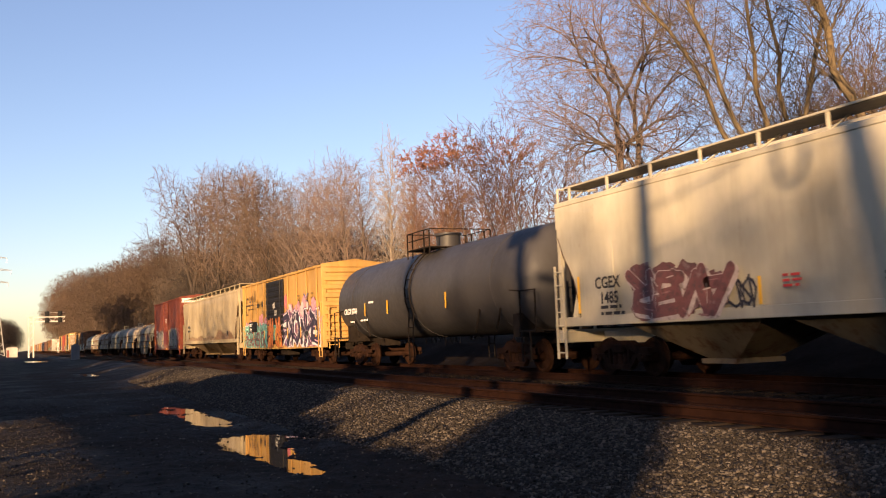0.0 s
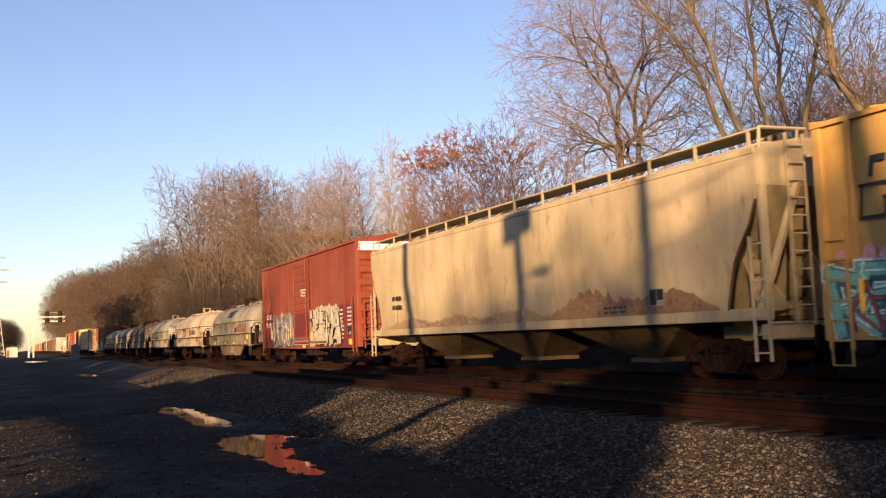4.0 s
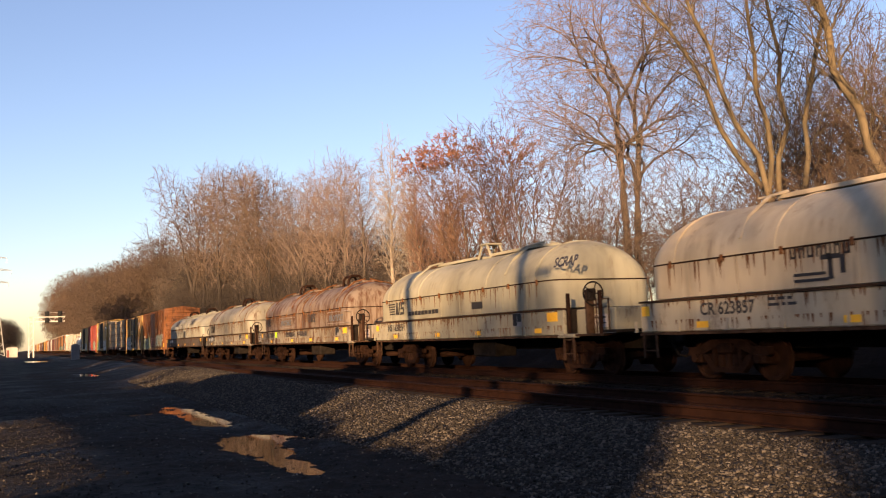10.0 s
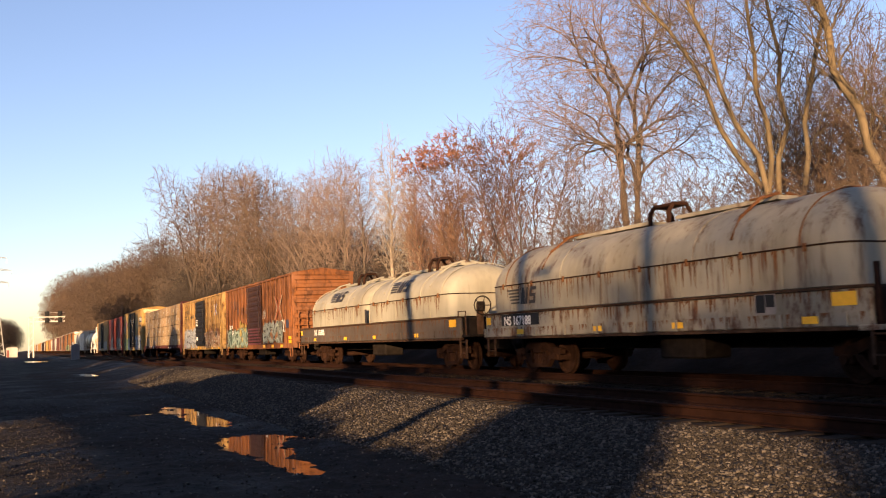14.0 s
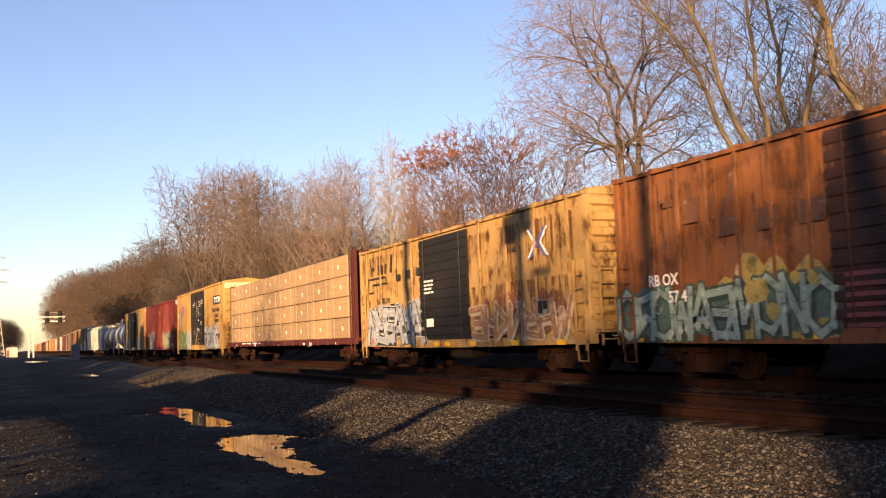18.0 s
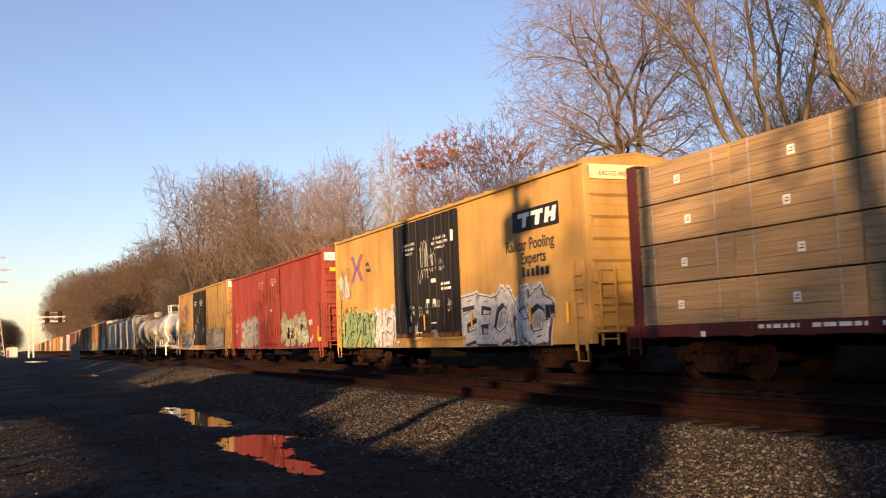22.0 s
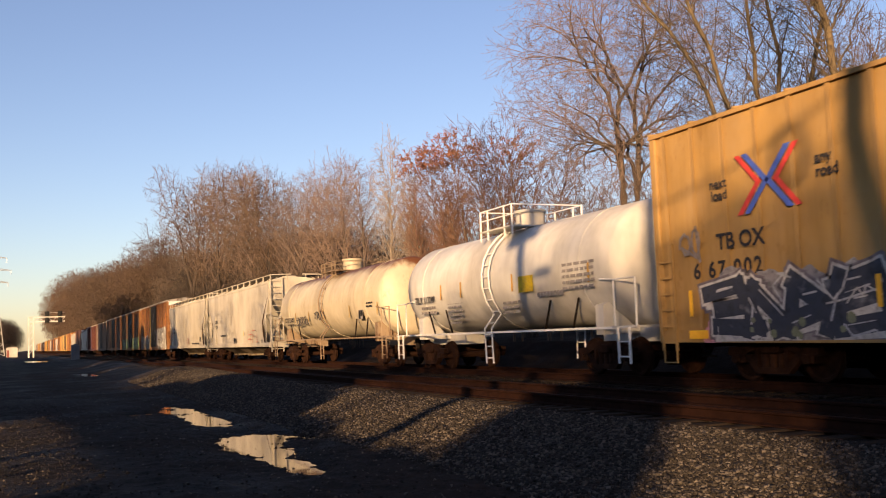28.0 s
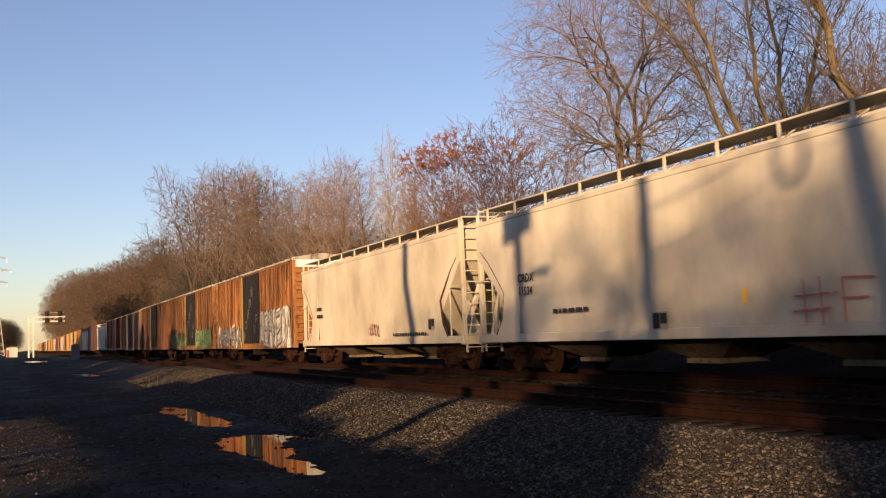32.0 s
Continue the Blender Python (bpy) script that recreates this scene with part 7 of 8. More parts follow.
graffiti(car, L, 0.05, 0.77, 5.9, 1.1, (0.24, 0.33, 0.28), (0.03, 0.05, 0.035), (0.07, 0.13, 0.10), 51, glyphs=10, halo=(0.05, 0.09, 0.06), extra=(0.44, 0.48, 0.36), x=-SIDE - 0.018, edge=1.25, fat=0.24)
overspray(car, L, 4.0, 1.1, 1.8, 0.9, (0.36, 0.27, 0.07), 18, -SIDE - 0.032, 7)
overspray(car, L, 1.4, 0.8, 2.2, 0.4, (0.40, 0.43, 0.34), 19, -SIDE - 0.032, 7)
graffiti(car, L, 9.75, 1.0, 3.75, 1.05, (0.28, 0.32, 0.28), (0.03, 0.035, 0.03), (0.10, 0.10, 0.07), 53, glyphs=6, halo=(0.38, 0.39, 0.34), extra=(0.45, 0.48, 0.42), x=-SIDE - 0.018, edge=1.3, fat=0.28)
scribble(car, L, 13.5, 1.55, 0.75, 0.55, CHALK, 56, weight=0.05)
panel_mark(car, L, 14.35, 1.72, 0.5, 0.38, mark((0.03, 0.035, 0.07)), -SIDE - 0.012)
overspray(car, L, 11.2, 0.98, 1.6, 0.9, (0.26, 0.11, 0.035), 57, -SIDE - 0.029, 5)
bars(car, L, 6.2, 0.95, [(0, 0.16 * k, 3.0, 0.07) for k in range(6)], mark((0.15, 0.035, 0.045)), -SIDE - 0.05)
cross_logo(car, L, 12.95, 2.75, 1.2, mark((0.34, 0.22, 0.13)), mark((0.36, 0.10, 0.04)), -SIDE - 0.02)
scribble(car, L, 9.6, 2.3, 0.6, 0.45, CHALK, 55, weight=0.03)
reflectors(car, L, 0.78, 6, w=0.42, h=0.13, places=[0.4, 3.1, 5.2, 9.6, 11.4, 13.2], x=-SIDE - 0.012)
panel_mark(car, L, 14.95, 0.98, 0.5, 0.14, YELLOW, -SIDE - 0.06)
panel_mark(car, L, 14.95, 1.16, 0.5, 0.14, YELLOW, -SIDE - 0.06)
drips(car, -L / 2 + 0.3, L / 2 - 0.3, 4.0, 120, 1.8, -SIDE - 0.013, 300)

# 13 yellow boxcar
car, L = boxcar(210.7, 226.4, "yellow boxcar with a black door", (0.60, 0.355, 0.12), 4.22, posts=4, door=(5.85, 9.4), door_colour=DOORBLK, rust=0.65)
block_word(car, L, 1.2, 3.08, [(0, 0.22, 0.09, 0.32), (0.12, 0.44, 0.22, 0.10), (0.75, 0.24, 0.40, 0.34), (1.42, 0.24, 0.10, 0.36), (1.95, 0.24, 0.11, 0.62)])
block_word(car, L, 3.6, 2.98, [(0, 0, 0.11, 0.42), (0.1, 0, 0.36, 0.22), (1.0, 0.02, 0.42, 0.28), (1.9, 0.06, 0.4, 0.26)])
bars(car, L, 0.9, 2.68, [(0, 0, 0.05, 0.55), (0, 0.5, 1.75, 0.05), (0, 0, 0.45, 0.05), (0.45, 0, 0.05, 0.3), (0.45, 0.28, 1.3, 0.05), (1.75, 0.28, 0.05, 0.27)], DARKMARK, lean=0.1)
write(car, L, "RE OX", 2.3, 2.28, 0.26, DARKMARK)
panel_mark(car, L, 1.85, 1.86, 0.85, 0.36, BLACK)
panel_mark(car, L, 3.1, 1.86, 0.85, 0.36, BLACK)
write(car, L, "33", 1.95, 1.92, 0.32, WHITE, -SIDE - 0.012)
write(car, L, "543", 3.15, 1.92, 0.32, WHITE, -SIDE - 0.012)
overspray(car, L, 0.4, 0.75, 1.6, 1.2, (0.45, 0.14, 0.12), 65, blobs=10)
graffiti(car, L, 0.9, 0.77, 5.0, 1.42, (0.33, 0.36, 0.40), (0.022, 0.022, 0.03), (0.30, 0.33, 0.37), 61, glyphs=6, halo=(0.42, 0.41, 0.38), extra=(0.60, 0.62, 0.64), x=-SIDE - 0.016, edge=1.3, fat=0.32)
overspray(car, L, 9.5, 1.0, 5.8, 1.1, (0.20, 0.075, 0.03), 64, blobs=20)
graffiti(car, L, 9.65, 0.85, 5.2, 1.05, (0.30, 0.15, 0.07), (0.46, 0.38, 0.28), None, 62, glyphs=7, x=-SIDE - 0.016, rounded=True, fat=0.2, edge=1.4)
scribble(car, L, 11.1, 1.8, 1.1, 0.3, (0.25, 0.08, 0.05), 63)
write(car, L, "next", 11.85, 3.42, 0.26, DARKMARK)
write(car, L, "load", 11.9, 3.18, 0.26, DARKMARK)
cross_logo(car, L, 13.5, 3.3, 0.72, WHITE, BLUEM)
data_plate(car, L, 13.4, 1.5, -SIDE - 0.03)
text_block(car, L, 6.3, 2.75, 0.7, 4, 0.12, WHITE, -SIDE - 0.06, 12)
panel_mark(car, L, 6.4, 1.35, 0.55, 0.25, WHITE, -SIDE - 0.06)
reflectors(car, L, 0.74, 6, w=0.42, h=0.13, places=[4.4, 6.8, 7.6, 9.4, 11.9, 14.2], x=-SIDE - 0.012)

drips(car, L / 2 - 15.2, L / 2 - 9.5, 3.9, 60, 1.6, -SIDE - 0.013, 301)
drips(car, L / 2 - 15.2, L / 2 - 9.5, 2.4, 60, 1.0, -SIDE - 0.013, 302)
drips(car, L / 2 - 5.8, L / 2 - 0.3, 4.0, 40, 0.9, -SIDE - 0.013, 303)

# 14 lumber
centerbeam(227.1, 251.3, "dark red bulkhead flatcar loaded with lumber")

# 15 tall yellow boxcar
car, L = boxcar(252.7, 271.4, "tall yellow boxcar with black plug doors", YEL, 4.92, posts=0, door=(6.6, 11.8), door_colour=DOORBLK, plug=True, white_end="cream", rust=0.2, end_ribs=7)
SMOOTH = -SIDE + 0.05
cross_logo(car, L, 2.5, 3.74, 1.02, REDM, BLUEM, SMOOTH)
write(car, L, "any", 3.55, 3.75, 0.26, DARKMARK, SMOOTH)
write(car, L, "road", 3.55, 3.52, 0.26, DARKMARK, SMOOTH)
write(car, L, "66 10 67", 0.95, 2.08, 0.3, DARKMARK, SMOOTH, 1.3)
overspray(car, L, 0.35, 2.6, 1.2, 1.3, (0.50, 0.45, 0.36), 71, SMOOTH, 12)
scribble(car, L, 0.2, 2.65, 1.5, 1.2, (0.20, 0.16, 0.14), 71, SMOOTH - 0.006, 0.035)
graffiti(car, L, 0.1, 0.72, 4.2, 1.32, (0.17, 0.27, 0.12), (0.02, 0.045, 0.02), (0.05, 0.10, 0.05), 72, glyphs=6, halo=(0.45, 0.5, 0.25), extra=(0.5, 0.55, 0.3), x=SMOOTH, edge=1.2)
graffiti(car, L, 4.2, 0.72, 2.6, 1.35, (0.50, 0.50, 0.50), (0.14, 0.14, 0.16), (0.50, 0.51, 0.52), 73, glyphs=4, halo=CHALK, x=SMOOTH, edge=1.14)
graffiti(car, L, 11.95, 0.72, 4.7, 1.5, (0.46, 0.49, 0.53), (0.03, 0.03, 0.05), (0.30, 0.32, 0.36), 75, glyphs=5, halo=CHALK, extra=(0.62, 0.66, 0.72), x=SMOOTH, fat=0.3, edge=1.2)
panel_mark(car, L, 15.15, 3.66, 2.35, 0.56, BLACK, SMOOTH)
bars(car, L, 15.45, 3.76, [(0, 0.26, 0.6, 0.11), (0.2, 0, 0.2, 0.3), (0.68, 0.26, 0.6, 0.11), (0.88, 0, 0.2, 0.3), (1.35, 0, 0.18, 0.37), (1.5, 0.12, 0.2, 0.13), (1.68, 0, 0.18, 0.37)], WHITE, SMOOTH - 0.004, lean=0.25)
write(car, L, "Railcar Pooling", 14.7, 3.18, 0.42, DARKMARK, SMOOTH)
write(car, L, "Experts", 15.5, 2.82, 0.42, DARKMARK, SMOOTH)
bars(car, L, 15.55, 2.48, [(k * 0.24, 0, 0.16, 0.2 + 0.06 * (k % 3 == 0)) for k in range(6)], DARKMARK, SMOOTH)
for row, words in enumerate(("CLOSE THIS DOOR", "BEFORE CLOSING", "MAIN DOOR")):
    write(car, L, words, 7.55 + 0.1 * (row == 2), 4.04 - 0.15 * row, 0.12, WHITE, -SIDE - 0.045)
for row, words in enumerate(("CLOSE AND LOCK", "BOTH DOORS BEFORE", "MOVING CAR")):
    write(car, L, words, 10.05 + 0.12 * (row == 2) - 0.08 * (row == 1), 4.04 - 0.15 * row, 0.12, WHITE, -SIDE - 0.045)
panel_mark(car, L, 11.36, 3.88, 0.22, 0.34, WHITE, -SIDE - 0.045)
for a0, z0, w0, h0, seed in ((8.85, 2.75, 0.45, 1.3, 80), (9.25, 2.9, 0.4, 1.2, 81), (9.75, 3.05, 0.5, 0.75, 82), (10.5, 3.05, 0.35, 0.35, 83), (8.0, 1.75, 0.4, 0.3, 84), (8.75, 1.7, 0.3, 0.35, 85), (9.35, 1.75, 0.2, 0.35, 86), (9.9, 1.95, 0.55, 0.22, 87), (11.0, 1.8, 0.4, 0.35, 88), (8.35, 1.1, 0.3, 0.4, 89), (9.75, 1.0, 0.6, 0.25, 90), (7.9, 1.2, 0.2, 0.2, 91)):
    scribble(car, L, a0, z0, w0, h0, (0.50, 0.49, 0.46), seed, -SIDE - 0.05, 0.022)
for a0, z0, w0, h0 in ((8.05, 1.55, 0.14, 0.18), (9.95, 2.05, 0.16, 0.16), (9.85, 2.72, 0.34, 0.12), (8.45, 1.0, 0.5, 0.03), (8.45, 1.16, 0.5, 0.03), (9.7, 1.45, 0.45, 0.03)):
    panel_mark(car, L, a0, z0, w0, h0, WHITE, -SIDE - 0.046)
part("door_wear", Shape().box(-SIDE - 0.037, -SIDE - 0.03, L / 2 - 11.8, L / 2 - 6.65, 1.02, 1.16), RUST, car, "rust along the foot of the door")
text_block(car, L, 10.6, 2.6, 0.7, 2, 0.15, WHITE, -SIDE - 0.045, 23)
panel_mark(car, L, 9.4, 2.1, 0.3, 0.12, WHITE, -SIDE - 0.045)
reflectors(car, L, 1.25, 5, w=0.1, h=0.5, places=[1.0, 9.15, 12.6, 16.0, 17.8], x=-SIDE - 0.05)
data_plate(car, L, 16.65, 1.38, SMOOTH - 0.012)
end_write(car, L, "EXCESS HEIGHT CAR", -1.1, 4.64, 0.15)

# 16 tall red boxcar
car, L = boxcar(273.3, 292.0, "tall red boxcar with graffiti along its side", (0.39, 0.050, 0.029), 4.82, posts=0, door=(6.85, 11.4), white_end="white", rust=0.2, plug=True, end_ribs=7)
for k in range(24):
    a = 0.4 + 0.78 * k
    if not 6.6 < a < 11.6:
        part("panel_seam", _shared[("panel_seam",)], paint((0.39, 0.050, 0.029), 0.2), car, at=Matrix.Translation((-SIDE + 0.062, L / 2 - a, 0)))
overspray(car, L, 11.1, 0.77, 4.9, 0.5, (0.42, 0.13, 0.15), 95, SMOOTH + 0.002, 16)
graffiti(car, L, 11.5, 0.74, 4.5, 1.4, (0.25, 0.26, 0.17), (0.10, 0.03, 0.03), (0.23, 0.24, 0.16), 91, glyphs=4, extra=(0.58, 0.58, 0.54), x=SMOOTH, rounded=True, fat=0.46, edge=1.10)
for a0 in (2.9, 5.3, 7.6, 10.6, 14.0):
    panel_mark(car, L, a0, 1.2, 0.09, 0.48, YELLOW, -SIDE - 0.03 if 6.8 < a0 < 11.5 else SMOOTH - 0.014)
write(car, L, "TO BX", 0.8, 2.0, 0.26, FADED, SMOOTH)
write(car, L, "68 97", 0.8, 1.64, 0.26, FADED, SMOOTH)
graffiti(car, L, 2.5, 0.74, 4.2, 1.65, (0.25, 0.25, 0.25), (0.06, 0.05, 0.05), (0.16, 0.13, 0.12), 92, glyphs=5, halo=(0.34, 0.24, 0.21), extra=(0.5, 0.48, 0.45), x=SMOOTH, rounded=True, edge=1.18, fat=0.34)
scribble(car, L, 16.35, 1.75, 0.55, 0.22, CHALK, 93, SMOOTH, 0.04)
overspray(car, L, 15.9, 0.95, 1.1, 0.7, PINK, 94, SMOOTH, 6)
panel_mark(car, L, 17.66, 1.05, 0.1, 0.62, YELLOW, SMOOTH)
panel_mark(car, L, 18.1, 1.02, 0.42, 0.17, YELLOW, -SIDE - 0.055)
data_plate(car, L, 14.95, 1.5, SMOOTH - 0.012)
for row, words in enumerate(("CLOSE THIS DOOR", "BEFORE CLOSING", "MAIN DOOR")):
    write(car, L, words, 7.4 + 0.1 * (row == 2), 4.14 - 0.14 * row, 0.115, FADED, -SIDE - 0.045)
for row, words in enumerate(("CLOSE AND LOCK", "ALL DOORS BEFORE", "MOVING CAR")):
    write(car, L, words, 9.85 + 0.12 * (row == 2), 4.16 - 0.14 * row, 0.115, WHITE, -SIDE - 0.045)
panel_mark(car, L, 9.75, 2.6, 0.26, 0.10, WHITE, -SIDE - 0.045)
text_block(car, L, 11.0, 3.3, 0.3, 3, 0.09, FADED, -SIDE - 0.045, 26)
end_write(car, L, "EXCESS HEIGHT CAR", -1.25, 4.56, 0.15)
end_write(car, L, "TOBX", 0.9, 4.2, 0.16, WHITE)
part("marking", Shape().box(-1.2, -0.75, -L / 2 - 0.1, -L / 2 - 0.09, 3.98, 4.14), YELLOW, car)

# 17 tall yellow boxcar with ribs
car, L = boxcar(293.5, 312.6, "tall ribbed yellow boxcar with black plug doors", (0.57, 0.335, 0.11), 4.92, posts=8, door=(6.85, 11.75), door_colour=DOORBLK, plug=True, white_end="white", rust=0.25, end_ribs=7)
cross_logo(car, L, 3.25, 3.56, 1.08, REDM, BLUEM, SMOOTH - 0.055)
write(car, L, "next", 1.75, 3.6, 0.26, DARKMARK, SMOOTH - 0.055)
write(car, L, "load", 1.78, 3.38, 0.26, DARKMARK, SMOOTH - 0.055)
write(car, L, "any", 4.35, 3.65, 0.26, DARKMARK, SMOOTH - 0.055)
write(car, L, "road", 4.35, 3.42, 0.26, DARKMARK, SMOOTH - 0.055)
write(car, L, "TB OX", 1.85, 2.46, 0.42, DARKMARK, SMOOTH - 0.055)
write(car, L, "6 67 002", 1.15, 1.96, 0.42, DARKMARK, SMOOTH - 0.055, 1.25)
scribble(car, L, 0.8, 2.3, 0.6, 0.65, (0.22, 0.18, 0.16), 101, SMOOTH - 0.055, 0.06)
graffiti(car, L, 1.7, 0.76, 4.8, 1.18, (0.035, 0.04, 0.06), (0.50, 0.48, 0.46), (0.26, 0.24, 0.24), 102, glyphs=5, halo=(0.16, 0.13, 0.15), extra=(0.42, 0.42, 0.44), x=SMOOTH - 0.06, fat=0.34, edge=1.3)
overspray(car, L, 1.3, 0.74, 1.5, 0.8, (0.55, 0.24, 0.30), 103, SMOOTH - 0.058, 8)
overspray(car, L, 2.5, 0.77, 2.6, 0.45, (0.18, 0.20, 0.12), 104, SMOOTH - 0.07, 9)
overspray(car, L, 12.1, 0.78, 5.6, 0.9, (0.50, 0.26, 0.28), 106, SMOOTH - 0.058, 18)
graffiti(car, L, 12.1, 0.77, 5.8, 1.3, (0.27, 0.26, 0.25), INK, (0.34, 0.29, 0.25), 105, glyphs=9, extra=(0.55, 0.50, 0.46), x=SMOOTH - 0.06, fat=0.24, edge=1.35)
panel_mark(car, L, 0.98, 0.82, 0.55, 0.16, YELLOW, -SIDE - 0.055)
for k in range(6):
    scribble(car, L, 7.2 + 0.7 * k, 1.4 + (k * 29 % 13) * 0.2, 0.4, 0.5, CHALK, 110 + k, -SIDE - 0.05, 0.035)
for row, words in enumerate(("CLOSE THIS DOOR", "BEFORE CLOSING", "MAIN DOOR")):
    write(car, L, words, 7.5 + 0.1 * (row == 2), 4.08 - 0.15 * row, 0.12, WHITE, -SIDE - 0.045)
for row, words in enumerate(("CLOSE AND LOCK", "BOTH DOORS BEFORE", "MOVING CAR")):
    write(car, L, words, 9.8 + 0.12 * (row == 2) - 0.08 * (row == 1), 4.08 - 0.15 * row, 0.12, WHITE, -SIDE - 0.045)
reflectors(car, L, 1.25, 4, w=0.1, h=0.5, places=[1.0, 5.4, 12.6, 17.8], x=-SIDE - 0.03)
end_write(car, L, "EXCESS HEIGHT CAR", -1.1, 4.64, 0.15)

# 18 white tank
car, L = tank(313.4, 327.3, "white tank car with a railed top platform", (0.88, 0.86, 0.81), 2.88, 2.58, 0.08, None, rail_mat=WHITE, body=13.0)
bx = lambda z: barrel_side(2.58, 1.44, min(2.58, z + 0.22))
write(car, L, "TILX 113049", 1.6, 2.10, 0.30, DARKMARK, bx(2.2))
text_block(car, L, 1.9, 1.92, 1.2, 2, 0.16, GREYMARK, bx(1.8), 31)
panel_mark(car, L, 8.7, 2.10, 0.78, 0.42, mark((0.62, 0.42, 0.01)), bx(2.3) - 0.004, "yellow placard")
bars(car, L, 9.6, 1.94, [(k * 0.16, 0, 0.12, 0.12) for k in range(8)], GREYMARK, bx(2.0))
text_block(car, L, 3.9, 2.0, 1.1, 6, 0.12, GREYMARK, bx(1.75), 32)
text_block(car, L, 7.5, 1.85, 1.0, 3, 0.13, GREYMARK, bx(1.7), 33)
text_block(car, L, 10.9, 2.6, 1.4, 5, 0.14, GREYMARK, bx(2.6), 34)
for a in (3.65, 5.1, 8.3, 12.0):
    panel_mark(car, L, a, 2.16, 0.09, 0.45, mark((0.55, 0.30, 0.06)), bx(2.35))

# 19 beige tank
car, L = tank(328.0, 344.3, "stained beige tank car with scrawled graffiti", (0.78, 0.68, 0.50), 2.9, 2.58, 0.20, frame_mat=paint((0.36, 0.26, 0.17), 0.6, 0.6), rail_mat=paint((0.40, 0.29, 0.19), 0.6, 0.5), dirt=0.5, rust_top=3.60, rail_h=0.34, body=15.1)
bx = lambda z: barrel_side(2.58, 1.45, min(2.58, z + 0.22))
write(car, L, "TCIX 123007", 1.85, 1.95, 0.30, DARKMARK, bx(2.05))
text_block(car, L, 2.1, 1.80, 1.2, 1, 0.14, DARKMARK, bx(1.8), 35)
scribble(car, L, 3.8, 1.75, 2.2, 0.4, INK, 121, bx(1.95), 0.04)
scribble(car, L, 6.9, 1.95, 1.0, 0.35, INK, 122, bx(2.1), 0.04)
data_plate(car, L, 12.8, 1.8, bx(2.0))
for a in (3.75, 5.95, 8.2, 11.7, 14.9):
    panel_mark(car, L, a, 1.9, 0.1, 0.48, mark((0.42, 0.28, 0.10)), bx(2.1))
text_block(car, L, 13.8, 2.35, 0.7, 2, 0.12, DARKMARK, bx(2.3), 36)

# 20 and 21 pale hoppers
car, L = hopper(345.2, 362.3, "pale grey covered hopper with a red scrawl", (0.76, 0.70, 0.585), 4.42, rust=0.05, dirt=0.08)
write(car, L, "CRDX", 2.5, 2.36, 0.30, DARKMARK)
write(car, L, "11534", 2.5, 2.02, 0.30, DARKMARK)
for pts in ([(12.1, 1.5), (13.0, 1.52)], [(12.05, 1.25), (12.85, 1.28)], [(12.3, 1.75), (12.32, 1.02)], [(12.65, 1.78), (12.68, 1.02)], [(13.15, 1.05), (13.12, 1.75), (13.75, 1.72)], [(13.1, 1.42), (13.6, 1.42)], [(13.95, 1.1), (14.15, 1.5), (14.4, 1.1), (13.95, 1.08)]):
    s = Shape()
    stroke(s, [(a - 12.0, z - 1.0) for a, z in pts], 0.034, 0)
    part("graffiti", s, mark((0.50, 0.13, 0.10)), car, "thin red sprayed stroke", at=side_at(L, 12.0, 1.0, -SIDE - 0.006))
data_plate(car, L, 8.15, 1.02)
panel_mark(car, L, 10.85, 1.45, 0.1, 0.28, YELLOW)
text_block(car, L, 4.2, 1.5, 1.6, 1, 0.2, DARKMARK, seed=37)
text_block(car, L, 15.2, 1.15, 0.5, 2, 0.1, DARKMARK, seed=38)
car, L = hopper(363.2, 380.4, "pale grey covered hopper with a stained side", (0.74, 0.675, 0.55), 4.42, rust=0.08, dirt=0.08)
text_block(car, L, 11.5, 1.1, 3.0, 1, 0.2, DARKMARK, seed=39)
data_plate(car, L, 14.6, 1.25)
text_block(car, L, 2.4, 2.3, 0.8, 2, 0.3, DARKMARK, seed=40)
scribble(car, L, 9.0, 1.15, 1.0, 0.4, (0.35, 0.15, 0.12), 131)

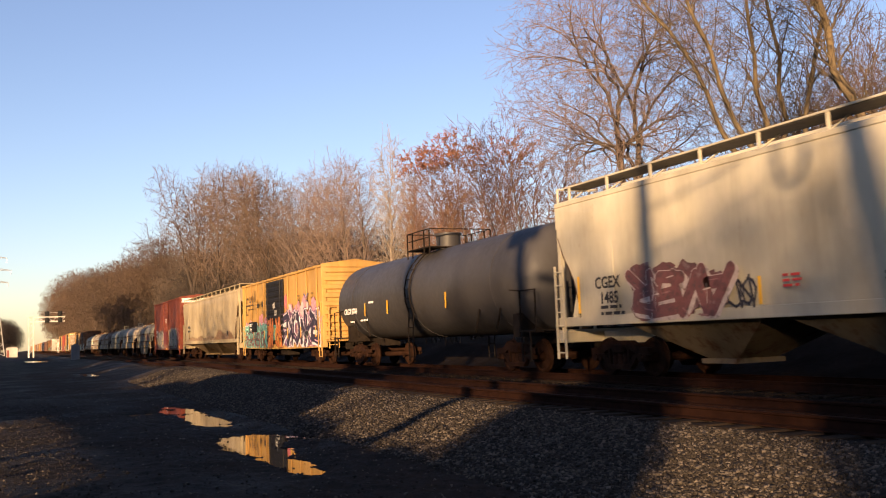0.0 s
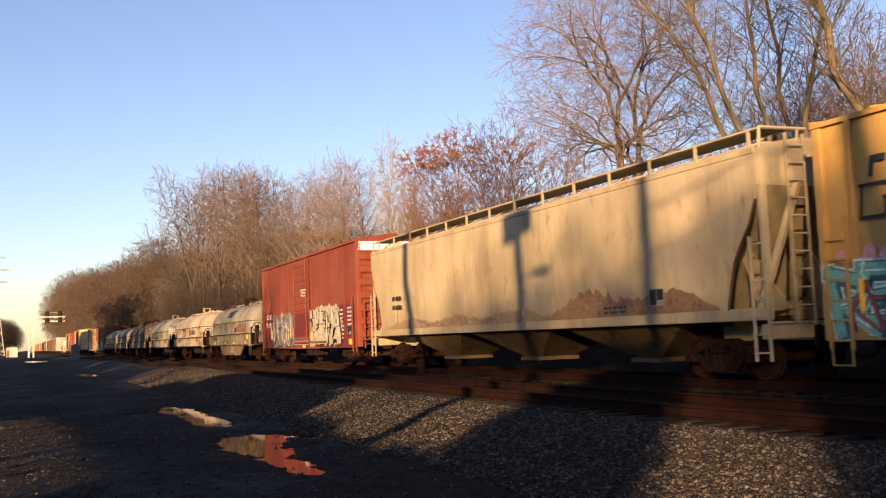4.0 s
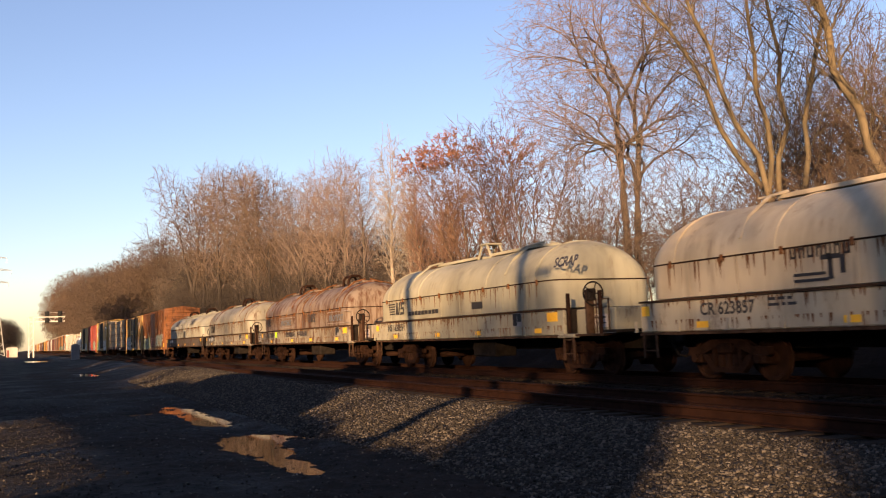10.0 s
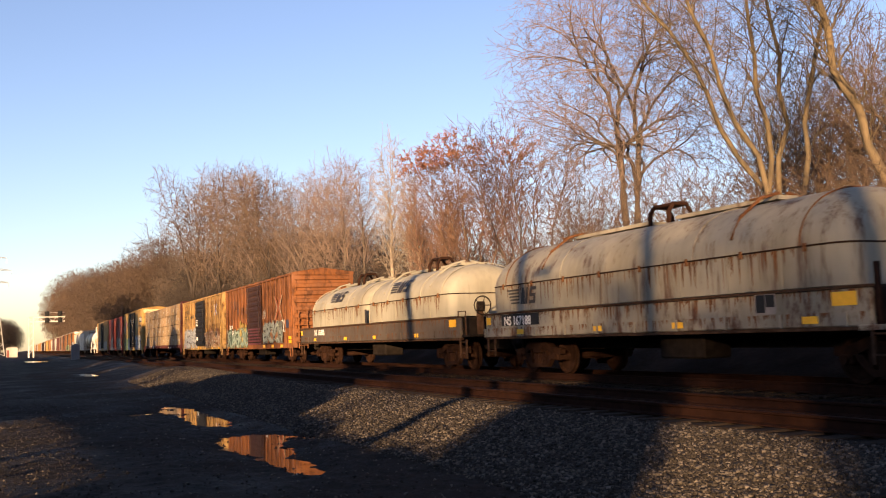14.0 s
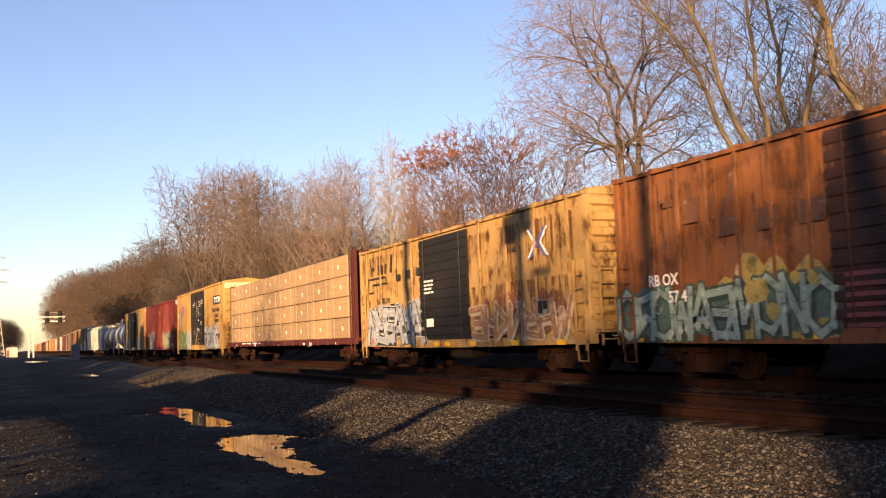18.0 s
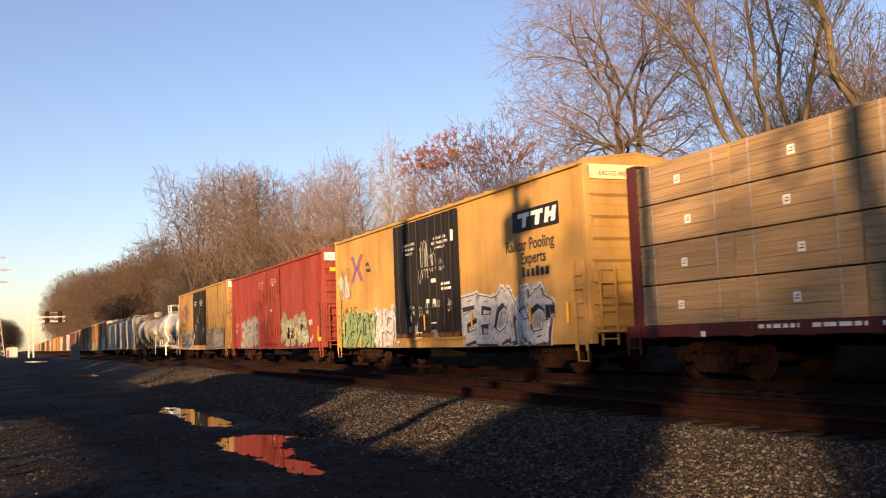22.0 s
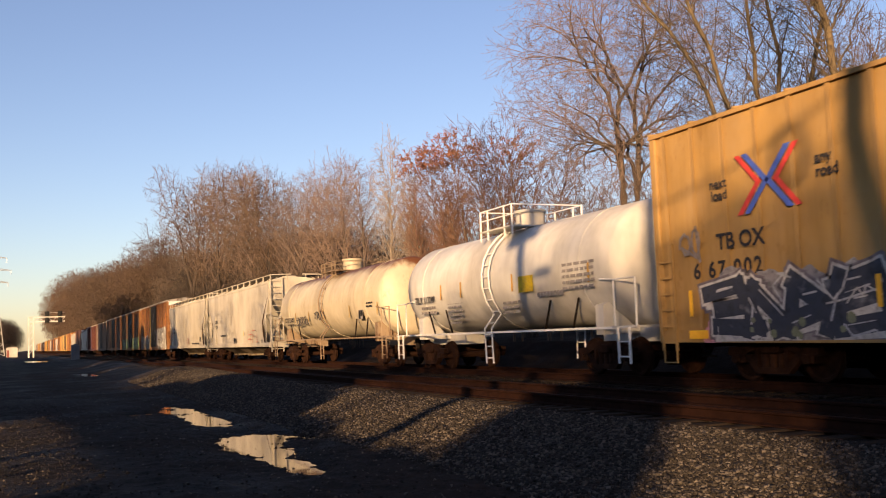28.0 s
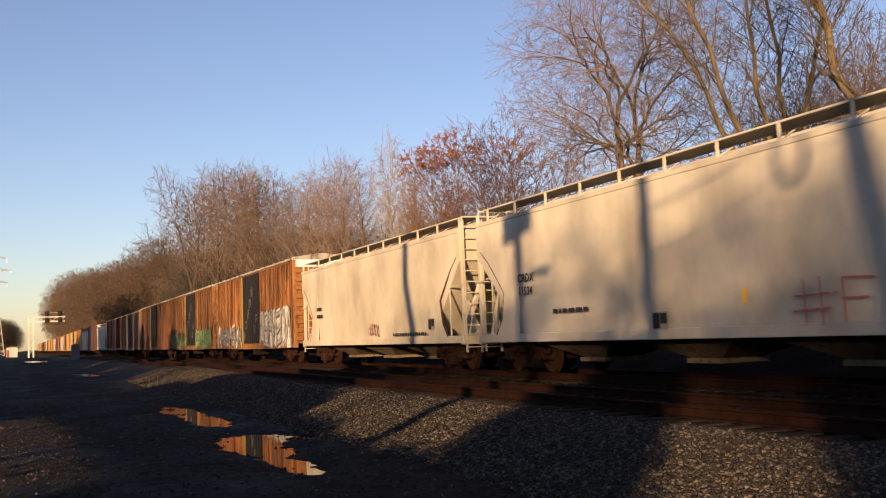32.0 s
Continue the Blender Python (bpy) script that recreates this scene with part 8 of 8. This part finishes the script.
# the tail: boxcars and hoppers that stay farther off
TAIL = [(381.8, 400.7, (0.44, 0.175, 0.048), DOORBLK, 4.92, True, (0.62, 0.60, 0.55)), (402.0, 420.9, (0.36, 0.15, 0.042), DOORBLK, 4.92, True, (0.24, 0.42, 0.16)), (422.3, 441.8, (0.23, 0.085, 0.03), DOORBLK, 4.92, True, (0.16, 0.11, 0.09)),
        (443.4, 462.2, (0.30, 0.18, 0.13), (0.05, 0.03, 0.03), 4.82, True, (0.20, 0.12, 0.10)), (463.6, 483.0, (0.13, 0.030, 0.024), None, 4.82, False, BRICK)]
for k, (u0, u1, c, d, e, w, g) in enumerate(TAIL):
    rnd = random.Random(170 + k)
    car, L = boxcar(u0, u1, "rust-stained boxcar with black doors and graffiti" if d else "dark maroon boxcar with rusty sides", c, e, posts=8, door=(8.0, 11.9), door_colour=d, plug=w, white_end="white" if u0 < 400 else False, rust=0.6, detail=1, roof_colour=(0.62, 0.58, 0.52))
    shades = [paint(tuple(round(v * q, 3) for v, q in zip(c, tint)), 0.7, 0.6) for tint in ((1.5, 1.35, 1.2), (1.0, 0.95, 0.9), (0.6, 0.5, 0.45), (1.2, 1.4, 1.5))]
    for q in range(8):
        for a0, a1 in ((0.0, 8.0), (11.9, L)):
            if rnd.random() < 0.75:
                b0, b1 = a0 + (a1 - a0) * q / 8 + 0.06, a0 + (a1 - a0) * (q + 1) / 8 - 0.06
                part("side_panel", Shape().box(-SIDE + 0.045, -SIDE + 0.06, L / 2 - b1, L / 2 - b0, 1.0, e - 0.05 - rnd.choice((0, 0, 0.9))), rnd.choice(shades), car)
    drips(car, L / 2 - 18.4, L / 2 - 12.0, e - 0.1, 110, 2.4, -SIDE + 0.035, 320 + k)
    drips(car, L / 2 - 7.9, L / 2 - 0.3, e - 0.1, 110, 2.4, -SIDE + 0.035, 330 + k)
    if w:
        part("door_post", Shape().box(-SIDE - 0.03, -SIDE + 0.03, L / 2 - 7.95, L / 2 - 7.72, 1.0, e - 0.1), paint((0.50, 0.34, 0.05), 0.3), car, "yellow door post")
    if k < 2:
        overspray(car, L, 12.1, 0.77, 6.4, 2.0 if k == 0 else 1.3, g, 180 + k, -SIDE - 0.006, 60)
        graffiti(car, L, 12.2, 0.77, 6.0, 1.9 if k == 0 else 1.3, tuple(v * 0.55 for v in g), (0.10, 0.07, 0.06), tuple(v * 0.8 for v in g), 150 + k, glyphs=7, extra=g, x=-SIDE - 0.016, fat=0.2, edge=1.4)
        overspray(car, L, 0.5, 0.77, 7.2, 1.4, g, 190 + k, -SIDE - 0.006, 26)
        graffiti(car, L, 0.6, 0.77, 6.8, 1.2, tuple(v * 0.4 for v in g), (0.08, 0.06, 0.05), None, 140 + k, glyphs=8, x=-SIDE - 0.016, fat=0.2, edge=1.4)
        for q in range(7):
            scribble(car, L, 8.2 + 0.5 * q, 1.2 + (q * 29 % 13) * 0.2, 0.5, 0.5, (0.20, 0.20, 0.22), 160 + q, -SIDE - 0.05, 0.03)
hopper(484.4, 502.0, "pale covered hopper with a dusty side", (0.6, 0.58, 0.52), detail=1)
u = 503.2
for k in range(24):
    c = ((0.15, 0.05, 0.03), (0.62, 0.58, 0.5), (0.52, 0.20, 0.04), YEL, YEL, (0.5, 0.2, 0.05), (0.62, 0.6, 0.55), (0.52, 0.20, 0.04))[k % 8]
    if k % 8 in (1, 6):
        hopper(u, u + 17.6, "pale covered hopper with a dusty side", c, detail=1)
        u += 18.8
    else:
        boxcar(u, u + 18.7, "boxcar in faded weathered paint", c, 4.9, posts=0, door=(7, 11.5), door_colour=DOORBLK if k % 2 else None, detail=1, white_end="white" if k % 3 == 0 else False)
        u += 20.1


# ---- far things beside the line ----
def signal_gantry(x0, x1, y):
    g = thing("signal_gantry", "white steel cantilever signal gantry over the tracks", "signal gantry")
    g.matrix_basis = Matrix.Translation((0, y, 0))
    P = paint((0.86, 0.82, 0.76), 0.05, 0.15)
    top = 9.3
    for dx in (-0.5, 0.5):
        part("post", Shape().box(x0 + dx - 0.17, x0 + dx + 0.17, -0.17, 0.17, 0, top), P, g)
    for k in range(5):
        z = 0.6 + 1.5 * k
        part("post_brace", Shape().tube([(x0 - 0.5, 0, z), (x0 + 0.5, 0, z + 1.4)], 0.05, 5), P, g)
    for z in (top - 1.05, top):
        part("beam", Shape().box(x0 - 0.6, x1, -0.14, 0.14, z - 0.15, z + 0.15), P, g)
    n = 8
    for k in range(n):
        xa, xb = x0 + (x1 - x0) * k / n, x0 + (x1 - x0) * (k + 1) / n
        part("lattice", Shape().tube([(xa, 0, top - 1.05), (xb, 0, top)] if k % 2 else [(xa, 0, top), (xb, 0, top - 1.05)], 0.08, 5), P, g)
    part("hand_rail", Shape().tube([(x0, 0.4, top + 1.0), (x1, 0.4, top + 1.0)], 0.03, 5), P, g)
    for x in (6.5, 9.3):
        for z in (top + 0.75, top - 0.75):
            h = part("signal_head", Shape().box(x - 0.5, x + 0.5, -0.5, -0.3, z - 0.62, z + 0.62, 0.12), BLACK, g, "black signal head")
            for q in (-0.3, 0.05, 0.36):
                part("hood", Shape().tube([(x, -0.55, z + q), (x, -0.8, z + q)], 0.11, 10), BLACK, h)
        part("hanger", Shape().box(x - 0.06, x + 0.06, -0.3, 0.1, top - 1.4, top + 1.4), P, g)
    return g


signal_gantry(3.1, 10.4, 240)


def lattice_tower(x, y, height):
    t = thing("transmission_tower", "tall grey steel lattice power tower", "power tower")
    t.matrix_basis = Matrix.Translation((x, y, 0))
    legs = lambda f: 3.6 * (1 - f) ** 1.3 + 0.7
    n = 9
    for sx in (-1, 1):
        for sy in (-1, 1):
            part("leg", Shape().tube([(sx * legs(k / n), sy * legs(k / n), height * k / n) for k in range(n + 1)], 0.14, 4), GALV, t)
    for k in range(n):
        a, b, z0, z1 = legs(k / n), legs((k + 1) / n), height * k / n, height * (k + 1) / n
        for sy in (-1, 1):
            part("cross_brace", Shape().tube([(-a, sy * a, z0), (b, sy * b, z1)], 0.08, 4), GALV, t)
            part("cross_brace", Shape().tube([(a, sy * a, z0), (-b, sy * b, z1)], 0.08, 4), GALV, t)
    for z, w in ((height * 0.72, 5.5), (height * 0.84, 6.5), (height * 0.96, 5.0)):
        part("arm", Shape().tube([(-w, 0, z), (0, 0, z + 0.9), (w, 0, z)], 0.10, 4).tube([(-w, 0, z), (w, 0, z)], 0.10, 4), GALV, t)
        for sx in (-1, 1):
            part("insulator", Shape().tube([(sx * w, 0, z), (sx * w, 0, z - 1.8)], 0.09, 6), GALV, t)


lattice_tower(-8.4, 400, 39)
cab = thing("relay_cabinet", "grey trackside relay cabinet beside the rails", "cabinet")
cab.matrix_basis = Matrix.Translation((6.9, 131, 0.1))
part("body", Shape().box(-0.5, 0.5, -0.4, 0.4, 0.15, 1.95, 0.03), paint((0.42, 0.40, 0.38), 0.1), cab)
part("roof", Shape().prism([(-0.58, 1.95), (0.58, 1.95), (0.0, 2.2)], 1, -0.48, 0.48), paint((0.42, 0.40, 0.38), 0.1), cab)
part("door", Shape().box(-0.42, 0.42, -0.43, -0.4, 0.25, 1.85, 0.01), paint((0.33, 0.33, 0.33), 0.1), cab)
part("base", Shape().box(-0.55, 0.55, -0.45, 0.45, -0.2, 0.15), STONE, cab)
shed = thing("white_shed", "small white shed beside the far road", "shed")
shed.matrix_basis = Matrix.Translation((-1.1, 290, 0))
part("wall", Shape().box(-1.4, 1.4, -2, 2, 0, 2.6), paint((0.70, 0.66, 0.60), 0.05), shed)
part("roof", Shape().prism([(-1.6, 2.6), (1.6, 2.6), (0, 2.95)], 1, -2.2, 2.2), paint((0.5, 0.46, 0.42), 0.2), shed)
part("door", Shape().box(-1.3, -0.7, -2.04, -2.0, 0, 2.0), paint((0.35, 0.10, 0.08), 0.2), shed)


# ---- motion of the train ----
def run_of(t):
    """How far the train has come after t seconds."""
    return 10.836 * t - 0.00845 * t * t


def motions():
    times = [0, 4, 8, 12, 16, 20, 24, 28, 32]
    for ob, u, dx, dz in MOVERS:
        walk(ob, [(t, pose(TRACK_X + dx, u - run_of(t), RAIL_Z + dz)) for t in times])
    # the wheelsets roll: the first of each kind is keyed, the others share its turning
    for k, y in enumerate((-0.87, 0.87)):
        same = [w for w, i in WHEELS if i == k]
        walk(same[0], [(f / FPS, Matrix.Translation((0, y, 0.43)) @ Matrix.Rotation(run_of(f / FPS) / 0.43, 4, "X")) for f in range(0, 961)])
        done = same[0].animation_data
        for w in same[1:]:
            w.rotation_mode = "QUATERNION"
            w.animation_data_create()
            w.animation_data.action = done.action
            w.animation_data.action_slot = done.action_slot


motions()
